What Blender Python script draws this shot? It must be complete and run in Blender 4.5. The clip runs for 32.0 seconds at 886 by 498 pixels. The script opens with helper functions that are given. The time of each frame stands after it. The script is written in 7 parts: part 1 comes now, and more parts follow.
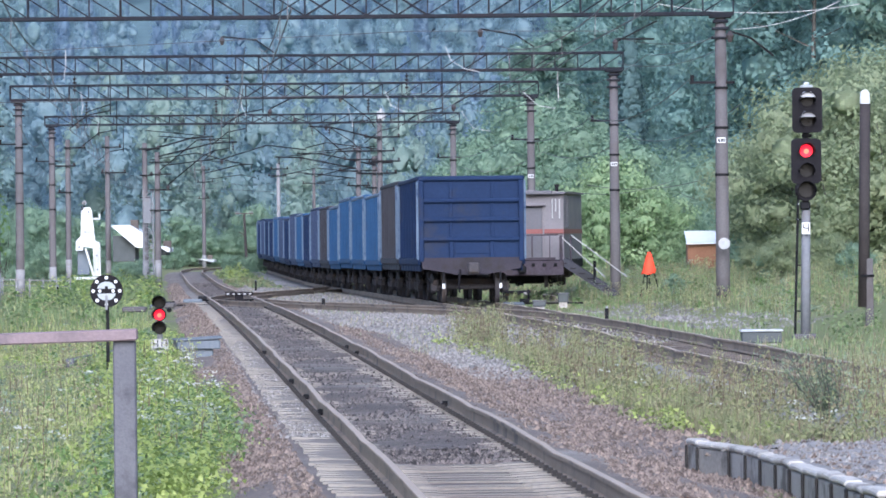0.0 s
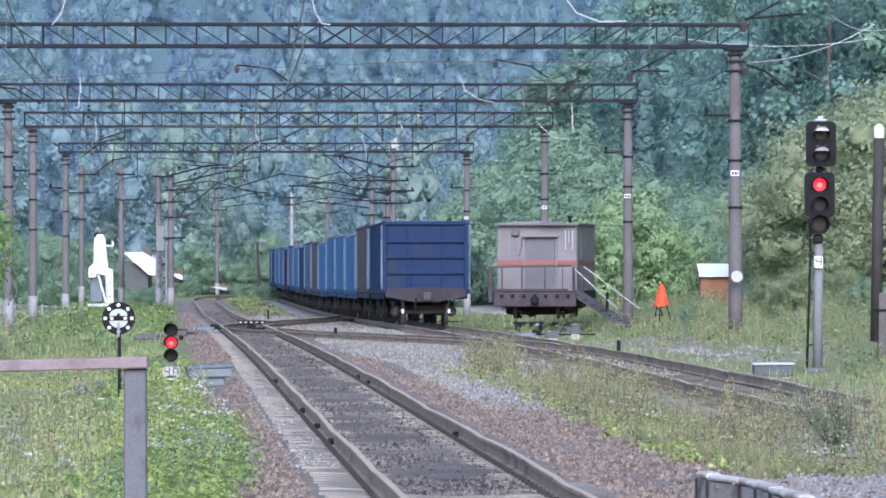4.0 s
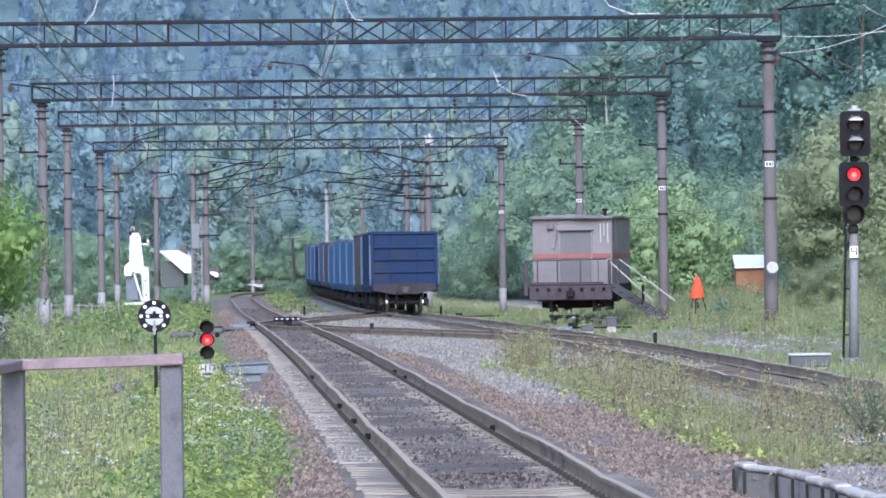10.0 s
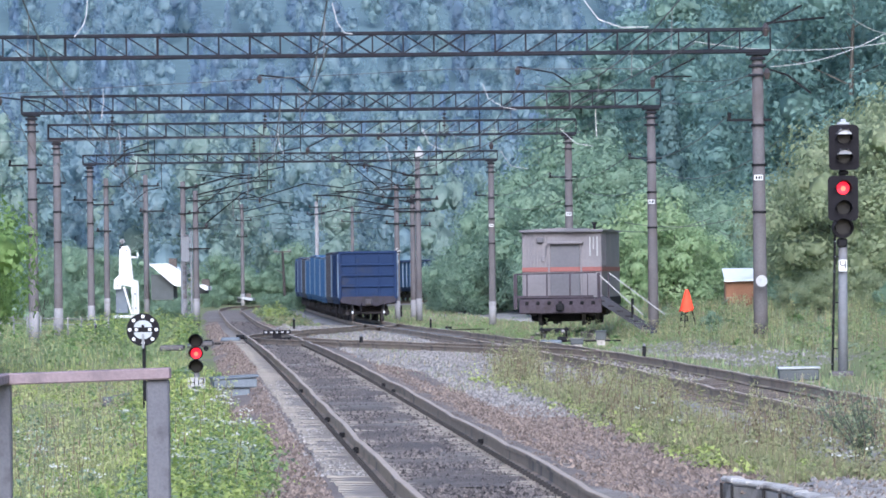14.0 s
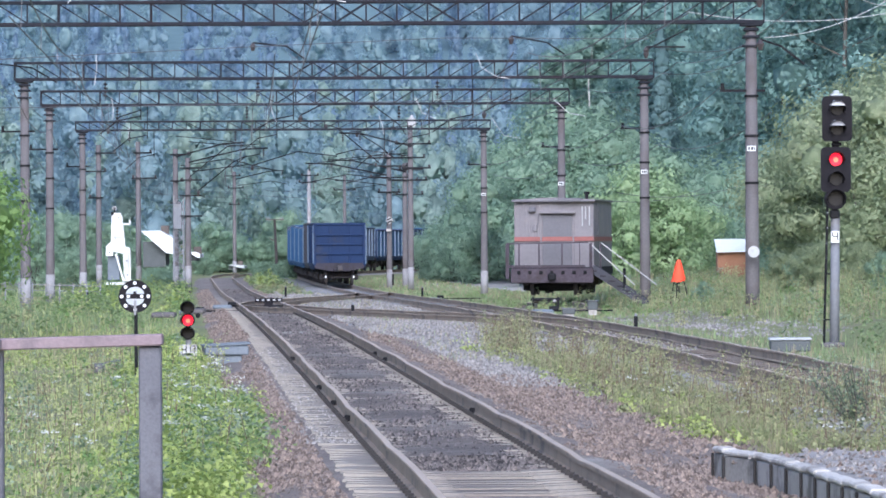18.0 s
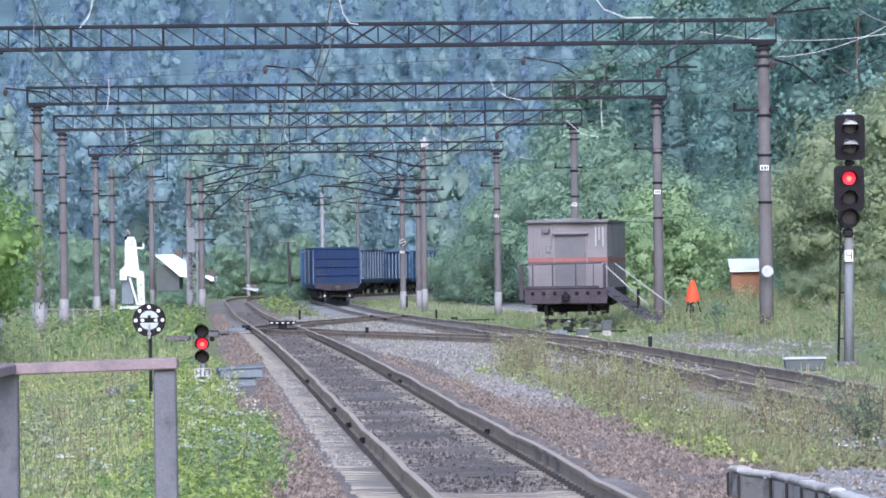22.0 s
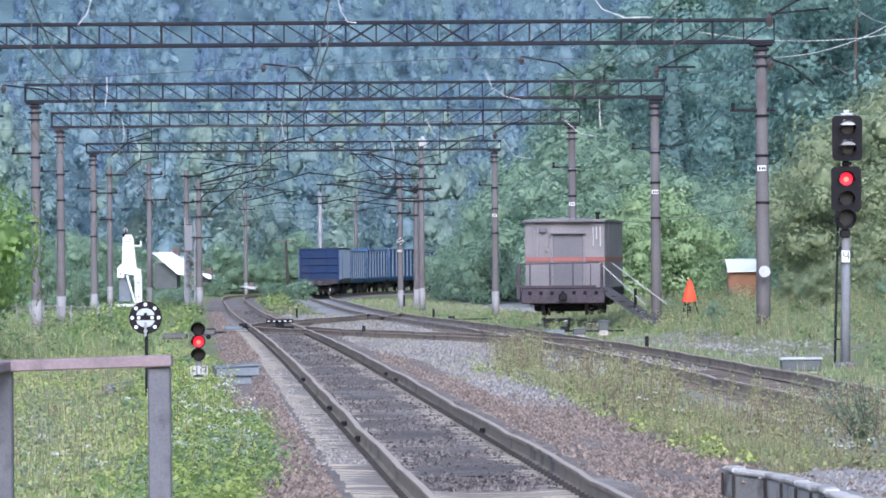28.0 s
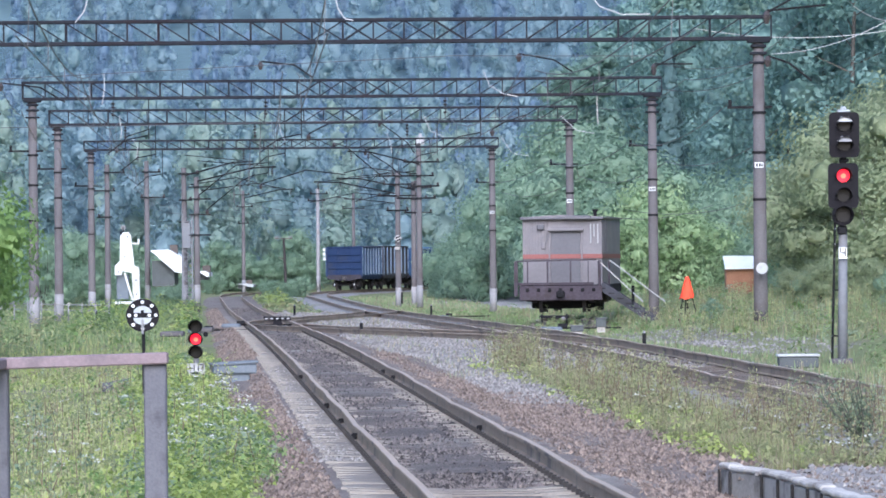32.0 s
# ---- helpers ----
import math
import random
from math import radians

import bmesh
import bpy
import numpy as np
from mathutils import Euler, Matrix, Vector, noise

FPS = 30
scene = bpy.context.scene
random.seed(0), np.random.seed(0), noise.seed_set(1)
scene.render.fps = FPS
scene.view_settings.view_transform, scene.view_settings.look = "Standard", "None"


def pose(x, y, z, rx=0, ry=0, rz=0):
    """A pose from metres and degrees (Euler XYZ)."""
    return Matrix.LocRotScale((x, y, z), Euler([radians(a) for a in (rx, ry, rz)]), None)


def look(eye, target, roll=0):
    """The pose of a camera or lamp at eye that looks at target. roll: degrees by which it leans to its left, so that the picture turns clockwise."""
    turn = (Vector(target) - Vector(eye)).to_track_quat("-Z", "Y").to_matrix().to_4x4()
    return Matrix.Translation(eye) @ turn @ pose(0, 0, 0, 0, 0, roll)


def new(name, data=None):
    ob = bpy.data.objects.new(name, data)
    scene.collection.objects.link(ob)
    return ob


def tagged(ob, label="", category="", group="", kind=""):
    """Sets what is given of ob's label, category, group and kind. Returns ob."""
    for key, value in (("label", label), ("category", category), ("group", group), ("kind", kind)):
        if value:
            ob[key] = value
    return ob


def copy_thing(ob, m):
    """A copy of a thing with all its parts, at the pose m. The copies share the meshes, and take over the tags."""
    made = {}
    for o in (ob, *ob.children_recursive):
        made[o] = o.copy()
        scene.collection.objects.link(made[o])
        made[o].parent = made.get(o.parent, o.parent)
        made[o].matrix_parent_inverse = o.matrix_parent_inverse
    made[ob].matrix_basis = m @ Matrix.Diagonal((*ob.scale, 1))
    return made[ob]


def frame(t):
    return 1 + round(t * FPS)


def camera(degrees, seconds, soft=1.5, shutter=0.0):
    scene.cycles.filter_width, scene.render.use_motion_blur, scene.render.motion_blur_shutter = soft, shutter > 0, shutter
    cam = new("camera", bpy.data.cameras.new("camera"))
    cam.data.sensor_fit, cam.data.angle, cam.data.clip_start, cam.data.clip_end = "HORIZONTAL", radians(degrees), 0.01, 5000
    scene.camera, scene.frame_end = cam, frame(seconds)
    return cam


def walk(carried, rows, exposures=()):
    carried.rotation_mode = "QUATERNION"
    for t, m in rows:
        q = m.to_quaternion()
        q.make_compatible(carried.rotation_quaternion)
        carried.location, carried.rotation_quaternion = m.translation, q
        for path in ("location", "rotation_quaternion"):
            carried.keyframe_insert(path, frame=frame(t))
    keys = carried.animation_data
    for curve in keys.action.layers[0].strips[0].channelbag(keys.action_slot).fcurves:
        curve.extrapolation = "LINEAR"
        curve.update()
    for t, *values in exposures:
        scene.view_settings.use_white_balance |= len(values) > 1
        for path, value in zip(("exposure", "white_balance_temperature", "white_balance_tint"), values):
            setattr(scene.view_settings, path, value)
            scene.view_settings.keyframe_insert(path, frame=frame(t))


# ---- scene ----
# ---- camera ----
FOV = 2 * math.degrees(math.atan(784 / 9700))
cam = camera(FOV, 32.0, soft=1.7)
# seconds, sideways shift, height, yaw to the right, pitch, roll (degrees)
PATH = [
    (0, -0.036, 1.953, 0.2844, -0.1727, -0.6045), (0.5, -0.029, 1.955, 0.3615, -0.1862, -0.4571), (1, -0.034, 1.955, 0.2962, 0.035, -0.405),
    (1.5, -0.034, 1.958, 0.294, 0.166, -0.2822), (2, -0.008, 1.965, 0.3164, 0.1803, -0.1218), (2.5, -0.021, 1.959, 0.285, 0.2001, -0.1043),
    (3, -0.022, 1.957, 0.1833, 0.2021, -0.1181), (3.5, -0.028, 1.956, 0.1358, 0.1357, -0.0578), (5.5, -0.018, 1.957, 0.2328, 0.1846, -0.1328),
    (6, -0.012, 1.95, 0.2852, 0.1213, -0.1057), (6.5, -0.021, 1.955, 0.1845, 0.1227, 0.0197), (7, -0.012, 1.951, 0.1447, 0.1184, -0.3155),
    (7.5, -0.015, 1.956, 0.1931, 0.1362, -0.3733), (8, -0.018, 1.955, 0.2151, 0.1432, -0.2586), (8.5, -0.022, 1.957, 0.1551, 0.1429, -0.1992),
    (9, -0.019, 1.947, 0.0821, 0.1237, -0.4666), (9.5, -0.02, 1.952, -0.0912, 0.0884, -0.7415), (10, -0.017, 1.946, -0.2226, 0.0924, -0.7327),
    (10.5, -0.008, 1.952, -0.3363, 0.0923, -0.725), (11, -0.01, 1.954, -0.3355, 0.1113, -0.0726), (11.5, -0.022, 1.952, -0.3122, 0.1199, 0.0924),
    (12, -0.014, 1.953, -0.3142, 0.0799, 0.0581), (12.5, -0.012, 1.95, -0.3207, 0.1364, -0.5813), (13, -0.007, 1.955, -0.2962, 0.193, -0.8036),
    (13.5, 0.007, 1.955, -0.1624, 0.2316, -0.8523), (15.5, 0.001, 1.951, -0.0703, 0.1369, -0.1613), (16, 0.006, 1.948, -0.0179, 0.0633, -0.1495),
    (16.5, 0.011, 1.943, -0.0618, -0.0039, -0.1556), (17, 0.013, 1.948, -0.0768, -0.0126, -0.3741), (17.5, 0.006, 1.95, -0.0706, -0.0217, -0.2704),
    (18, -0.002, 1.948, -0.0363, -0.0962, -0.3383), (18.5, -0.025, 1.944, -0.0282, -0.1484, -0.302), (19, -0.021, 1.948, -0.0599, -0.094, -0.3786),
    (19.5, -0.02, 1.953, -0.0726, 0.0356, -0.3122), (20, -0.025, 1.954, -0.0429, 0.0533, -0.4913), (20.5, -0.025, 1.958, -0.1332, 0.0584, -0.4868),
    (21, -0.016, 1.949, -0.057, 0.1, -0.9707), (21.5, -0.009, 1.948, -0.09, 0.1204, -0.7854), (22, -0.005, 1.947, -0.1756, 0.1324, -0.7523),
    (22.5, 0.001, 1.948, 0.0301, 0.1412, -0.7185), (23, 0, 1.95, 0, 0.1418, -0.5901), (23.5, 0.014, 1.943, -0.0052, 0.1789, -0.7909),
    (24, 0.014, 1.944, -0.2121, 0.1013, -0.9404), (24.5, 0.022, 1.95, -0.1724, 0.1239, -0.7209), (25, 0.019, 1.944, -0.1069, 0.1243, -0.7613),
    (25.5, 0.015, 1.942, -0.0739, 0.0622, -0.647), (27.5, 0.019, 1.943, -0.1195, 0.0736, -0.5775), (28, 0.017, 1.944, -0.1542, 0.1222, -0.4988),
    (28.5, 0.019, 1.944, -0.0926, 0.1036, -0.4981), (29, 0.015, 1.944, 0.0013, 0.0556, -0.3776), (29.5, 0.024, 1.951, 0.0004, 0.0729, -0.4949),
    (30, 0.025, 1.944, 0.1452, 0.0831, -0.665), (30.5, 0.019, 1.943, 0.1067, 0.1165, -0.5796), (31, 0.028, 1.945, 0.0032, 0.0663, -0.4861),
    (31.5, 0.03, 1.942, 0.015, 0.0275, -0.4101), (32, 0.033, 1.942, -0.1332, 0.0934, -0.5761),
]


def cam_pose(ex, ez, yaw, pitch, roll):
    return pose(ex, 0, ez) @ pose(0, 0, 0, 0, 0, -yaw) @ pose(0, 0, 0, 90 + pitch) @ pose(0, 0, 0, 0, 0, roll)


walk(cam, [(t, cam_pose(*r)) for t, *r in PATH], exposures=((0.0, 0.62, 5450, 15), (32.0, 0.62, 5450, 15)))

# ---- light: overcast summer day ----
world = bpy.data.worlds.new("overcast_sky")
scene.world = world
world.use_nodes = True
_wn = world.node_tree.nodes
_wl = world.node_tree.links
_sky = _wn.new("ShaderNodeTexSky")
_sky.sky_type = "NISHITA"
_sky.sun_disc = False
_sky.sun_elevation, _sky.sun_rotation = radians(30), radians(179)
_sky.air_density, _sky.dust_density = 1.0, 3.0
_wl.new(_sky.outputs[0], _wn["Background"].inputs[0])
_wn["Background"].inputs[1].default_value = 0.15
_sun = new("sun", bpy.data.lights.new("sun", "SUN"))
_sun.data.energy, _sun.data.angle, _sun.data.color = 2.3, radians(40), (1.0, 0.97, 0.93)
_sun.matrix_world = look((2, -100, 59), (0, 0, 0))


# ---- materials ----
def mat(name, a, b=None, rough=0.8, metal=0.0, scale=3.0, fine=40.0, bump=0.2, dist=0.01, rand=0.0, island=0.0, dirt=None, dirt_amount=0.5, dirt_scale=0.6, coord="Object", gloss=0.5):
    """Two colours mixed at two scales, a stain colour on top, relief."""
    m = bpy.data.materials.new(name)
    m.use_nodes = True
    n, l = m.node_tree.nodes, m.node_tree.links
    p = n["Principled BSDF"]
    p.inputs["Roughness"].default_value, p.inputs["Metallic"].default_value = rough, metal
    p.inputs["Specular IOR Level"].default_value = gloss
    b = b or tuple(c * 0.75 for c in a)
    tc = n.new("ShaderNodeTexCoord")
    big, small = n.new("ShaderNodeTexNoise"), n.new("ShaderNodeTexNoise")
    big.inputs["Scale"].default_value, big.inputs["Detail"].default_value = scale, 4
    small.inputs["Scale"].default_value, small.inputs["Detail"].default_value = fine, 3
    for t in (big, small):
        l.new(tc.outputs[coord], t.inputs["Vector"])
    add = n.new("ShaderNodeMath")
    add.operation = "ADD"
    l.new(big.outputs[0], add.inputs[0])
    l.new(small.outputs[0], add.inputs[1])
    last = add.outputs[0]
    if rand or island:
        info = n.new("ShaderNodeObjectInfo") if rand else n.new("ShaderNodeNewGeometry")
        src = info.outputs["Random"] if rand else info.outputs["Random Per Island"]
        ma = n.new("ShaderNodeMath")
        ma.operation = "MULTIPLY_ADD"
        l.new(src, ma.inputs[0])
        ma.inputs[1].default_value = (rand or island)
        l.new(last, ma.inputs[2])
        sub = n.new("ShaderNodeMath")
        sub.operation = "SUBTRACT"
        l.new(ma.outputs[0], sub.inputs[0])
        sub.inputs[1].default_value = (rand or island) / 2
        last = sub.outputs[0]
    ramp = n.new("ShaderNodeMapRange")
    ramp.inputs["From Min"].default_value, ramp.inputs["From Max"].default_value = 0.65, 1.35
    l.new(last, ramp.inputs["Value"])
    mix = n.new("ShaderNodeMix")
    mix.data_type = "RGBA"
    l.new(ramp.outputs[0], mix.inputs["Factor"])
    mix.inputs["A"].default_value, mix.inputs["B"].default_value = (*a, 1), (*b, 1)
    out = mix.outputs["Result"]
    if dirt:
        dn = n.new("ShaderNodeTexNoise")
        dn.inputs["Scale"].default_value, dn.inputs["Detail"].default_value, dn.inputs["Roughness"].default_value = dirt_scale, 6, 0.65
        l.new(tc.outputs[coord], dn.inputs["Vector"])
        dr = n.new("ShaderNodeMapRange")
        dr.inputs["From Min"].default_value, dr.inputs["From Max"].default_value = 0.62 - 0.25 * dirt_amount, 0.75 - 0.2 * dirt_amount
        l.new(dn.outputs[0], dr.inputs["Value"])
        m2 = n.new("ShaderNodeMix")
        m2.data_type = "RGBA"
        l.new(dr.outputs[0], m2.inputs["Factor"])
        l.new(out, m2.inputs["A"])
        m2.inputs["B"].default_value = (*dirt, 1)
        out = m2.outputs["Result"]
    l.new(out, p.inputs["Base Color"])
    if bump:
        bn = n.new("ShaderNodeBump")
        bn.inputs["Strength"].default_value, bn.inputs["Distance"].default_value = bump, dist
        l.new(small.outputs[0], bn.inputs["Height"])
        l.new(bn.outputs[0], p.inputs["Normal"])
    return m


def leaf_mat(name, a, b, through_light=0.45, rand=0.3, grain=0.0, relief=0.6):
    """Leaves: colour varies from leaf to leaf, from plant to plant and in patches; some light passes through."""
    m = bpy.data.materials.new(name)
    m.use_nodes = True
    n, l = m.node_tree.nodes, m.node_tree.links
    p = n["Principled BSDF"]
    p.inputs["Roughness"].default_value = 0.6
    geo, info = n.new("ShaderNodeNewGeometry"), n.new("ShaderNodeObjectInfo")
    ma = n.new("ShaderNodeMath")
    ma.operation = "MULTIPLY_ADD"
    l.new(info.outputs["Random"], ma.inputs[0])
    ma.inputs[1].default_value = rand
    l.new(geo.outputs["Random Per Island"], ma.inputs[2])
    ra = n.new("ShaderNodeMapRange")
    ra.inputs["From Max"].default_value = 1 + rand
    l.new(ma.outputs[0], ra.inputs["Value"])
    fac = ra.outputs[0]
    if grain:
        tc, nz, fz = n.new("ShaderNodeTexCoord"), n.new("ShaderNodeTexNoise"), n.new("ShaderNodeTexNoise")
        nz.inputs["Scale"].default_value, nz.inputs["Detail"].default_value = grain * 0.22, 3
        fz.inputs["Scale"].default_value, fz.inputs["Detail"].default_value, fz.inputs["Roughness"].default_value = grain, 4, 0.6
        ad = n.new("ShaderNodeMath")
        ad.operation = "ADD"
        for t, k in ((nz, 0), (fz, 1)):
            l.new(tc.outputs["Object"], t.inputs["Vector"])
            l.new(t.outputs[0], ad.inputs[k])
        mr = n.new("ShaderNodeMapRange")
        mr.inputs["From Min"].default_value, mr.inputs["From Max"].default_value = 0.72, 1.28
        l.new(ad.outputs[0], mr.inputs["Value"])
        av = n.new("ShaderNodeMix")
        av.inputs["Factor"].default_value = 0.72
        l.new(fac, av.inputs["A"])
        l.new(mr.outputs[0], av.inputs["B"])
        fac = av.outputs["Result"]
        bn = n.new("ShaderNodeBump")
        bn.inputs["Strength"].default_value, bn.inputs["Distance"].default_value = relief, 0.8 / grain
        l.new(fz.outputs[0], bn.inputs["Height"])
        l.new(bn.outputs[0], p.inputs["Normal"])
    mix = n.new("ShaderNodeMix")
    mix.data_type = "RGBA"
    l.new(fac, mix.inputs["Factor"])
    mix.inputs["A"].default_value, mix.inputs["B"].default_value = (*a, 1), (*b, 1)
    l.new(mix.outputs["Result"], p.inputs["Base Color"])
    tr = n.new("ShaderNodeBsdfTranslucent")
    l.new(mix.outputs["Result"], tr.inputs[0])
    ms = n.new("ShaderNodeMixShader")
    ms.inputs[0].default_value = through_light
    l.new(p.outputs[0], ms.inputs[1])
    l.new(tr.outputs[0], ms.inputs[2])
    l.new(ms.outputs[0], n["Material Output"].inputs[0])
    return m


def glow_mat(name, color, strength):
    m = bpy.data.materials.new(name)
    m.use_nodes = True
    p = m.node_tree.nodes["Principled BSDF"]
    p.inputs["Base Color"].default_value = (*color, 1)
    p.inputs["Emission Color"].default_value = (*color, 1)
    p.inputs["Emission Strength"].default_value = strength
    return m


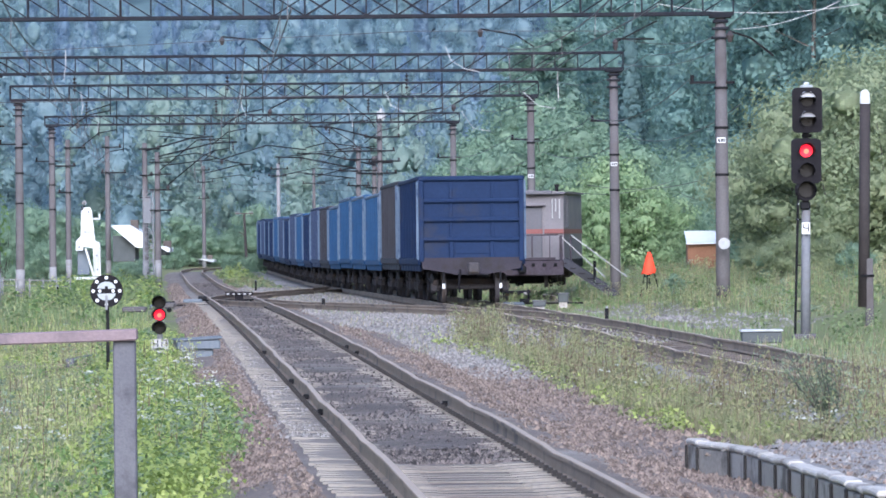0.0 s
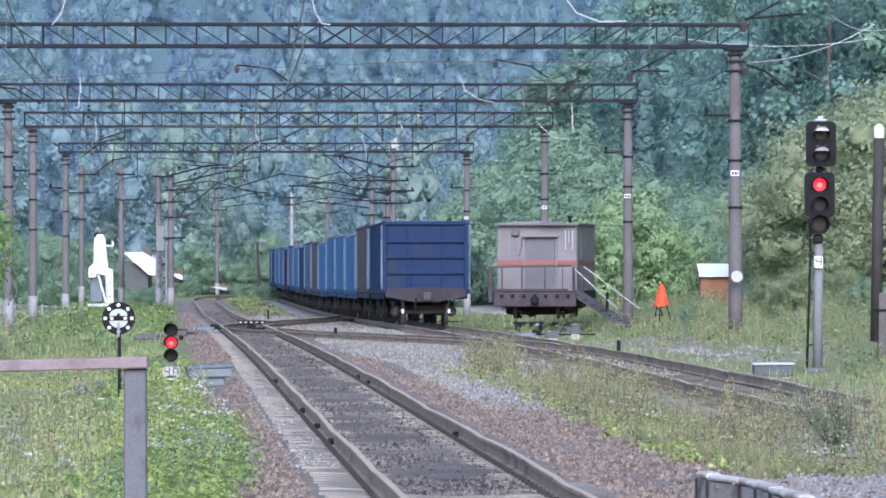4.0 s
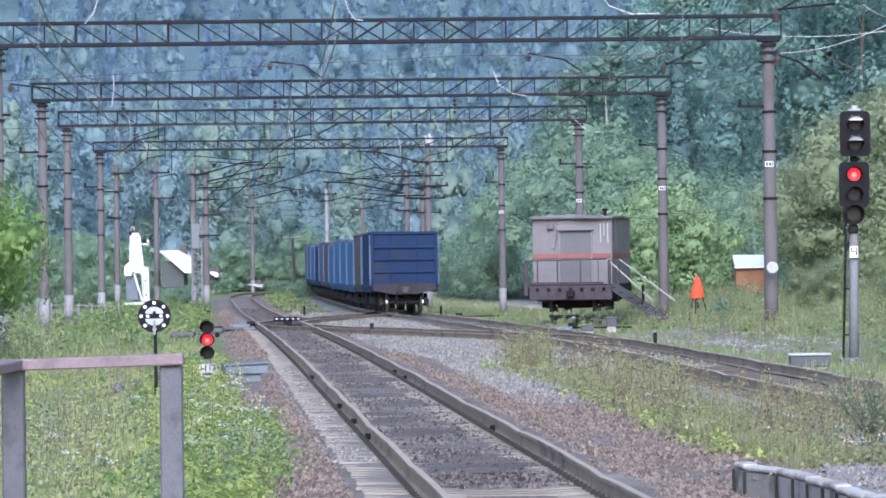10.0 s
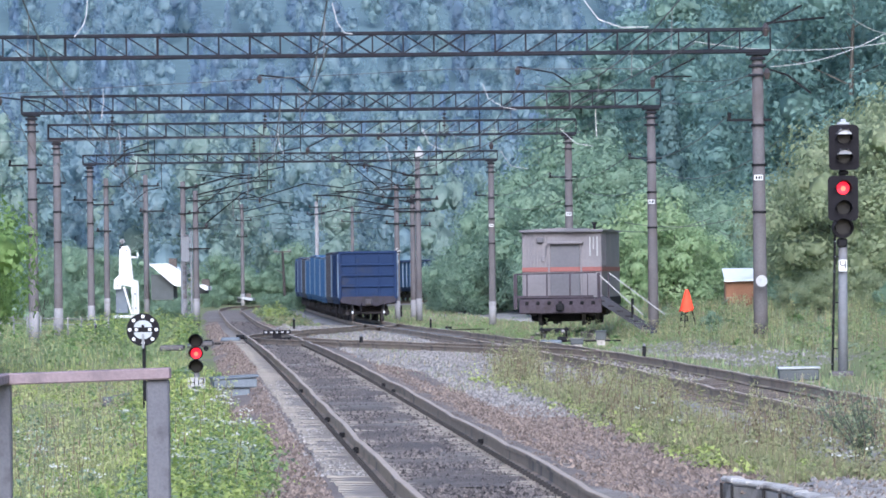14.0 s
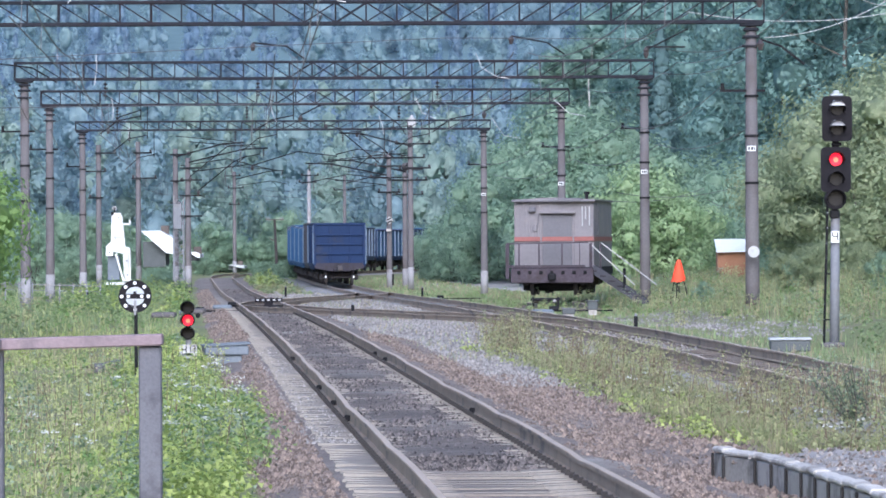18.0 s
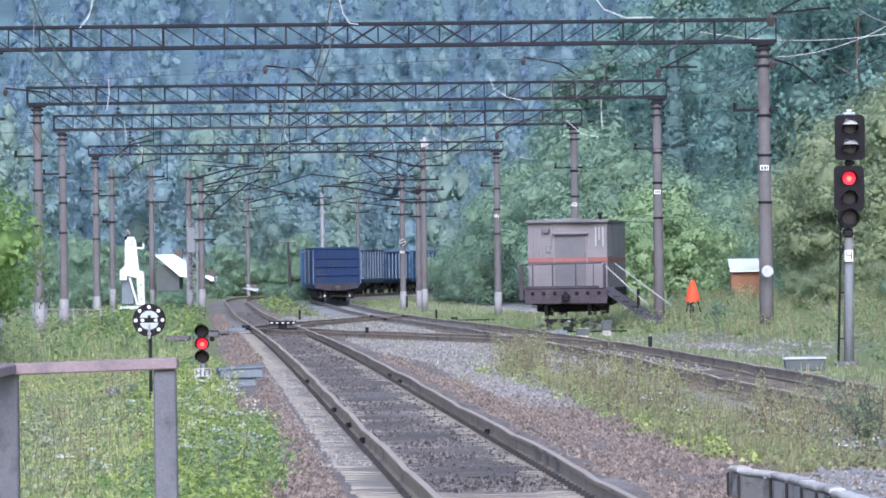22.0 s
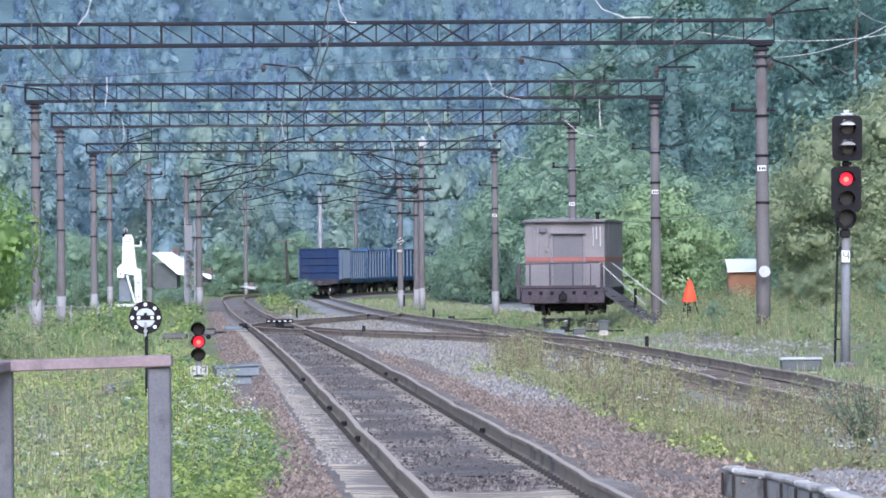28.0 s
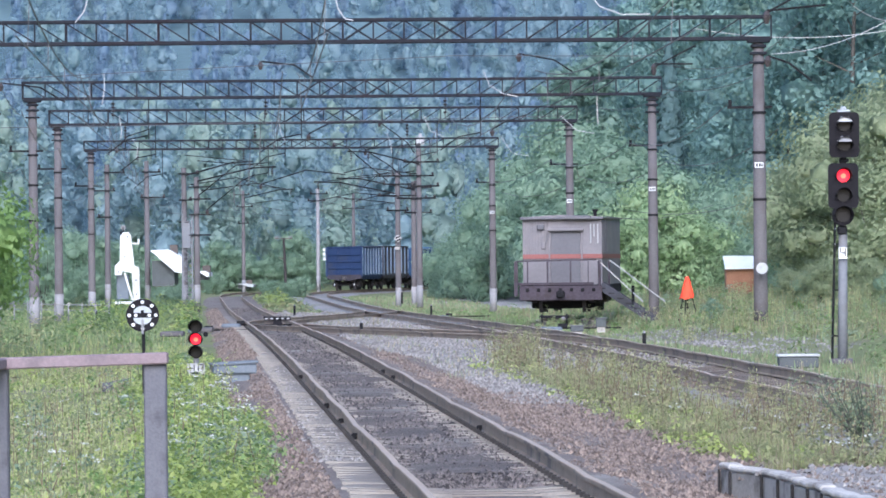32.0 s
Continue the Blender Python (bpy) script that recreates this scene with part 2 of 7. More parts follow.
M = {
    "ground": mat("meadow_soil", (0.12, 0.15, 0.045), (0.20, 0.21, 0.075), scale=0.12, fine=2.0, bump=0.5, dist=0.05, dirt=(0.17, 0.15, 0.11), dirt_amount=0.25, dirt_scale=0.09),
    "weedy": mat("weedy_soil", (0.13, 0.13, 0.06), (0.21, 0.20, 0.10), scale=0.5, fine=6, bump=0.6, dist=0.05, dirt=(0.19, 0.165, 0.14), dirt_amount=0.4, dirt_scale=0.3),
    "ballast": mat("brown_ballast", (0.115, 0.094, 0.082), (0.215, 0.183, 0.163), scale=0.5, fine=14, bump=1.0, dist=0.05, dirt=(0.27, 0.25, 0.23), dirt_amount=0.3, dirt_scale=0.15),
    "oily": mat("oily_ballast", (0.058, 0.047, 0.042), (0.158, 0.131, 0.113), scale=0.35, fine=10, bump=1.0, dist=0.05, dirt=(0.27, 0.26, 0.23), dirt_amount=0.4, dirt_scale=0.12),
    "grey_gravel": mat("grey_gravel", (0.20, 0.19, 0.185), (0.34, 0.33, 0.325), scale=0.6, fine=12, bump=1.0, dist=0.05, dirt=(0.16, 0.17, 0.09), dirt_amount=0.3, dirt_scale=0.2),
    "dust": mat("pale_track_dust", (0.178, 0.154, 0.134), (0.27, 0.239, 0.206), scale=0.35, fine=9, bump=0.7, dist=0.03, dirt=(0.14, 0.12, 0.11), dirt_amount=0.35, dirt_scale=0.5),
    "stone": mat("crushed_stone", (0.105, 0.077, 0.062), (0.325, 0.257, 0.212), fine=30, island=0.9, bump=0.4),
    "oily_stone": mat("oily_crushed_stone", (0.036, 0.031, 0.03), (0.22, 0.19, 0.175), fine=30, island=0.9, bump=0.4),
    "stone_grey": mat("grey_crushed_stone", (0.17, 0.158, 0.148), (0.38, 0.36, 0.34), fine=30, island=0.9, bump=0.4),
    "rail": mat("rail_steel", (0.236, 0.185, 0.142), (0.333, 0.263, 0.201), rough=0.8, metal=0.0, scale=1, fine=25, bump=0.2, dirt=(0.13, 0.11, 0.098), dirt_amount=0.4, dirt_scale=0.8),
    "rail_dark": mat("rusty_rail_steel", (0.1, 0.076, 0.064), (0.173, 0.137, 0.118), rough=0.75, scale=1, fine=25, bump=0.2, dirt=(0.10, 0.065, 0.05), dirt_amount=0.4, dirt_scale=0.8),
    "rail_top": mat("worn_rail_head", (0.335, 0.279, 0.229), (0.443, 0.373, 0.309), rough=0.8, metal=0.0, scale=0.6, fine=20, bump=0.05),
    "sleeper": mat("concrete_sleeper", (0.18, 0.163, 0.143), (0.252, 0.23, 0.202), scale=2, fine=30, rand=0.6, bump=0.4, dirt=(0.15, 0.13, 0.12), dirt_amount=0.45, dirt_scale=1.2),
    "wood_sleeper": mat("tarred_sleeper", (0.06, 0.05, 0.045), (0.13, 0.11, 0.095), scale=2, fine=30, rand=0.5, bump=0.5),
    "tarred_pole": mat("tarred_pole_wood", (0.022, 0.018, 0.02), (0.045, 0.038, 0.04), scale=2, fine=30, bump=0.5),
    "rust": mat("rusty_fastening", (0.02, 0.0185, 0.019), (0.036, 0.033, 0.033), rough=0.85, scale=3, fine=25, bump=0.2),
    # dusty steel, its base colour lightened further to give the haze under the train
    "dusty_hazed_steel": mat("dusty_running_gear", (0.045, 0.044, 0.051), (0.09, 0.084, 0.09), rough=0.9, gloss=0.15, scale=2, fine=20, bump=0.2, dirt=(0.075, 0.062, 0.055), dirt_amount=0.4, dirt_scale=1.5),
    "dark_steel": mat("dark_steel", (0.01, 0.0105, 0.013), (0.022, 0.022, 0.025), gloss=0.12, rough=0.85, metal=0.0, scale=2, fine=25),
    "truss": mat("grey_brown_truss_paint", (0.016, 0.018, 0.025), (0.028, 0.03, 0.038), gloss=0.12, rough=0.85, metal=0.0, scale=0.8, fine=12, dirt=(0.026, 0.022, 0.027), dirt_amount=0.4, dirt_scale=0.6),
    "pole": mat("old_pole_concrete", (0.081, 0.076, 0.081), (0.124, 0.117, 0.124), scale=0.5, fine=18, bump=0.3, dirt=(0.083, 0.072, 0.073), dirt_amount=0.45, dirt_scale=0.7),
    "whitewash": mat("whitewash", (0.34, 0.35, 0.37), (0.45, 0.455, 0.47), scale=1.5, fine=20, dirt=(0.35, 0.33, 0.30), dirt_amount=0.35, dirt_scale=1.5),
    "pole_foot": mat("faded_limewash", (0.20, 0.20, 0.215), (0.29, 0.29, 0.305), scale=1.5, fine=20, dirt=(0.17, 0.16, 0.16), dirt_amount=0.4, dirt_scale=1.5),
    "white": mat("white_paint", (0.60, 0.62, 0.65), (0.70, 0.72, 0.74), rough=0.5, scale=1.5, fine=20, bump=0.05, dirt=(0.5, 0.5, 0.48), dirt_amount=0.2),
    "black": mat("black_paint", (0.009, 0.008, 0.011), (0.016, 0.0155, 0.02), rough=0.75, gloss=0.15, fine=20, bump=0.05),
    "grey_metal": mat("galvanised_grey", (0.19, 0.195, 0.215), (0.26, 0.265, 0.285), rough=0.75, metal=0.0, scale=1.5, fine=15, bump=0.1, dirt=(0.19, 0.17, 0.15), dirt_amount=0.3, dirt_scale=1.5),
    "mast_grey": mat("slate_grey_mast_paint", (0.135, 0.145, 0.17), (0.19, 0.20, 0.225), rough=0.75, scale=1.5, fine=15, bump=0.1, dirt=(0.13, 0.12, 0.115), dirt_amount=0.35, dirt_scale=1.5),
    "box_grey": mat("pale_grey_box_paint", (0.33, 0.365, 0.40), (0.42, 0.45, 0.48), rough=0.6, scale=2, fine=20, bump=0.1, dirt=(0.3, 0.3, 0.3), dirt_amount=0.3, dirt_scale=2),
    "box_dark": mat("dark_slate_box_paint", (0.05, 0.06, 0.065), (0.085, 0.097, 0.105), rough=0.7, scale=2, fine=20, bump=0.1),
    "grime": mat("grimy_blue_steel", (0.022, 0.02, 0.032), (0.042, 0.036, 0.05), rough=0.85, scale=2, fine=20, bump=0.1, dirt=(0.02, 0.018, 0.018), dirt_amount=0.4, dirt_scale=1.5),
    "box_side": mat("slate_box_paint", (0.1, 0.125, 0.16), (0.15, 0.18, 0.215), rough=0.6, scale=2, fine=20, bump=0.1),
    "mauve_wood": mat("faded_mauve_wood", (0.19, 0.145, 0.165), (0.26, 0.205, 0.225), rough=0.8, scale=3, fine=50, bump=0.4, dirt=(0.14, 0.115, 0.13), dirt_amount=0.4, dirt_scale=4),
    "grey_wood": mat("weathered_grey_wood", (0.095, 0.097, 0.12), (0.14, 0.142, 0.165), rough=0.85, scale=3, fine=50, bump=0.4, dirt=(0.075, 0.075, 0.09), dirt_amount=0.4, dirt_scale=4),
    "concrete": mat("platform_concrete", (0.42, 0.4, 0.38), (0.56, 0.545, 0.52), scale=1.2, fine=25, bump=0.4, rand=0.3, dirt=(0.22, 0.20, 0.18), dirt_amount=0.45, dirt_scale=1.2),
    "old_slab": mat("stained_slab_concrete", (0.28, 0.265, 0.245), (0.4, 0.38, 0.355), scale=1.6, fine=25, bump=0.5, rand=0.4, dirt=(0.11, 0.10, 0.09), dirt_amount=0.5, dirt_scale=2.0),
    "cabin": mat("pale_grey_cabin_paint", (0.15, 0.143, 0.16), (0.192, 0.183, 0.202), rough=0.65, scale=0.8, fine=12, bump=0.1, dirt=(0.205, 0.188, 0.195), dirt_amount=0.4, dirt_scale=0.8),
    "cabin_rail": mat("grimy_mauve_steel", (0.045, 0.038, 0.05), (0.078, 0.066, 0.082), rough=0.85, gloss=0.2, scale=1.5, fine=14, bump=0.2, dirt=(0.05, 0.042, 0.045), dirt_amount=0.45, dirt_scale=2.0),
    "cabin_dark": mat("grey_shutter_paint", (0.1, 0.1, 0.118), (0.13, 0.13, 0.148), rough=0.7, scale=0.8, fine=12, bump=0.1),
    "stripe": mat("red_orange_stripe", (0.19, 0.06, 0.055), (0.24, 0.085, 0.078), rough=0.6, scale=2, fine=15, bump=0.05),
    "orange": mat("orange_cloth", (0.85, 0.055, 0.022), (0.95, 0.085, 0.03), rough=0.8, scale=3, fine=30, bump=0.3),
    "hut": mat("orange_brown_boards", (0.22, 0.105, 0.06), (0.3, 0.155, 0.09), rough=0.8, scale=1.5, fine=20, bump=0.2),
    "bark": mat("brown_bark", (0.07, 0.064, 0.057), (0.125, 0.115, 0.103), scale=2, fine=20, bump=0.6, dist=0.03),
    "birch_bark": mat("white_birch_bark", (0.4, 0.4, 0.39), (0.54, 0.54, 0.52), scale=2, fine=20, bump=0.3, dirt=(0.06, 0.06, 0.06), dirt_amount=0.3, dirt_scale=2.5),
    "wire": mat("dark_wire", (0.10, 0.10, 0.11), (0.16, 0.16, 0.17), rough=0.5, metal=0.4, bump=0),
    "pale_wire": mat("pale_cable", (0.5, 0.5, 0.52), (0.6, 0.6, 0.62), rough=0.6, bump=0),
    "insulator": mat("brown_porcelain", (0.04, 0.033, 0.035), (0.06, 0.05, 0.052), rough=0.35, bump=0),
    "glass_dark": mat("dark_lens_glass", (0.006, 0.006, 0.008), (0.01, 0.01, 0.013), rough=0.4, gloss=0.25, bump=0),
    "red_light": glow_mat("red_lamp", (1.0, 0.010, 0.030), 1.0),
    "red_core": glow_mat("red_lamp_core", (1.0, 0.13, 0.06), 1.6),
    "roof_white": mat("white_roof_sheet", (0.68, 0.72, 0.77), (0.78, 0.81, 0.85), rough=0.5, scale=1, fine=8, bump=0.1),
    # birch, willow and alder leaves have extra blue mixed in for haze
    "leaf_birch": leaf_mat("birch_leaves", (0.18, 0.307, 0.266), (0.318, 0.445, 0.364), 0.5, grain=2.2),
    "leaf_bush": leaf_mat("willow_leaves", (0.202, 0.318, 0.222), (0.373, 0.504, 0.366), 0.5, grain=4),
    "leaf_fresh": leaf_mat("fresh_willow_leaves", (0.27, 0.40, 0.215), (0.46, 0.58, 0.34), 0.5, grain=4),
    "leaf_maple": leaf_mat("bright_maple_leaves", (0.17, 0.29, 0.085), (0.31, 0.45, 0.165), 0.5, grain=5),
    "leaf_olive": leaf_mat("yellowing_leaves", (0.227, 0.298, 0.164), (0.423, 0.474, 0.301), 0.5, grain=4.5),
    "leaf_dark": leaf_mat("dark_alder_leaves", (0.179, 0.308, 0.303), (0.29, 0.444, 0.399), 0.5, grain=2.2),
    "needle": leaf_mat("spruce_needles", (0.108, 0.201, 0.216), (0.187, 0.294, 0.294), 0.4, grain=2.2),
    # far foliage: the distance haze is painted in as pale, bluish base colours
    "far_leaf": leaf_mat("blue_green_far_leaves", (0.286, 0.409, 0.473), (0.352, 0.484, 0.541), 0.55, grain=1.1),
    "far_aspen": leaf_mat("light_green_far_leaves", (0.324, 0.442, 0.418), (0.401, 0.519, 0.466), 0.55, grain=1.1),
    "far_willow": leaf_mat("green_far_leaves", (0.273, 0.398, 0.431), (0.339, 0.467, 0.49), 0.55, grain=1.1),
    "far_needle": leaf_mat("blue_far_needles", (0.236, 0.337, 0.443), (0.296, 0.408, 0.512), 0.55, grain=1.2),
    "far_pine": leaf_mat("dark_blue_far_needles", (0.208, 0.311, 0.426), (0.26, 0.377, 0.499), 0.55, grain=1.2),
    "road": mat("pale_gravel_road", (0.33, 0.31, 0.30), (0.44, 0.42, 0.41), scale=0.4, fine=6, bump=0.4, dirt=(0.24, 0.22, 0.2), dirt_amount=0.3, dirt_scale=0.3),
    # hillside soil, also tinted blue for the haze
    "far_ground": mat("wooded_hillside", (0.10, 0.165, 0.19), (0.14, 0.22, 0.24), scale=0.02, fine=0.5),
    "grass": leaf_mat("meadow_grass", (0.345, 0.39, 0.155), (0.58, 0.59, 0.31), 0.45),
    "dry_grass": leaf_mat("dry_grass", (0.26, 0.23, 0.14), (0.46, 0.41, 0.28), 0.45),
    "weed": leaf_mat("broad_leaved_weeds", (0.31, 0.41, 0.095), (0.58, 0.65, 0.24), 0.45),
    "verge_grass": leaf_mat("olive_verge_grass", (0.235, 0.27, 0.12), (0.42, 0.44, 0.23), 0.45),
    "straw_weed": leaf_mat("straw_green_weeds", (0.30, 0.31, 0.15), (0.48, 0.47, 0.27), 0.5),
    "bank": leaf_mat("green_bank_grass", (0.21, 0.285, 0.125), (0.37, 0.45, 0.235), 0.5),
    "shrub_leaf": leaf_mat("grey_green_shrub_leaves", (0.13, 0.175, 0.115), (0.24, 0.30, 0.19), 0.4),
    "herb": leaf_mat("green_herbs", (0.16, 0.27, 0.085), (0.32, 0.43, 0.17), 0.45),
    "grey_herb": leaf_mat("grey_green_herbs", (0.22, 0.31, 0.20), (0.40, 0.47, 0.33), 0.45),
    "dry_weed": leaf_mat("brown_seeding_weeds", (0.19, 0.165, 0.095), (0.34, 0.3, 0.19), 0.45),
    "stem": leaf_mat("brown_weed_stems", (0.10, 0.075, 0.05), (0.19, 0.145, 0.09), 0.3),
    "flower": leaf_mat("white_blossom", (0.48, 0.5, 0.46), (0.66, 0.67, 0.63), 0.3),
}
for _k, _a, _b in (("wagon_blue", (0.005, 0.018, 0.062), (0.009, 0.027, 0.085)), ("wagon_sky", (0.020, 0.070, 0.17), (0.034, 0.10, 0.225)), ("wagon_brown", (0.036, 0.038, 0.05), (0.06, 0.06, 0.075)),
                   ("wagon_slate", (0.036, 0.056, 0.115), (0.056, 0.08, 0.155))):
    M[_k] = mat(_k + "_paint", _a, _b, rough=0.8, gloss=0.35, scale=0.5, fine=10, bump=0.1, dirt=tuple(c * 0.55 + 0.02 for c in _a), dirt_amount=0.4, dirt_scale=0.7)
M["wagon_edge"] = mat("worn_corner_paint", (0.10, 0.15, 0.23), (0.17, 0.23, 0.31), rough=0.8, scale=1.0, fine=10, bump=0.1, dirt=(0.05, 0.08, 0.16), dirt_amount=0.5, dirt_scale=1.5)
# right-hand posts only: light on that side is put into a paler colour
M["wagon_lit_post"] = mat("pale_worn_post_paint", (0.13, 0.18, 0.26), (0.22, 0.28, 0.36), rough=0.6, scale=1.0, fine=10, bump=0.1, dirt=(0.15, 0.2, 0.35), dirt_amount=0.5, dirt_scale=1.5)


# ---- mesh building ----
class Geo:
    """Collects vertices and faces of one mesh."""

    def __init__(self):
        self.v, self.f = [], []

    def add(self, verts, faces):
        o = len(self.v)
        self.v.extend([tuple(p) for p in verts])
        self.f.extend([tuple(i + o for i in q) for q in faces])
        return self

    def box(self, c, s, bev=0.0, turn=None):
        hx, hy, hz = s[0] / 2, s[1] / 2, s[2] / 2
        b = min(bev, hx * 0.9, hy * 0.9, hz * 0.9)
        if b <= 0:
            pts = [(x * hx, y * hy, z * hz) for z in (-1, 1) for y in (-1, 1) for x in (-1, 1)]
            faces = [(0, 2, 3, 1), (4, 5, 7, 6), (0, 1, 5, 4), (2, 6, 7, 3), (0, 4, 6, 2), (1, 3, 7, 5)]
        else:
            pts, ids = [], {}
            for sx in (-1, 1):
                for sy in (-1, 1):
                    for sz in (-1, 1):
                        for ax in range(3):
                            p = [sx * hx, sy * hy, sz * hz]
                            for k in range(3):
                                if k != ax:
                                    p[k] -= (sx, sy, sz)[k] * b
                            ids[(sx, sy, sz, ax)] = len(pts)
                            pts.append(tuple(p))
            faces = []
            for ax in range(3):
                u, w = [k for k in range(3) if k != ax]
                for sg in (-1, 1):
                    q = []
                    for su, sw in ((-1, -1), (1, -1), (1, 1), (-1, 1)):
                        key = [0, 0, 0]
                        key[ax], key[u], key[w] = sg, su, sw
                        q.append(ids[(*key, ax)])
                    faces.append(q if (sg > 0) == (ax != 1) else q[::-1])
                for su in (-1, 1):
                    for sw in (-1, 1):
                        q = []
                        for sg, a2 in ((-1, u), (1, u), (1, w), (-1, w)):
                            key = [0, 0, 0]
                            key[ax], key[u], key[w] = sg, su, sw
                            q.append(ids[(*key, a2)])
                        faces.append(q)
            for sx in (-1, 1):
                for sy in (-1, 1):
                    for sz in (-1, 1):
                        faces.append([ids[(sx, sy, sz, a)] for a in range(3)])
        m = Matrix.Translation(c) @ (turn.to_4x4() if turn else Matrix.Identity(4))
        return self.add([m @ Vector(p) for p in pts], faces)

    def bar(self, p, q, w, h=None, bev=0.0):
        """A straight beam of section w x h from p to q."""
        p, q = Vector(p), Vector(q)
        d = q - p
        t = d.to_track_quat("Y", "Z").to_matrix()
        return self.box((p + q) / 2, (w, d.length, h or w), bev, t)

    def tube(self, pts, r, n=8, cap=True):
        pts = [Vector(p) for p in pts]
        rs = r if isinstance(r, (list, tuple)) else [r] * len(pts)
        rings = []
        for i, p in enumerate(pts):
            d = (pts[min(i + 1, len(pts) - 1)] - pts[max(i - 1, 0)]).normalized()
            u = d.orthogonal().normalized() if abs(d.z) > 0.9 else d.cross(Vector((0, 0, 1))).normalized()
            w = d.cross(u)
            rings.append([p + (u * math.cos(k * math.tau / n) + w * math.sin(k * math.tau / n)) * rs[i] for k in range(n)])
        faces = [(i * n + k, i * n + (k + 1) % n, (i + 1) * n + (k + 1) % n, (i + 1) * n + k) for i in range(len(pts) - 1) for k in range(n)]
        if cap:
            faces += [tuple(range(n))[::-1], tuple((len(pts) - 1) * n + k for k in range(n))]
        return self.add([p for g in rings for p in g], faces)

    def sweep(self, section, frames):
        """A closed section (x, z) swept along frames (matrices)."""
        n = len(section)
        faces = [(i * n + k, (i + 1) * n + k, (i + 1) * n + (k + 1) % n, i * n + (k + 1) % n) for i in range(len(frames) - 1) for k in range(n)]
        faces += [tuple(range(n)), tuple((len(frames) - 1) * n + k for k in range(n))[::-1]]
        return self.add([m @ Vector((x, 0, z)) for m in frames for x, z in section], faces)

    def mesh(self, name):
        me = bpy.data.meshes.new(name)
        me.from_pydata([tuple(p) for p in self.v], [], self.f)
        bm = bmesh.new()
        bm.from_mesh(me)
        bmesh.ops.recalc_face_normals(bm, faces=bm.faces)
        bm.to_mesh(me)
        bm.free()
        return me


def np_mesh(name, verts, quads, normals=None):
    me = bpy.data.meshes.new(name)
    verts, quads = np.asarray(verts, np.float32), np.asarray(quads, np.int32)
    k = quads.shape[1]
    me.vertices.add(len(verts))
    me.vertices.foreach_set("co", verts.ravel())
    me.loops.add(quads.size)
    me.loops.foreach_set("vertex_index", quads.ravel())
    me.polygons.add(len(quads))
    me.polygons.foreach_set("loop_start", np.arange(0, quads.size, k, dtype=np.int32))
    me.update(calc_edges=True)
    if normals is not None:
        me.polygons.foreach_set("use_smooth", [True] * len(me.polygons))
        me.normals_split_custom_set_from_vertices(np.asarray(normals, np.float32))
    return me


def part(name, geo, material, parent=None, label="", at=None, smooth=False):
    me = geo if isinstance(geo, bpy.types.Mesh) else geo.mesh(name)
    mats = material if isinstance(material, (list, tuple)) else [material]
    if not me.materials:
        for x in mats:
            me.materials.append(x)
        if smooth:
            me.polygons.foreach_set("use_smooth", [True] * len(me.polygons))
    ob = new(name, me)
    if parent is not None:
        ob.parent = parent
    if at is not None:
        ob.matrix_basis = at
    return tagged(ob, label)


def thing(name, label, category, at=None, group="", kind=""):
    ob = new(name)
    ob.empty_display_size = 0.2
    if at is not None:
        ob.matrix_basis = at
    return tagged(ob, label, category, group, kind)


# ---- the plan: the line of the tracks and the lie of the land ----
def smooth(a, b, x):
    t = min(1.0, max(0.0, (x - a) / (b - a)))
    return t * t * (3 - 2 * t)


def rail_z(y):
    return -0.75 * smooth(100, 330, y)


# centre line of the train's track, metre by metre: straight, then a bend to the right
LINE = []
_x, _y, _h = 1.70 + 0.0478 * 190, -30.0, -0.0478
for _i in range(900):
    LINE.append((_x, _y, _h))
    _s = _y - 395
    _k = 0 if _s < 0 else min(_s / 60, 1) / 300
    if _h > 0.42:
        _k = 0
    _h += _k
    _x, _y = _x + math.sin(_h), _y + math.cos(_h)


def line_at(s, off=0.0):
    """Pose on the line, s metres along, off metres to its right: y points along, x to the right."""
    i = min(max(int(s), 0), 898)
    f = s - i
    a, b = LINE[i], LINE[i + 1]
    x, y, h = (a[k] * (1 - f) + b[k] * f for k in range(3))
    x, y = x + math.cos(h) * off, y - math.sin(h) * off
    return Matrix.Translation((x, y, rail_z(y))) @ pose(0, 0, 0, 0, 0, -math.degrees(h))


def s_at(y):
    return next(i for i, p in enumerate(LINE) if p[1] >= y)


def line_x(y):
    """x of the train's track at the depth y."""
    i = min(range(len(LINE)), key=lambda k: abs(LINE[k][1] - y)) if y > 390 else None
    return LINE[i][0] if i is not None else 1.70 - 0.0478 * (y - 160)


_LX = [line_x(y) for y in range(0, 760, 5)]


def lx(y):
    if y < 0:
        return 1.70 - 0.0478 * (y - 160)
    i = min(int(y / 5), len(_LX) - 2)
    return _LX[i] + (_LX[i + 1] - _LX[i]) * min(y / 5 - i, 1)


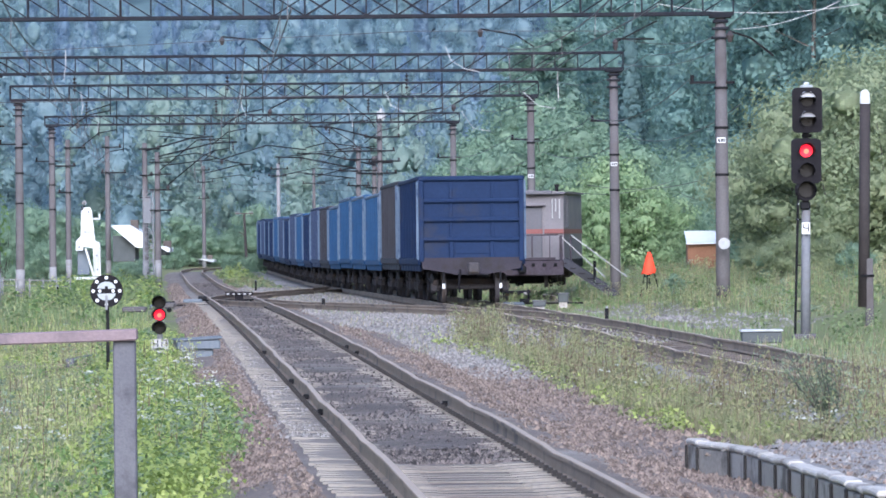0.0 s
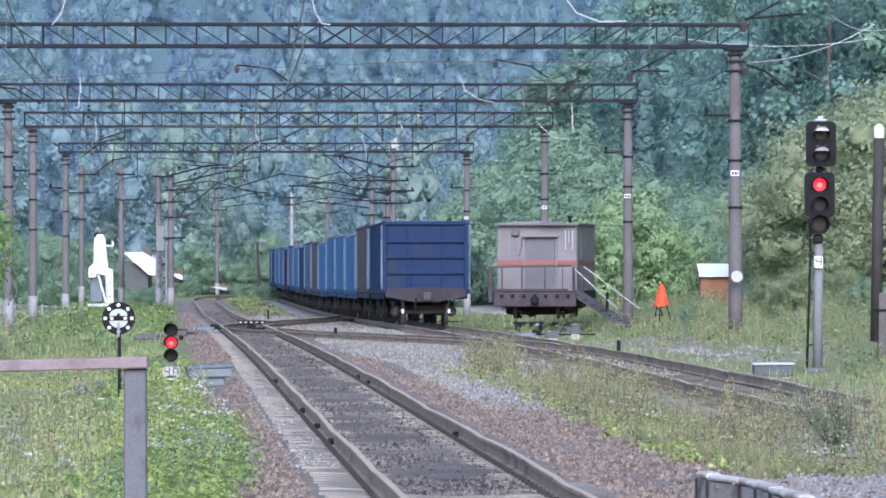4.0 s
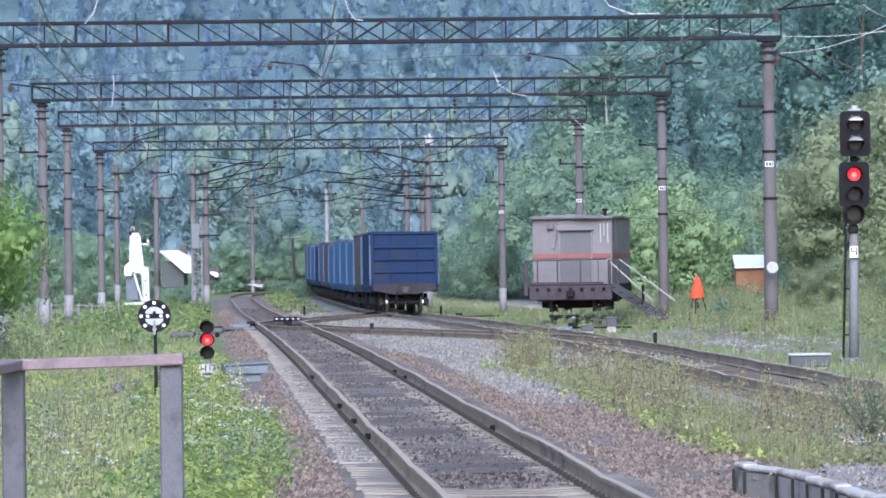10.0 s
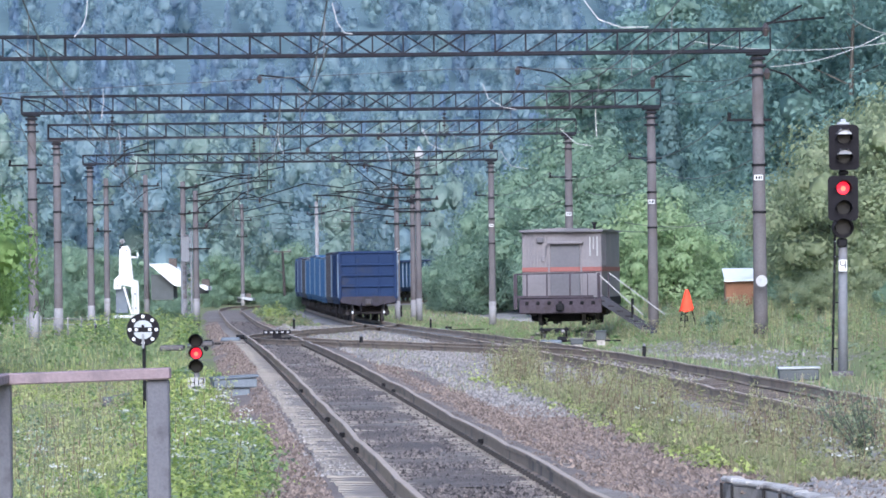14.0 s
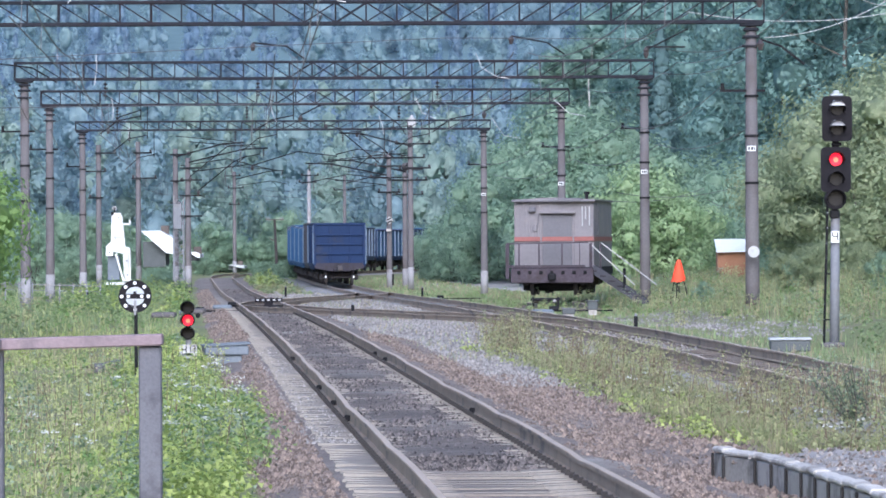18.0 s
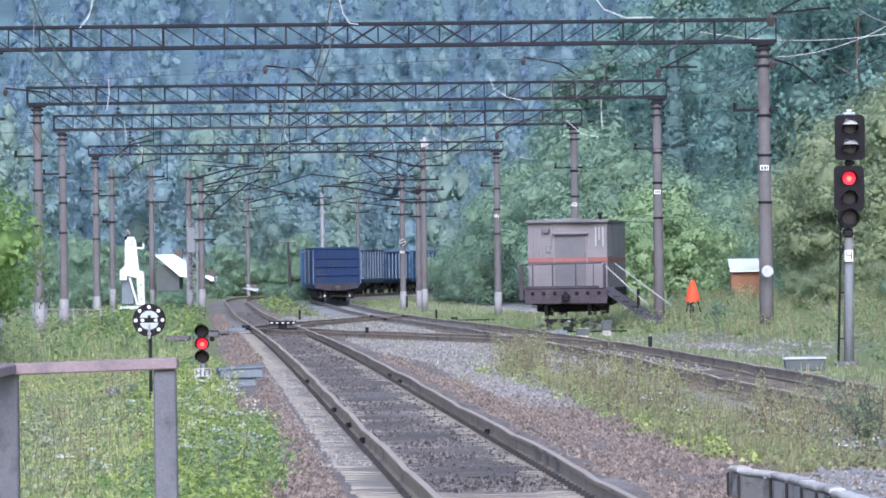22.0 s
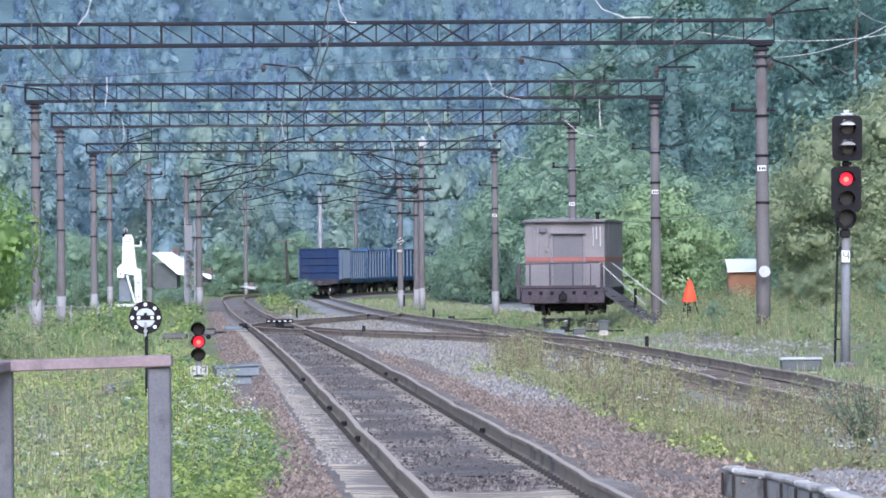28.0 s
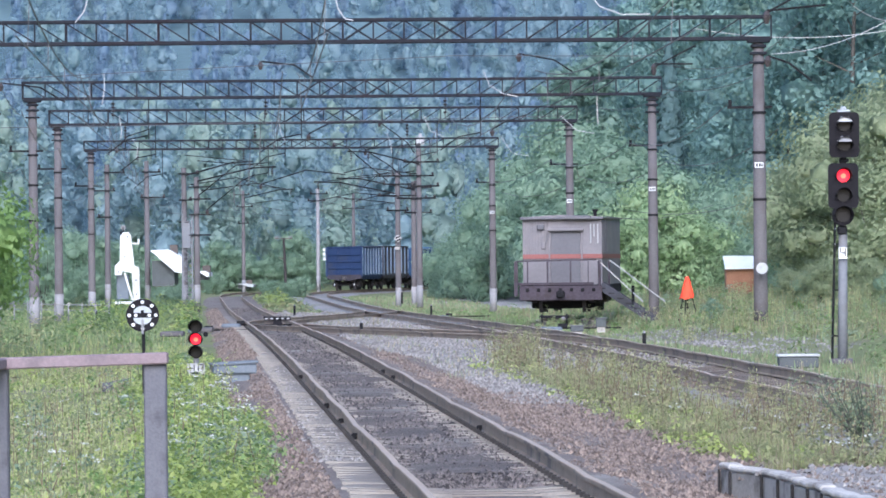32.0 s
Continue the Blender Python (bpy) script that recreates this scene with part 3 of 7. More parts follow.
def land(x, y):
    """Height of the ground."""
    u = x - lx(y)
    z = rail_z(y) - 0.32
    # gravel fill under the crossovers
    z += 0.14 * smooth(120, 134, y) * (1 - smooth(276, 300, y)) * smooth(-5.9, -5.0, u) * (1 - smooth(-1.6, -0.9, u))
    # right: a bank that turns into a wooded slope
    bank = 0.9 * smooth(4.0, 9.5, u) * smooth(60, 150, y) * (1 - smooth(230, 290, y)) * (1 - 0.8 * smooth(182, 190, y) * (1 - smooth(203, 212, y)) * (1 - smooth(8.5, 10.5, u)))
    slope_start = 16 if y < 300 else 16 - 6 * smooth(300, 380, y)
    right = max(0.0, u - slope_start)
    z += bank + (0.10 * right + 0.0016 * right * right * smooth(150, 300, y)) * (1 - smooth(500, 560, y) * (1 - smooth(0, 30, right - 30)))
    # left: the meadow falls away a little
    left = -u - 6.6
    z += -0.25 * smooth(2.5, 6, left) * (1 - smooth(110, 160, y)) + 0.05 * max(0.0, left - 24) * smooth(200, 400, y)
    # the far side of the valley
    far = y + 0.25 * x - 720
    if far > 0:
        z += 150 * smooth(0, 900, far)
    z += 0.05 * noise.noise((x * 0.25, y * 0.12, 0)) * (1 if abs(u) > 3 else 0)
    return min(z, 190.0)


# ---- ground ----
def ground():
    us = [-900, -600, -400, -280, -200, -150, -110, -85, -70, -58, -50, -44, -38, -34, -30, -26.5, -23, -20, -17.5, -15, -13, -11, -9.6, -8.4, -6.6, -5.4, -4.8, -4.2, -3.6, -3.0, -2.4, -1.8, 0, 1.8, 3.3, 4.5, 5.7, 7, 8.5, 10, 12, 14, 16, 18, 20.5, 23, 26, 30, 34,
          39, 45, 52, 60, 70, 85, 110, 150, 200, 280, 400, 600, 900]
    ys, y = [], -60.0
    while y < 2400:
        ys.append(y)
        y += 3 if y < 330 else 8 if y < 700 else 40 if y < 1700 else 150
    v = [(lx(y) + u, y, land(lx(y) + u, y) - (0.12 if abs(u) < 1 or abs(u + 6.6) < 1 else 0.0)) for y in ys for u in us]
    n = len(us)
    q = [(j * n + i, j * n + i + 1, (j + 1) * n + i + 1, (j + 1) * n + i) for j in range(len(ys) - 1) for i in range(n - 1)]
    me = np_mesh("ground", v, q)
    me.polygons.foreach_set("use_smooth", [True] * len(me.polygons))
    me.materials.append(M["ground"])
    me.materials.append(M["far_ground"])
    me.materials.append(M["grey_gravel"])
    me.materials.append(M["road"])
    me.materials.append(M["ballast"])
    me.materials.append(M["weedy"])

    def cover(f):
        x, y, _ = v[f[0]]
        u = x - lx(y) + 0.8
        wob = 1.2 * noise.noise((x * 0.3, y * 0.1, 9))
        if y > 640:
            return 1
        if 46 < y < 86 and -5.6 < u < -3.0:
            return 4
        if y < 78 and -3.0 <= u < 4:
            return 5
        if 46 < y < 330 and -5.6 < u < -0.8:
            return 2
        if 305 < y < 400 and 4.2 + wob < u < 18:
            return 3
        return 0
    me.polygons.foreach_set("material_index", [cover(f) for f in q])
    return tagged(new("ground", me), "grassy valley floor rising into wooded hillsides", "ground", kind="structure")


ground()


# ---- tracks ----
RAIL = [(-0.066, -0.18), (0.066, -0.18), (0.066, -0.168), (0.012, -0.15), (0.009, -0.05), (0.036, -0.036), (0.036, -0.006), (0.03, 0.0), (-0.03, 0.0), (-0.036, -0.006), (-0.036, -0.036), (-0.009, -0.05), (-0.012, -0.15), (-0.066, -0.168)]


def rail_frames(s0, s1, off, gauge, step=4.0):
    n = max(2, int((s1 - s0) / step))
    out = []
    for i in range(n + 1):
        s = s0 + (s1 - s0) * i / n
        o = off(s) if callable(off) else off
        # old rails wander a little and dip at their joints
        sway = 0.034 * noise.noise((s * 0.11, 0.0, 5.0)) + 0.016 * noise.noise((s * 0.37, gauge, 7.0))
        dip = 0.020 * noise.noise((s * 0.07, gauge, 2.0)) - 0.022 * math.exp(-((s + gauge * 2) % 12.5 - 6.2) ** 2)
        out.append(line_at(s, o + gauge) @ Matrix.Translation((sway, 0, dip)))
    return out


def rail(parent, s0, s1, off, side, step=4.0, steel="rail"):
    g = Geo().sweep(RAIL, rail_frames(s0, s1, off, side * 0.796, step))
    ob = part("rail", g, [M[steel], M["rail_top"]], parent)
    for p in ob.data.polygons:
        if p.normal.z > 0.8 and all((ob.data.vertices[i].co.z - rail_z(ob.data.vertices[i].co.y)) > -0.065 for i in p.vertices):
            p.material_index = 1
    return ob


def bed(name, s0, s1, off, section, material, label, step=6.0, jag=0.0, lump=0.0):
    n = int((s1 - s0) / step)
    fr = [line_at(s0 + (s1 - s0) * i / n, off) for i in range(n + 1)]
    k = len(section)
    v, q = [], []
    for m in fr:
        for x, z in section:
            p = m @ Vector((x, 0, z))
            p.z += lump * noise.noise((p.x * 1.1, p.y * 0.55, 6))
            p.x += jag * noise.noise((p.x * 0.7, p.y * 0.3, 3)) * (1 if abs(x) > 1.6 else 0)
            v.append(p)
    q = [(i * k + j, i * k + j + 1, (i + 1) * k + j + 1, (i + 1) * k + j) for i in range(n) for j in range(k - 1)]
    g = Geo().add(v, q)
    return tagged(part(name, g, material, None, label), label, "ballast", kind="structure")


BED = [(-2.75, -0.66), (-2.35, -0.42), (-1.75, -0.22), (-1.32, -0.195), (-0.9, -0.205), (-0.8, -0.235), (0, -0.235), (0.8, -0.235), (1.75, -0.225), (2.5, -0.36), (3.1, -0.62)]
bed("ballast_bed", 40, 470, -6.6, BED, M["ballast"], "brown crushed stone bed under the running track", jag=0.5)
bed("ballast_bed", 40, 720, 0.0, BED, M["grey_gravel"], "pale grey crushed stone bed under the curving track", jag=0.5)
bed("oil_soaked_ballast", 85, 330, -6.6, [(-0.69, -0.222), (-0.4, -0.21), (0, -0.205), (0.4, -0.21), (0.69, -0.222)], M["oily"], "dark oil-soaked crushed stone between the rails", step=0.9, lump=0.045)


bed("oil_soaked_ballast", 46, 85, -6.6, [(-0.69, -0.236), (-0.4, -0.230), (0, -0.226), (0.4, -0.230), (0.69, -0.236)], M["oily"], "oily crushed stone between nearer sleepers", step=0.9, lump=0.018)
bed("dusty_shoulder", 46, 300, -6.6, [(-1.40, -0.245), (-1.28, -0.196), (-1.1, -0.188), (-0.9, -0.192), (-0.83, -0.20)], M["dust"], "pale dusty fill between the sleeper ends", step=0.6, lump=0.012)
bed("dusty_shoulder", 46, 300, -6.6, [(0.88, -0.19), (0.95, -0.165), (1.2, -0.16), (1.5, -0.20), (1.7, -0.24)], M["ballast"], "brown crushed stone heaped over the sleeper ends", step=0.6, lump=0.035)


def sleeper_mesh(material, name):
    g = Geo()
    for sx in (-1, 1):
        g.add([(sx * 0.4, -0.10, -0.235), (sx * 1.35, -0.135, -0.32), (sx * 1.35, 0.135, -0.32), (sx * 0.4, 0.10, -0.235),
               (sx * 0.4, -0.08, -0.205), (sx * 1.33, -0.085, -0.166), (sx * 1.33, 0.085, -0.166), (sx * 0.4, 0.08, -0.205)],
              [(0, 1, 5, 4), (1, 2, 6, 5), (2, 3, 7, 6), (4, 5, 6, 7)])
    g.box((0, 0, -0.240), (0.82, 0.17, 0.055))
    me = g.mesh(name)
    me.materials.append(material)
    return me


def rail_clips(parent, s0, n, off):
    """The clips on both sides of each rail foot, joined."""
    g = Geo()
    for i in range(n):
        m = line_at(s0 + i * 0.545, off)
        for sx in (-1, 1):
            for o in (-0.1, 0.1):
                c = m @ Vector((sx * 0.796 + o, 0, -0.152))
                g.box(c, (0.05, 0.09, 0.05))
    return tagged(part("rail_clips", g, M["rust"], parent, "rusty clips along the rail feet"), kind="stuff")


def track(label, s0, s1, off, wood=False, near=300):
    t = thing("track", label, "railway track", kind="structure")
    for side in (-1, 1):
        rail(t, s0, s1, off, side, 1.6, "rail_dark" if wood and near == 60 else "rail")
    me = sleeper_mesh(M["wood_sleeper" if wood else "sleeper"], "sleeper")
    me.name = "sleeper"
    n = min(near, int((s1 - s0) / 0.545))
    for i in range(n):
        s = s0 + i * 0.545
        o = off(s) if callable(off) else off
        m = line_at(s, o)
        ob = part("sleeper", me, None, t, at=m @ pose(random.uniform(-.03, .03), random.uniform(-.04, .04), random.uniform(-.02, .004) - (0.05 if near == 110 else 0), 0, 0, random.uniform(-.8, .8)))
    if not wood:
        rail_clips(t, s0, n, off)
    return t


def crossover(s0, s1, o0, o1):
    return lambda s: o0 + (o1 - o0) * smooth(s0, s1, s)


SA = s_at
TRACK_JOBS = [
    ("running track with rusty worn rails on grey concrete sleepers", SA(34), SA(460), -6.6, False, 300),
    ("second track with rusty worn rails, bending away to the right", SA(62), SA(700), 0.0, True, 260),
    ("crossover track of rusty rails on dark sleepers", SA(128), SA(192), crossover(SA(128), SA(192), 0.0, -6.6), True, 110),
    ("crossover track of rusty rails on dark sleepers", SA(193), SA(276), crossover(SA(193), SA(276), -6.6, 0.0), True, 110),
    ("disused siding sunk in tall grass", SA(186), SA(240), lambda s: 3.5 + 0.11 * max(0.0, s - SA(192)), True, 60),
]


# ---- portals over the tracks ----
def concrete_pole(parent, x, y, z0, z1, r0, r1, paint=True, name="pole", surface="pole"):
    g = Geo().tube([(x, y, z0 - 0.5), (x, y, z0), (x, y, z1)], [r0, r0, r1], 12)
    p = part(name, g, M[surface], parent, smooth=True)
    if paint:
        part("whitewashed_foot", Geo().tube([(x, y, z0 - 0.1), (x, y, z0 + 1.15)], [r0 + 0.006, r0 + 0.006 - (r0 - r1) * 1.15 / (z1 - z0)], 12), M["pole_foot"], parent, "faded whitewashed pole foot", smooth=True)
    return p


def insulator_string(parent, p, n=4, r=0.09, gap=0.14):
    g = Geo()
    x, y, z = p
    g.tube([(x, y, z), (x, y, z - gap * (n + 1))], 0.015, 6)
    for i in range(n):
        zz = z - gap * (i + 0.8)
        g.tube([(x, y, zz + 0.03), (x, y, zz), (x, y, zz - 0.05)], [0.03, r, 0.035], 8)
    part("insulator", g, M["insulator"], parent)
    return z - gap * (n + 1)


def sag(p, q, drop, n=10):
    p, q = Vector(p), Vector(q)
    return [p.lerp(q, i / n) - Vector((0, 0, 4 * drop * (i / n) * (1 - i / n))) for i in range(n + 1)]


def portal(y, xl, xr, beam_z, depth, panel, zl, zr, label, plate=True):
    """Two concrete poles and a lattice beam between them."""
    t = thing("catenary_portal", label, "catenary portal", group="portals over the tracks")
    dy = 0.048 * (xr - xl) / 2
    yl, yr = y - dy, y + dy
    for x, yy, z in ((xl, yl, zl), (xr, yr, zr)):
        concrete_pole(t, x, yy, z, beam_z - 0.05, 0.20, 0.155, paint=not (x > 4 and y < 230))
        part("pole_cap", Geo().box((x, yy, beam_z - 0.02), (0.62, 0.5, 0.10), 0.02).box((x, yy, beam_z - 0.16), (0.42, 0.42, 0.09), 0.02).box((x, yy, beam_z - 0.36), (0.46, 0.4, 0.07), 0.01).box((x, yy, beam_z - 0.62), (0.5, 0.4, 0.06), 0.01), M["truss"], t)
        for zz in (beam_z - 2.0, beam_z - 3.1, beam_z - 4.4):
            part("band", Geo().tube([(x, yy, zz - 0.035), (x, yy, zz + 0.035)], 0.20, 12), M["dark_steel"], t)
        part("bracket", Geo().box((x - 0.25, yy - 0.05, beam_z - 1.85), (1.25, 0.07, 0.07)).tube([(x - 0.8, yy - 0.05, beam_z - 1.82), (x - 0.8, yy - 0.05, beam_z - 1.64)], 0.05, 8), M["dark_steel"], t)
    if plate:
        pl = part("number_plate", Geo().box((xr - 0.02, yr - 0.19, beam_z - 3.45), (0.24, 0.02, 0.15), 0.004), M["white"], t, "white number plate with worn dark marks")
        part("plate_marks", Geo().box((xr - 0.08, yr - 0.203, beam_z - 3.45), (0.05, 0.006, 0.09)).box((xr, yr - 0.203, beam_z - 3.45), (0.05, 0.006, 0.09)).box((xr + 0.06, yr - 0.203, beam_z - 3.45), (0.03, 0.006, 0.09)), M["black"], pl)
    # beam: four chords, posts and diagonals
    n = int(round((xr - xl + 0.7) / panel))
    x0 = xl - 0.35
    x1 = xr + 0.35

    def at(x, k, z):
        f = (x - xl) / (xr - xl)
        return (x, yl + (yr - yl) * f + k, z)
    for k in (0.22, -0.22):
        for z in (beam_z + 0.05, beam_z + depth - 0.05):
            part("chord", Geo().bar(at(x0, k, z), at(x1, k, z), 0.09, 0.085 if z > beam_z + 0.1 else 0.10, 0.01), M["truss"], t)
        for i in range(n + 1):
            x = x0 + (x1 - x0) * i / n
            if k > 0 and i % 3:
                continue
            part("post", Geo().bar(at(x, k, beam_z + 0.08), at(x, k, beam_z + depth - 0.08), 0.042), M["truss"], t)
            if i < n:
                xa, xb = x, x0 + (x1 - x0) * (i + 1) / n
                mid = i - n / 2
                za, zb = (beam_z + depth - 0.08, beam_z + 0.08) if mid < 0 else (beam_z + 0.08, beam_z + depth - 0.08)
                part("diagonal", Geo().bar(at(xa, k, za), at(xb, k, zb), 0.036), M["truss"], t)
                if abs(mid) < 2.2:
                    part("diagonal", Geo().bar(at(xa, k, zb), at(xb, k, za), 0.04), M["truss"], t)
    for i in range(0, n + 1, 2):
        x = x0 + (x1 - x0) * i / n
        for z in (beam_z + 0.05, beam_z + depth - 0.05):
            part("tie", Geo().bar(at(x, -0.22, z), at(x, 0.22, z), 0.05), M["truss"], t)
    return t


PORTALS = [(151, -12.8, 8.45, 7.87, 0.70, 0.84, -0.6, 0.6), (201, -15.4, 7.3, 7.85, 0.70, 0.85, -0.5, 0.1), (237, -17.1, 5.0, 7.80, 0.70, 0.85, -0.6, -0.3), (290, -19.2, 2.0, 7.78, 0.55, 0.72, -0.8, -0.85)]
for _p in PORTALS:
    portal(*_p, "rusty lattice beam on two grey concrete poles over the tracks")


# ---- train ----
def wheelset(parent, y):
    w = part("wheelset", Geo().tube([(-1.1, y, 0.475), (1.1, y, 0.475)], 0.08, 10), M["dusty_hazed_steel"], parent)
    for sx in (-1, 1):
        prof = [(sx * 0.72, 0.505), (sx * 0.75, 0.505), (sx * 0.755, 0.478), (sx * 0.86, 0.472), (sx * 0.86, 0.40), (sx * 0.82, 0.38), (sx * 0.82, 0.14), (sx * 0.74, 0.12)]
        g = Geo()
        n = 24
        v = [(x, y + r * math.cos(k * math.tau / n), 0.475 + r * math.sin(k * math.tau / n)) for x, r in prof for k in range(n)]
        f = [(i * n + k, i * n + (k + 1) % n, (i + 1) * n + (k + 1) % n, (i + 1) * n + k) for i in range(len(prof) - 1) for k in range(n)]
        part("wheel", g.add(v, f), M["dusty_hazed_steel"], w)
        part("axle_box", Geo().box((sx * 1.05, y, 0.475), (0.22, 0.30, 0.28), 0.04), M["dusty_hazed_steel"], w)
    return w


def bogie(parent, y):
    b = part("bogie", Geo().box((0, y, 0.62), (2.2, 0.42, 0.26), 0.05), M["dusty_hazed_steel"], parent)
    for sx in (-1, 1):
        g = Geo().bar((sx * 1.02, y - 1.15, 0.60), (sx * 1.02, y - 0.35, 0.80), 0.16, 0.16, 0.03).bar((sx * 1.02, y + 1.15, 0.60), (sx * 1.02, y + 0.35, 0.80), 0.16, 0.16, 0.03)
        g.box((sx * 1.02, y, 0.80), (0.16, 0.85, 0.15), 0.03).box((sx * 1.02, y, 0.36), (0.16, 0.9, 0.13), 0.03)
        for o in (-0.36, 0.36):
            g.bar((sx * 1.02, y + o, 0.36), (sx * 1.02, y + o, 0.8), 0.15, 0.12)
        for o in (-0.15, 0.15):
            g.tube([(sx * 1.02, y + o, 0.42), (sx * 1.02, y + o, 0.72)], 0.1, 10)
        part("side_frame", g, M["dusty_hazed_steel"], b)
    for o in (-0.925, 0.925):
        wheelset(parent, y + o)


def gondola(paint, label):
    """An open four-axle freight wagon, 12.7 m long; y along the track, z = 0 at the rail's top."""
    t = thing("open_freight_wagon", label, "freight wagon", group="wagons of the train")
    p = M[paint]
    # dark blue wagons: brighter blue on the side walls makes up for grazing light
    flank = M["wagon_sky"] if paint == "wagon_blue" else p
    part("underframe", Geo().box((0, 0, 1.12), (2.9, 12.6, 0.16), 0.02).box((0, 0, 0.98), (0.42, 12.5, 0.3), 0.03), M["dusty_hazed_steel"], t)
    part("floor", Geo().box((0, 0, 1.235), (2.86, 12.5, 0.06)), M["dusty_hazed_steel"], t)
    for sx in (-1, 1):
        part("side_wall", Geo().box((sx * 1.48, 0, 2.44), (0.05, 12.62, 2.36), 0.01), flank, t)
        part("sill", Geo().box((sx * 1.53, 0, 1.24), (0.12, 12.66, 0.22), 0.03), p, t)
        part("top_rail", Geo().box((sx * 1.51, 0, 3.68), (0.15, 12.7, 0.14), 0.04), M["wagon_edge"] if paint == "wagon_sky" else p, t)
        for i in range(8):
            y = -6.25 + 12.5 * i / 7
            part("side_post", Geo().box((sx * 1.555, y, 2.45), (0.13, 0.13 if 0 < i < 7 else 0.2, 2.34), 0.03), M["wagon_lit_post"] if sx > 0 and i % 7 else M["wagon_edge"] if i in (0, 7) else p, t)
        for i in range(7):
            y = -6.25 + 12.5 * (i + 0.5) / 7
            part("hatch", Geo().box((sx * 1.50, y, 1.06), (0.05, 1.5, 0.24), 0.02), p, t)
    for sy in (-1, 1):
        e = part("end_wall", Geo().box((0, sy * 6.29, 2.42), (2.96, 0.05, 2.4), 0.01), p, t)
        part("end_top_rail", Geo().box((0, sy * 6.33, 3.68), (3.12, 0.15, 0.14), 0.03), p, e)
        for z, h in ((3.02, 0.13), (2.46, 0.14), (1.88, 0.13)):
            part("end_beam", Geo().box((0, sy * 6.36, z), (2.96, 0.11, h), 0.04), p, e)
        for z, h in ((3.33, 0.48), (2.74, 0.42), (2.17, 0.44)):
            for x in (-0.6, 0.62):
                part("stiffener", Geo().box((x, sy * 6.335, z), (0.11, 0.04, h), 0.015), p, e)
        for sx in (-1, 1):
            part("corner_post", Geo().box((sx * 1.48, sy * 6.36, 2.42), (0.16, 0.12, 2.4), 0.03), p, e)
            part("stiffener", Geo().box((sx * 0.60, sy * 6.345, 1.56), (0.13, 0.07, 0.52), 0.02), p, e)
        part("marking_board", Geo().box((0.02, sy * 6.32, 1.62), (0.98, 0.03, 0.32), 0.005), p, e, "faded board with worn markings")
        part("headstock", Geo().add([(-1.5, sy * 6.40, 1.34), (1.5, sy * 6.40, 1.34), (1.45, sy * 6.40, 1.02), (0.45, sy * 6.40, 0.84), (-0.45, sy * 6.40, 0.84), (-1.45, sy * 6.40, 1.02),
                                     (-1.5, sy * 6.2, 1.34), (1.5, sy * 6.2, 1.34), (1.45, sy * 6.2, 1.02), (0.45, sy * 6.2, 0.84), (-0.45, sy * 6.2, 0.84), (-1.45, sy * 6.2, 1.02)],
                                    [(0, 1, 2, 3, 4, 5), (6, 11, 10, 9, 8, 7), (0, 6, 7, 1), (1, 7, 8, 2), (2, 8, 9, 3), (3, 9, 10, 4), (4, 10, 11, 5), (5, 11, 6, 0)]), M["grime"], e)
        c = part("coupler", Geo().box((0, sy * 6.55, 1.03), (0.24, 0.5, 0.22), 0.04).box((0.03, sy * 6.82, 1.03), (0.36, 0.24, 0.34), 0.06), M["dusty_hazed_steel"], t)
        part("brake_hose", Geo().tube([(0.35 * sy, sy * 6.45, 0.98), (0.38 * sy, sy * 6.62, 0.78), (0.4 * sy, sy * 6.68, 0.5), (0.38 * sy, sy * 6.6, 0.32)], 0.03, 6), M["black"], t)
        if sy > 0:
            lad = part("ladder", Geo().tube([(sy * 1.28, sy * 6.43, 1.2), (sy * 1.28, sy * 6.43, 3.6)], 0.014, 6).tube([(sy * 0.98, sy * 6.43, 1.2), (sy * 0.98, sy * 6.43, 3.6)], 0.014, 6), p, t)
            for i in range(7):
                part("rung", Geo().tube([(sy * 0.98, sy * 6.43, 1.35 + 0.33 * i), (sy * 1.28, sy * 6.43, 1.35 + 0.33 * i)], 0.012, 6), p, lad)
        bogie(t, sy * 4.325)
    part("brake_cylinder", Geo().tube([(0.7, -0.6, 0.78), (0.7, 0.1, 0.78)], 0.2, 12), M["dusty_hazed_steel"], t)
    part("air_tank", Geo().tube([(-0.8, 0.3, 0.8), (-0.8, 1.2, 0.8)], 0.17, 12), M["dusty_hazed_steel"], t)
    return t


PAINTS = ["wagon_blue", "wagon_brown", "wagon_sky", "wagon_sky", "wagon_sky", "wagon_sky", "wagon_brown", "wagon_slate", "wagon_blue", "wagon_sky", "wagon_slate", "wagon_blue", "wagon_slate", "wagon_sky", "wagon_blue", "wagon_blue",
          "wagon_slate", "wagon_blue", "wagon_slate", "wagon_blue", "wagon_blue"]
_first, TRAIN = {}, []
_words = {"wagon_blue": "dark blue", "wagon_sky": "bright blue", "wagon_brown": "grey-brown", "wagon_slate": "dusty slate-blue"}
for _q in PAINTS:
    if _q in _first:
        _w = copy_thing(_first[_q], Matrix.Identity(4))
    else:
        _w = _first[_q] = gondola(_q, _words[_q] + " open freight wagon with ribbed steel sides")
    TRAIN.append(_w)
for _sx in (-1, 1):
    part("end_disc", Geo().box((_sx * 0.84, -6.52, 0.50), (0.09, 0.03, 0.15), 0.02), M["white"], TRAIN[0], "small white end-of-train plate")
    part("disc_hanger", Geo().box((_sx * 0.84, -6.50, 0.76), (0.05, 0.03, 0.34), 0.005), M["dark_steel"], TRAIN[0])
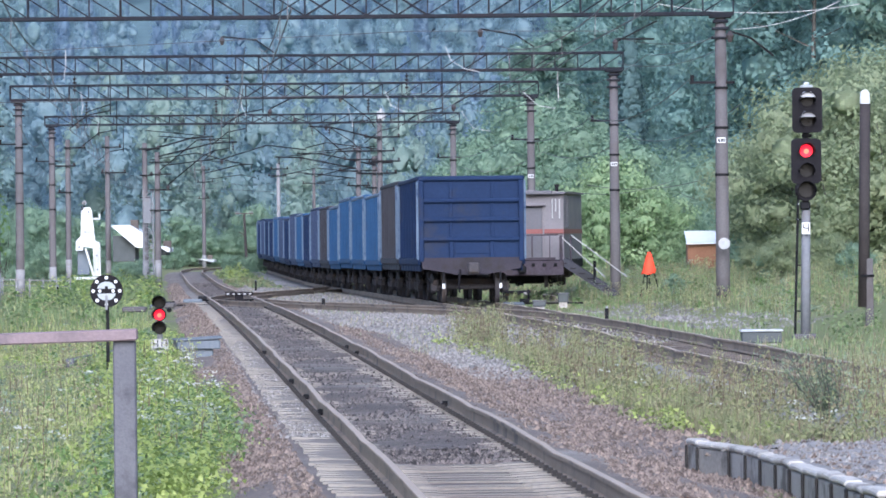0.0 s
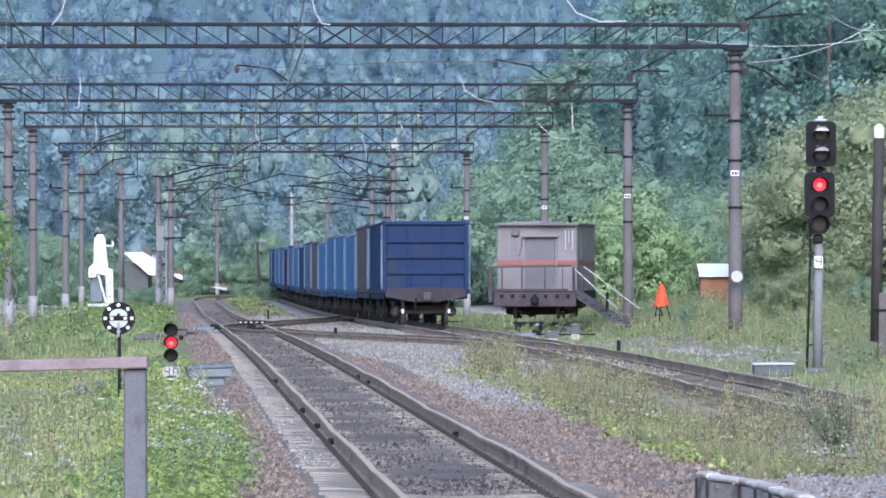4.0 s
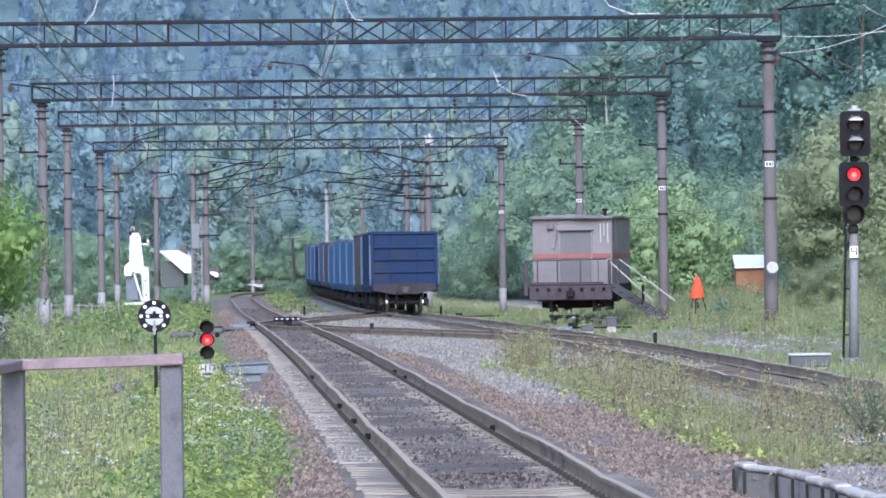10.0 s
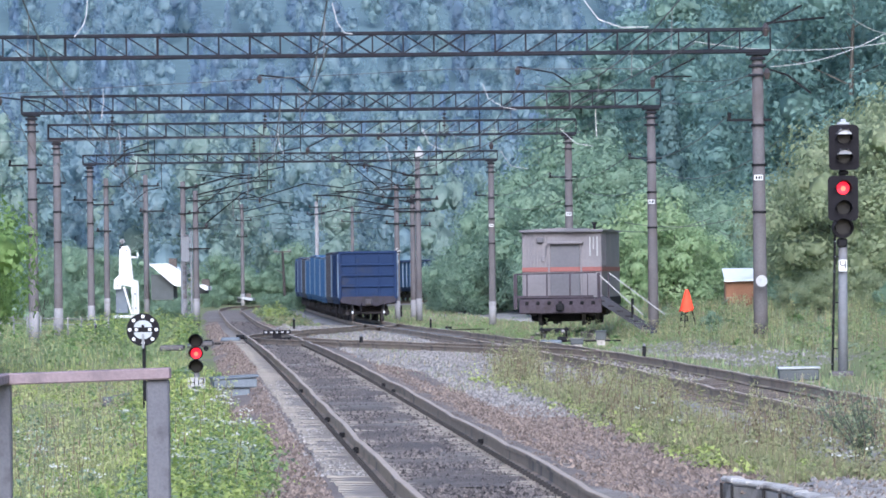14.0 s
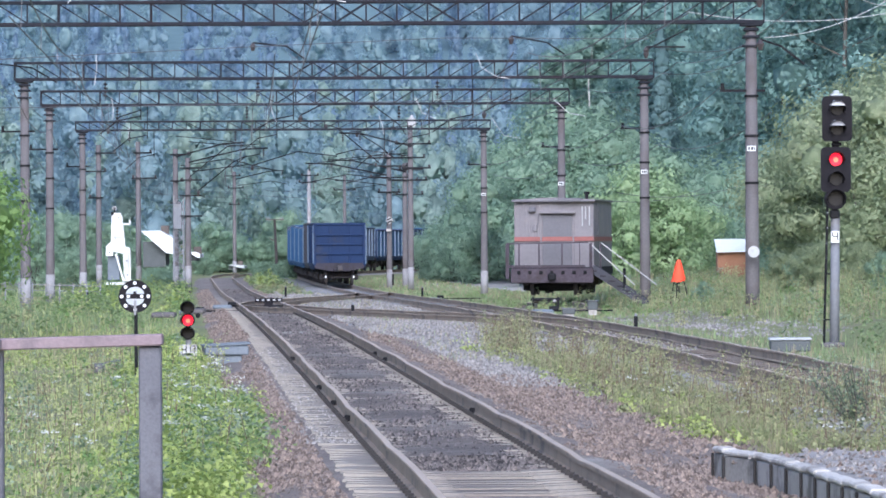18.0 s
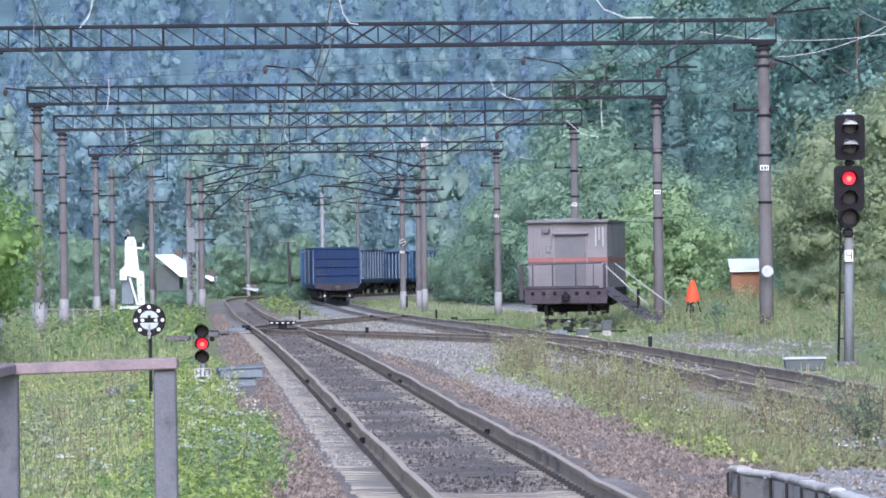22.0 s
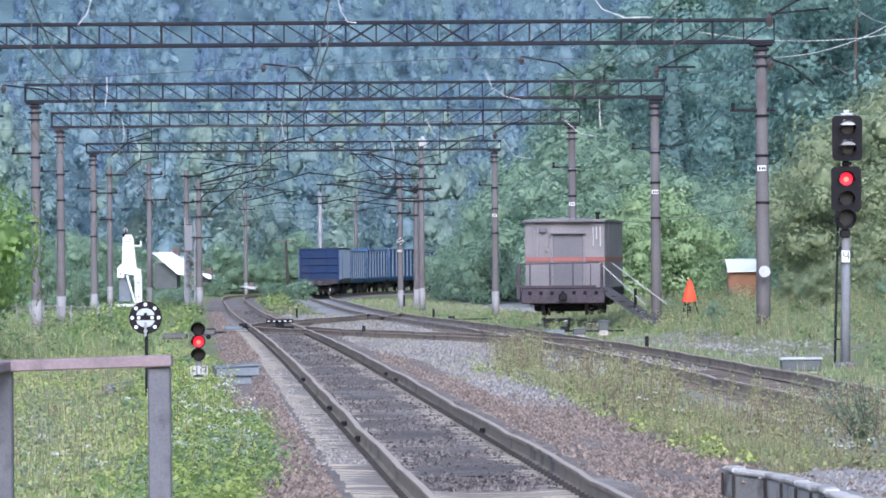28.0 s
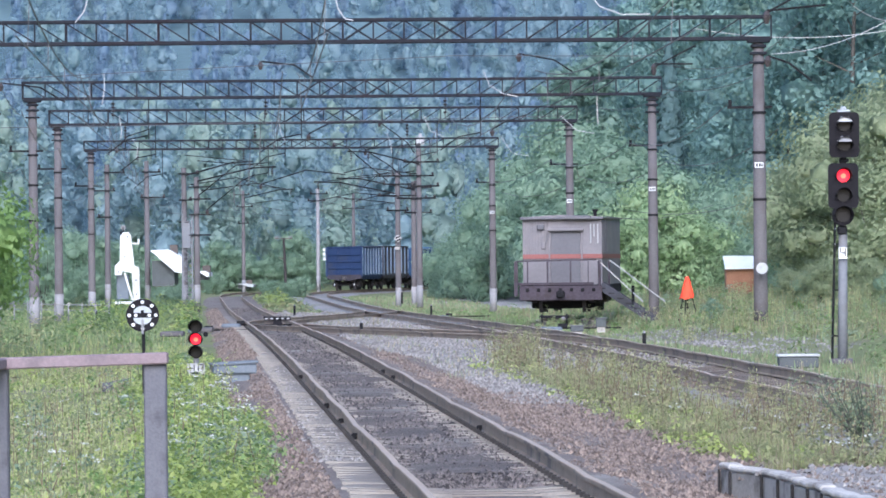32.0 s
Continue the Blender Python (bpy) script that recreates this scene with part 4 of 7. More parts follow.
for _i, _w in enumerate(TRAIN):
    _w.scale = (1, 1, 1 + (0.03 * math.sin(_i * 2.1) - 0.012 if _i else 0))
tagged(TRAIN[0], "dark blue open freight wagon at the end of the train")


def train_s(t):
    """Metres along the line at which the train's end stands at t seconds."""
    return SA(160.4) + 0.4 + 9.1 * t + 0.015 * t * t


def motions():
    for i, w in enumerate(TRAIN):
        rows = []
        for k in range(0, 33):
            s = train_s(k) + 6.9 + 13.92 * i
            a, b = line_at(s - 4.325).translation, line_at(s + 4.325).translation
            d = b - a
            m = Matrix.Translation((a + b) / 2) @ pose(0, 0, 0, 0, 0, -math.degrees(math.atan2(d.x, d.y))) @ pose(0, 0, 0, math.degrees(math.asin(d.z / d.length)))
            rows.append((float(k), m))
        walk(w, rows)


# ---- signals and trackside things ----
def lens_hood(parent, x, y, z, r=0.13, glass="glass_dark", name="lamp_hood"):
    """A round lens with a hood over it, facing the viewer's side (-y)."""
    g = Geo()
    n = 14
    v, f = [], []
    for k in range(n + 1):
        a = math.radians(-30 + 240 * k / n)
        for rr, yy in ((r * 1.04, y - 0.34 + 0.14 * abs(math.cos(a)) * (math.sin(a) < 0)), (r * 0.97, y)):
            v.append((x + rr * math.cos(a), yy, z + rr * math.sin(a)))
    f = [(2 * k, 2 * k + 2, 2 * k + 3, 2 * k + 1) for k in range(n)]
    v2 = [(x + (px - x) * 0.93, py, z + (pz - z) * 0.93) for px, py, pz in v]
    m = len(v)
    f += [(a + m, d + m, c + m, b + m) for a, b, c, d in f]
    f += [(2 * k, 2 * k + m, 2 * k + 2 + m, 2 * k + 2) for k in range(n)]
    h = part(name, g.add(v + v2, f), M["black"], parent)
    part("lens", Geo().tube([(x, y - 0.012, z), (x, y + 0.01, z)], r * 0.8, 16), M[glass], h, "lit red lens" if glass == "red_light" else "")
    if glass == "red_light":
        part("lamp_core", Geo().tube([(x, y - 0.02, z - 0.01), (x, y - 0.01, z - 0.01)], r * 0.32, 14), M["red_core"], h)
    return h


def letter(parent, text, x, y, z, size, material):
    c = bpy.data.curves.new("letter", "FONT")
    c.body, c.size, c.extrude, c.align_x, c.align_y = text, size, 0.004, "CENTER", "CENTER"
    tmp = bpy.data.objects.new("letter", c)
    scene.collection.objects.link(tmp)
    me = bpy.data.meshes.new_from_object(tmp.evaluated_get(bpy.context.evaluated_depsgraph_get()))
    bpy.data.objects.remove(tmp)
    return part("letter", me, material, parent, at=pose(x, y, z, 90, 0, 0))


def rounded_plate(w, h, d, y, cx, cz, r=0.1):
    pts = []
    for sx, sz, a0 in ((1, 1, 0), (-1, 1, 90), (-1, -1, 180), (1, -1, 270)):
        for k in range(5):
            a = math.radians(a0 + 22.5 * k)
            pts.append((cx + sx * (w / 2 - r) + r * math.cos(a), cz + sz * (h / 2 - r) + r * math.sin(a)))
    n = len(pts)
    return Geo().add([(x, y, z) for x, z in pts] + [(x, y + d, z) for x, z in pts], [tuple(range(n))[::-1], tuple(range(n, 2 * n))] + [(k, (k + 1) % n, (k + 1) % n + n, k + n) for k in range(n)])


def mast_signal(x, y, z):
    """Tall colour-light signal: red lit, two heads of two lamps and a small one below."""
    t = thing("mast_signal", "tall railway signal with a lit red lamp on a grey mast", "railway signal")
    k = 86.6
    top = lambda py: 1.95 + (457.9 - py) / k
    part("mast", Geo().tube([(x + 0.01, y, z - 0.3), (x + 0.05, y, top(410))], [0.105, 0.09], 14), M["mast_grey"], t, smooth=True)
    for c, zz in ((0.08, (top(206) + top(287)) / 2), (0.05, (top(300) + top(374)) / 2)):
        hx = x + c
        h = part("signal_head", rounded_plate(0.62, 0.93, 0.06, y - 0.22, hx, zz, 0.1), M["black"], t)
        part("head_case", Geo().box((hx, y - 0.06, zz), (0.34, 0.24, 0.78), 0.05), M["black"], t)
        part("head_clamp", Geo().tube([(hx - 0.02, y, zz - 0.62), (hx - 0.02, y, zz - 0.3)], 0.07, 8).box((hx, y, zz - 0.52), (0.2, 0.2, 0.08), 0.02), M["dark_steel"], t)
        for o, lit in ((0.21, c < 0.07), (-0.2, False)):
            lens_hood(h, hx, y - 0.23, zz + o, 0.165, "red_light" if lit else "glass_dark")
            if not lit and c > 0.07:
                # pale slab shaped and coloured as the highlight along the hood
                part("hood_gloss", Geo().add([(hx - 0.08, y - 0.50, zz + o + 0.155), (hx + 0.08, y - 0.50, zz + o + 0.155), (hx + 0.16, y - 0.56, zz + o + 0.055), (hx - 0.16, y - 0.56, zz + o + 0.055), (hx - 0.08, y - 0.40, zz + o + 0.17), (hx + 0.08, y - 0.40, zz + o + 0.17), (hx + 0.165, y - 0.40, zz + o + 0.06), (hx - 0.165, y - 0.40, zz + o + 0.06)], [(0, 1, 2, 3), (7, 6, 5, 4), (0, 4, 5, 1), (1, 5, 6, 2), (2, 6, 7, 3), (3, 7, 4, 0)]), M["whitewash" if o > 0 else "grey_metal"], h, "painted highlight on the hood top")
    part("top_cover", Geo().box((x + 0.08, y, top(204)), (0.26, 0.3, 0.06), 0.02).box((x + 0.08, y, top(199)), (0.12, 0.12, 0.08), 0.02), M["box_grey"], t)
    lo = part("lower_head", Geo().tube([(x + 0.04, y - 0.2, top(389)), (x + 0.04, y - 0.02, top(389))], 0.225, 18), M["black"], t)
    lens_hood(lo, x + 0.04, y - 0.21, top(389), 0.19)
    part("junction", Geo().box((x + 0.03, y - 0.04, top(416)), (0.2, 0.22, 0.18), 0.03), M["dark_steel"], t)
    pl = part("plate", Geo().box((x + 0.03, y - 0.17, top(457)), (0.17, 0.02, 0.24), 0.004), M["white"], t, "white plate with a black letter")
    letter(pl, "Ч", x + 0.03, y - 0.183, top(457), 0.23, M["black"])
    lad = part("ladder", Geo().tube([(x - 0.2, y - 0.12, z), (x - 0.11, y - 0.1, top(400))], 0.018, 6).tube([(x - 0.2, y + 0.15, z), (x - 0.11, y + 0.12, top(400))], 0.018, 6), M["dark_steel"], t)
    for i in range(9):
        f = (i + 0.5) / 9
        zz = z + (top(400) - z) * f
        part("rung", Geo().tube([(x - 0.2 + 0.09 * f, y - 0.12, zz), (x - 0.2 + 0.09 * f, y + 0.14, zz)], 0.014, 6), M["box_grey"], lad)
        if i % 3 == 1:
            part("stay", Geo().bar((x - 0.17, y, zz), (x, y, zz), 0.03), M["dark_steel"], lad)
    part("footing", Geo().box((x, y, z - 0.12), (0.5, 0.5, 0.25), 0.04), M["pole"], t)
    return t


mast_signal(7.97, 113, -0.22)


def trackside_box(x, y, z, w, h, d, label, lid=0.05, turn=0.0, cover="white"):
    t = thing("trackside_box", label, "equipment box", at=pose(x, y, z, 0, 0, turn), group="boxes beside the tracks")
    part("case", Geo().box((0, 0, h / 2), (w, d, h), 0.02), M["box_dark"], t)
    part("lid", Geo().box((0, 0, h + lid / 2), (w + 0.06, d + 0.06, lid), 0.015), M[cover], t)
    part("base", Geo().box((0, 0, -0.06), (w * 0.8, d * 0.8, 0.2)), M["concrete"], t)
    return t


trackside_box(6.72, 107.5, -0.28, 0.78, 0.22, 0.5, "low grey equipment box with a pale lid beside the track", cover="box_grey")
trackside_box(4.33, 163, -0.16, 0.30, 0.26, 0.3, "small grey cable box in the grass", 0.02, cover="grey_metal")
trackside_box(3.55, 160, -0.24, 0.38, 0.16, 0.4, "small grey cable box in the grass", 0.02, cover="grey_metal")


def battery_box(x, y, z):
    t = thing("relay_box", "slate-grey battery box with a sloping pale lid", "equipment box", at=pose(x, y, z, 0, 0, 8))
    part("lower_case", Geo().box((0.0, 0, 0.07), (0.5, 0.55, 0.3), 0.02), M["box_side"], t)
    part("upper_case", Geo().box((-0.02, 0, 0.30), (0.78, 0.7, 0.17), 0.02), M["box_side"], t)
    part("lid", Geo().box((-0.02, 0, 0.40), (0.84, 0.76, 0.05), 0.015, Matrix.Rotation(radians(-3), 3, "Y")), M["box_side"], t)
    return t


battery_box(-3.95, 98, -0.30)


def dwarf_signal(x, y, z):
    """Low signal of three hooded lamps over a plate; the middle lamp is lit red."""
    t = thing("dwarf_signal", "low railway signal with three hooded lamps, red lit", "railway signal")
    k = 9700 / y
    top = lambda py: 1.95 + (469.2 - py) / k
    part("post", Geo().tube([(x, y, z - 0.2), (x, y, top(588))], 0.05, 10), M["grey_metal"], t)
    for py, lit in ((587, False), (609, True), (632, False)):
        h = part("lamp_case", Geo().tube([(x, y - 0.08, top(py)), (x, y + 0.12, top(py))], 0.115, 14), M["black"], t)
        lens_hood(h, x, y - 0.09, top(py), 0.12, "red_light" if lit else "glass_dark")
    pl = part("plate", Geo().box((x, y - 0.1, top(662)), (0.31, 0.02, 0.20), 0.004).box((x, y - 0.1, top(672)), (0.17, 0.02, 0.1), 0.004), M["whitewash"], t, "white plate with black letters")
    letter(pl, "Ч", x - 0.07, y - 0.115, top(661), 0.17, M["black"])
    letter(pl, "П", x + 0.08, y - 0.115, top(661), 0.17, M["black"])
    part("bell", Geo().tube([(x + 0.17, y, top(601)), (x + 0.17, y + 0.08, top(601))], 0.045, 10), M["dark_steel"], t)
    return t


dwarf_signal(-4.58, 97, -0.35)


def ring_signal(x, y, z):
    """Round black board with pale reflectors and a pale ring inside, on a thin post."""
    t = thing("disc_sign", "round black board with pale studs and a pale inner disc", "railway sign")
    k = 9700 / y
    cz = 1.95 + (470 - 567) / k
    part("post", Geo().tube([(x + 0.01, y + 0.04, z - 0.1), (x + 0.01, y + 0.04, cz)], 0.028, 8), M["dark_steel"], t)
    d = part("disc", Geo().tube([(x, y - 0.02, cz), (x, y + 0.015, cz)], 0.272, 28), M["black"], t)
    for sg in (1, -1):
        pts = [(x + 0.150 * math.cos(a), cz + sg * (0.04 + 0.115 * math.sin(a))) for a in [math.pi * i / 12 for i in range(13)]]
        n = len(pts)
        part("half_disc", Geo().add([(a, y - 0.032, b) for a, b in pts] + [(a, y - 0.018, b) for a, b in pts], [tuple(range(n)), tuple(range(n, 2 * n))[::-1]] + [(i, (i + 1) % n, (i + 1) % n + n, i + n) for i in range(n)]), M["box_grey"], d, "pale half disc")
    part("cross_bar", Geo().box((x, y - 0.04, cz + 0.02), (0.05, 0.014, 0.12), 0.003), M["black"], d)
    part("white_stem", Geo().box((x, y - 0.05, cz - 0.19), (0.04, 0.02, 0.24), 0.004), M["grey_metal"], d, "white painted top of the post")
    for i in range(8):
        a = math.tau * (i + 0) / 8
        part("stud", Geo().tube([(x + 0.218 * math.cos(a), y - 0.03, cz + 0.218 * math.sin(a)), (x + 0.218 * math.cos(a), y - 0.015, cz + 0.218 * math.sin(a))], 0.03, 10), M["white"], d)
    for o in (-0.11, 0.11):
        part("stud", Geo().tube([(x + o, y - 0.045, cz), (x + o, y - 0.02, cz)], 0.028, 10), M["white"], d)
    return t


ring_signal(-5.12, 90, -0.5)


def fence():
    """End rail of the platform: wooden posts with a faded top rail."""
    t = thing("platform_fence", "weathered wooden fence with a faded mauve top rail", "fence")
    k = 9700 / 40
    xr, zt = (279 - 784) / k, 1.95 + (469 - 637) / k
    for x in (xr - 0.086, xr - 1.24, xr - 2.4):
        part("post", Geo().box((x, 40, (zt - 0.10 - 1.6) / 2), (0.165, 0.15, zt + 1.56), 0.012), M["grey_wood"], t)
    part("top_rail", Geo().box((xr - 1.3, 39.98, zt - 0.056), (2.62, 0.22, 0.085), 0.01, Matrix.Rotation(radians(-1.4), 3, "Y")), M["mauve_wood"], t, "faded mauve wooden top rail")
    part("side_rail", Geo().box((xr - 1.24, 37.5, zt - 0.05), (0.16, 4.8, 0.075), 0.01), M["mauve_wood"], t)
    return t


fence()


def flag_stand(x, y, z):
    t = thing("marker_stand", "orange cloth cover over a thin dark tripod stand", "marker")
    for dx, dy in ((-0.30, 0), (0.36, 0.05), (0.02, 0.3), (-0.1, -0.1)):
        part("leg", Geo().tube([(x + dx, y + dy, z - 0.1), (x + dx * 0.25, y, z + 1.05)], 0.02, 6), M["dark_steel"], t)
    for i in range(4):
        part("rung", Geo().bar((x - 0.26 + 0.05 * i, y, z + 0.2 + 0.2 * i), (x + 0.05, y, z + 0.22 + 0.2 * i), 0.025), M["dark_steel"], t)
    n, rows = 14, [(0.0, 0.05), (0.12, 0.085), (0.35, 0.15), (0.6, 0.21), (0.70, 0.225)]
    v = [(x + 0.03 * math.sin(3 * i) + r * (1 + 0.13 * math.sin(k * 2.4 + i)) * math.cos(k * math.tau / n), y + r * 0.8 * math.sin(k * math.tau / n), z + 1.40 - h + 0.03 * math.sin(k * 1.7) * (h > 0.6)) for i, (h, r) in enumerate(rows) for k in range(n)]
    f = [(i * n + k, i * n + (k + 1) % n, (i + 1) * n + (k + 1) % n, (i + 1) * n + k) for i in range(len(rows) - 1) for k in range(n)] + [tuple(range(n))[::-1]]
    part("cover", Geo().add(v, f), M["orange"], t, "bright orange cloth cover", smooth=True)
    return t


flag_stand(7.45, 176, -0.14)


def crew_wagon():
    """Flat wagon with a grey cabin, a railing at the near end and steps at the side."""
    y0 = 197.0
    t = thing("service_wagon", "pale grey cabin on a flat rail wagon with steps", "service wagon", at=line_at(SA(y0) + 0.3, 3.95) @ pose(0, 0, 0.22, 0, 0, -8.4))
    L = 10.5
    part("underframe", Geo().box((0, L / 2, 0.84), (2.95, L, 0.32), 0.03), M["dark_steel"], t)
    part("end_panel", Geo().box((0, -0.06, 0.70), (3.0, 0.1, 0.54), 0.03), M["cabin_rail"], t)
    for i in range(7):
        part("buffer_stud", Geo().box((-1.2 + 0.4 * i, -0.14, 0.82), (0.12, 0.08, 0.12), 0.02), M["dark_steel"], t)
    # cabin: front wall with its corrugated and plain panels
    for nm, c, s in (("cabin_wall", (0, 0.92, 2.22), (2.86, 0.06, 2.48)), ("cabin_wall", (0, L - 0.2, 2.22), (2.86, 0.06, 2.48)), ("cabin_wall", (-1.42, L / 2 + 0.36, 2.22), (0.06, L - 1.1, 2.48)), ("cabin_wall", (1.42, L / 2 + 0.36, 2.22), (0.06, L - 1.1, 2.48))):
        part(nm, Geo().box(c, s, 0.01), M["cabin"], t)
    part("stripe_rail", Geo().box((0, 0.86, 2.03), (2.87, 0.036, 0.15)), M["cabin"], t)
    part("stripe", Geo().box((0, 0.835, 2.03), (2.88, 0.014, 0.16)).box((1.46, L / 2 + 0.36, 2.02), (0.014, L - 1.0, 0.16)), M["stripe"], t, "faded red-orange stripe")
    rf = part("roof", Geo().add([(-1.52, 0.7, 3.46), (0, 0.7, 3.54), (1.52, 0.7, 3.46), (-1.52, 0.7, 3.41), (1.52, 0.7, 3.41), (-1.52, L, 3.46), (0, L, 3.54), (1.52, L, 3.46), (-1.52, L, 3.41), (1.52, L, 3.41)],
                            [(0, 3, 4, 2, 1), (5, 6, 7, 9, 8), (0, 1, 6, 5), (1, 2, 7, 6), (3, 8, 9, 4), (0, 5, 8, 3), (2, 4, 9, 7)]), M["cabin"], t)
    part("roof_edge", Geo().box((0, 0.68, 3.41), (3.04, 0.06, 0.07), 0.01), M["cabin_dark"], rf)
    for i in range(9):
        part("wall_rib", Geo().box((-1.36 + 0.105 * i, 0.88, 2.75), (0.035, 0.03, 1.3), 0.008), M["cabin"], t)
    part("door", Geo().box((0.12, 0.87, 1.98), (1.06, 0.03, 1.9), 0.01), M["cabin_dark"], t, "grey roller door")
    part("door_canopy", Geo().box((0.14, 0.78, 2.99), (1.3, 0.24, 0.09), 0.02), M["cabin"], t)
    for sx in (-0.47, 0.71):
        part("door_frame", Geo().box((sx, 0.85, 2.0), (0.07, 0.05, 1.9), 0.01), M["cabin"], t)
    part("meter_box", Geo().box((-0.68, 0.84, 2.42), (0.14, 0.1, 0.22), 0.02), M["cabin"], t)
    part("wall_lamp", Geo().box((-0.78, 0.8, 3.1), (0.26, 0.16, 0.2), 0.03), M["cabin_dark"], t)
    part("handle", Geo().tube([(-0.55, 0.84, 2.9), (-0.6, 0.84, 2.45), (-0.66, 0.84, 2.4)], 0.018, 6), M["cabin_dark"], t)
    for xx, z0 in ((1.04, 2.5), (1.16, 2.75), (1.30, 2.5)):
        part("grab_rail", Geo().tube([(xx, 0.83, z0), (xx, 0.80, 3.2)], 0.028, 6), M["whitewash"], t)
    for i in range(3):
        part("side_door_frame", Geo().box((1.46, 1.4 + 0.8 * i, 2.75), (0.03, 0.08, 1.2), 0.01), M["cabin_dark"], t)
    part("chimney", Geo().tube([(1.15, 1.6, 3.4), (1.15, 1.6, 3.68)], 0.06, 10).tube([(1.15, 1.6, 3.66), (1.15, 1.6, 3.74)], 0.10, 10), M["black"], t)
    part("vent_box", Geo().box((0.6, 0.66, 3.44), (0.9, 0.2, 0.14), 0.02), M["cabin_dark"], t)
    # railing of the end platform
    rl = part("railing", Geo().bar((-1.62, -0.05, 1.86), (1.3, -0.05, 1.90), 0.05).bar((-1.62, -0.05, 1.86), (-1.55, 0.8, 1.86), 0.05), M["cabin_rail"], t)
    for x in (-1.62, -1.2, -0.48, 0.36, 1.0):
        part("rail_post", Geo().bar((x, -0.05, 0.6 if x < -1.5 else 1.0), (x, -0.05, 1.86), (0.05 if x < 0.9 else 0.03) if x > -1.4 else 0.13), M["cabin_rail"], rl)
    part("rail_bar", Geo().bar((-1.55, -0.05, 1.04), (1.2, -0.05, 1.04), 0.09), M["cabin_rail"], rl)
    for i in range(4):
        part("underframe_box", Geo().box((-1.0 + 0.65 * i, 0.5 + 0.8 * i, 0.55), (0.55, 0.9, 0.3), 0.04), M["dark_steel"], t)
    # steps down to the right with pale hand rails
    st = part("steps", Geo().bar((1.45, 0.05, 0.95), (3.45, -0.25, -0.35), 0.10, 0.30).bar((1.45, 0.75, 0.95), (3.45, 0.45, -0.35), 0.10, 0.30), M["wagon_brown"], t)
    for i in range(6):
        f = (i + 0.5) / 6
        part("tread", Geo().box((1.4 + 1.85 * f, 0.35 - 0.3 * f, 0.95 - 1.1 * f), (0.26, 0.7, 0.04), 0.008), M["dark_steel"], st)
    for o in (0.0, 0.75):
        part("hand_rail", Geo().tube([(1.35 + o * 0.5, o, 1.88), (3.0 + o * 1.0, o - 0.25, 0.35)], 0.022, 6), M["whitewash"], st)
        part("hand_post", Geo().tube([(1.4 + o * 0.4, o, 0.95), (1.4 + o * 0.4, o, 1.88)], 0.06 if o == 0 else 0.035, 6), M["cabin_rail"], st)
        part("hand_post", Geo().tube([(2.6, o - 0.2, 0.2), (2.6, o - 0.2, 0.95)], 0.03, 6), M["dark_steel"], st)
    part("brake_gear", Geo().box((0, 1.3, 0.36), (2.3, 0.5, 0.42), 0.05).box((-0.3, 2.9, 0.30), (1.7, 0.6, 0.36), 0.05), M["dark_steel"], t)
    for y in (2.0, L - 2.0):
        bogie(t, y)
    part("coupler", Geo().box((0, -0.3, 0.66), (0.22, 0.5, 0.2), 0.04).box((0.03, -0.55, 0.66), (0.3, 0.2, 0.28), 0.06), M["dark_steel"], t)
    return t


crew_wagon()


def hut(x, y, z):
    t = thing("small_hut", "small orange-brown hut with a pale sheet roof", "hut", at=pose(x, y, z, 0, 0, 0))
    w, d, h = 1.34, 1.4, 1.0
    for c, s in (((0, -d / 2, h / 2), (w, 0.05, h)), ((0, d / 2, h / 2), (w, 0.05, h)), ((-w / 2, 0, h / 2), (0.05, d, h)), ((w / 2, 0, h / 2), (0.05, d, h))):
        part("wall", Geo().box(c, s), M["hut"], t)
    for i in range(9):
        part("board", Geo().box((-w / 2 + 0.07 + 0.14 * i, -d / 2 - 0.03, h / 2), (0.125, 0.02, h), 0.004), M["hut"], t)
    part("corner_post", Geo().box((w / 2, -d / 2 - 0.03, h / 2), (0.08, 0.06, h), 0.01), M["whitewash"], t)
    part("roof", Geo().add([(-0.75, -0.95, h - 0.02), (0.75, -0.95, h + 0.0), (0.75, 0.9, h + 0.45), (-0.75, 0.9, h + 0.45), (-0.75, -0.95, h + 0.04), (0.75, -0.95, h + 0.06), (0.75, 0.9, h + 0.51), (-0.75, 0.9, h + 0.51)],
                           [(0, 3, 2, 1), (4, 5, 6, 7), (0, 1, 5, 4), (1, 2, 6, 5), (2, 3, 7, 6), (3, 0, 4, 7)]), M["roof_white"], t, "pale grey sheet roof")
    return t


hut(11.44, 218, 0.40)


def lamp_pole(x, y, z):
    t = thing("lamp_pole", "dark wooden pole on a concrete stub with a pale cap", "pole")
    part("shaft", Geo().tube([(x - 0.02, y, z + 0.3), (x + 0.05, y, z + 4.68)], [0.125, 0.115], 12), M["tarred_pole"], t, smooth=True)
    part("stub", Geo().box((x + 0.1, y - 0.02, z + 0.55), (0.17, 0.18, 1.6), 0.02), M["pole"], t)
    part("cap", Geo().tube([(x + 0.05, y, z + 4.6), (x + 0.05, y, z + 4.72), (x + 0.05, y, z + 4.92), (x + 0.05, y, z + 4.98)], [0.10, 0.115, 0.10, 0.04], 12), M["white"], t, "pale lamp cap", smooth=True)
    part("strap", Geo().tube([(x + 0.05, y, z + 0.95), (x + 0.05, y, z + 1.0)], 0.17, 10), M["dark_steel"], t)
    return t


lamp_pole(9.62, 118, -0.05)


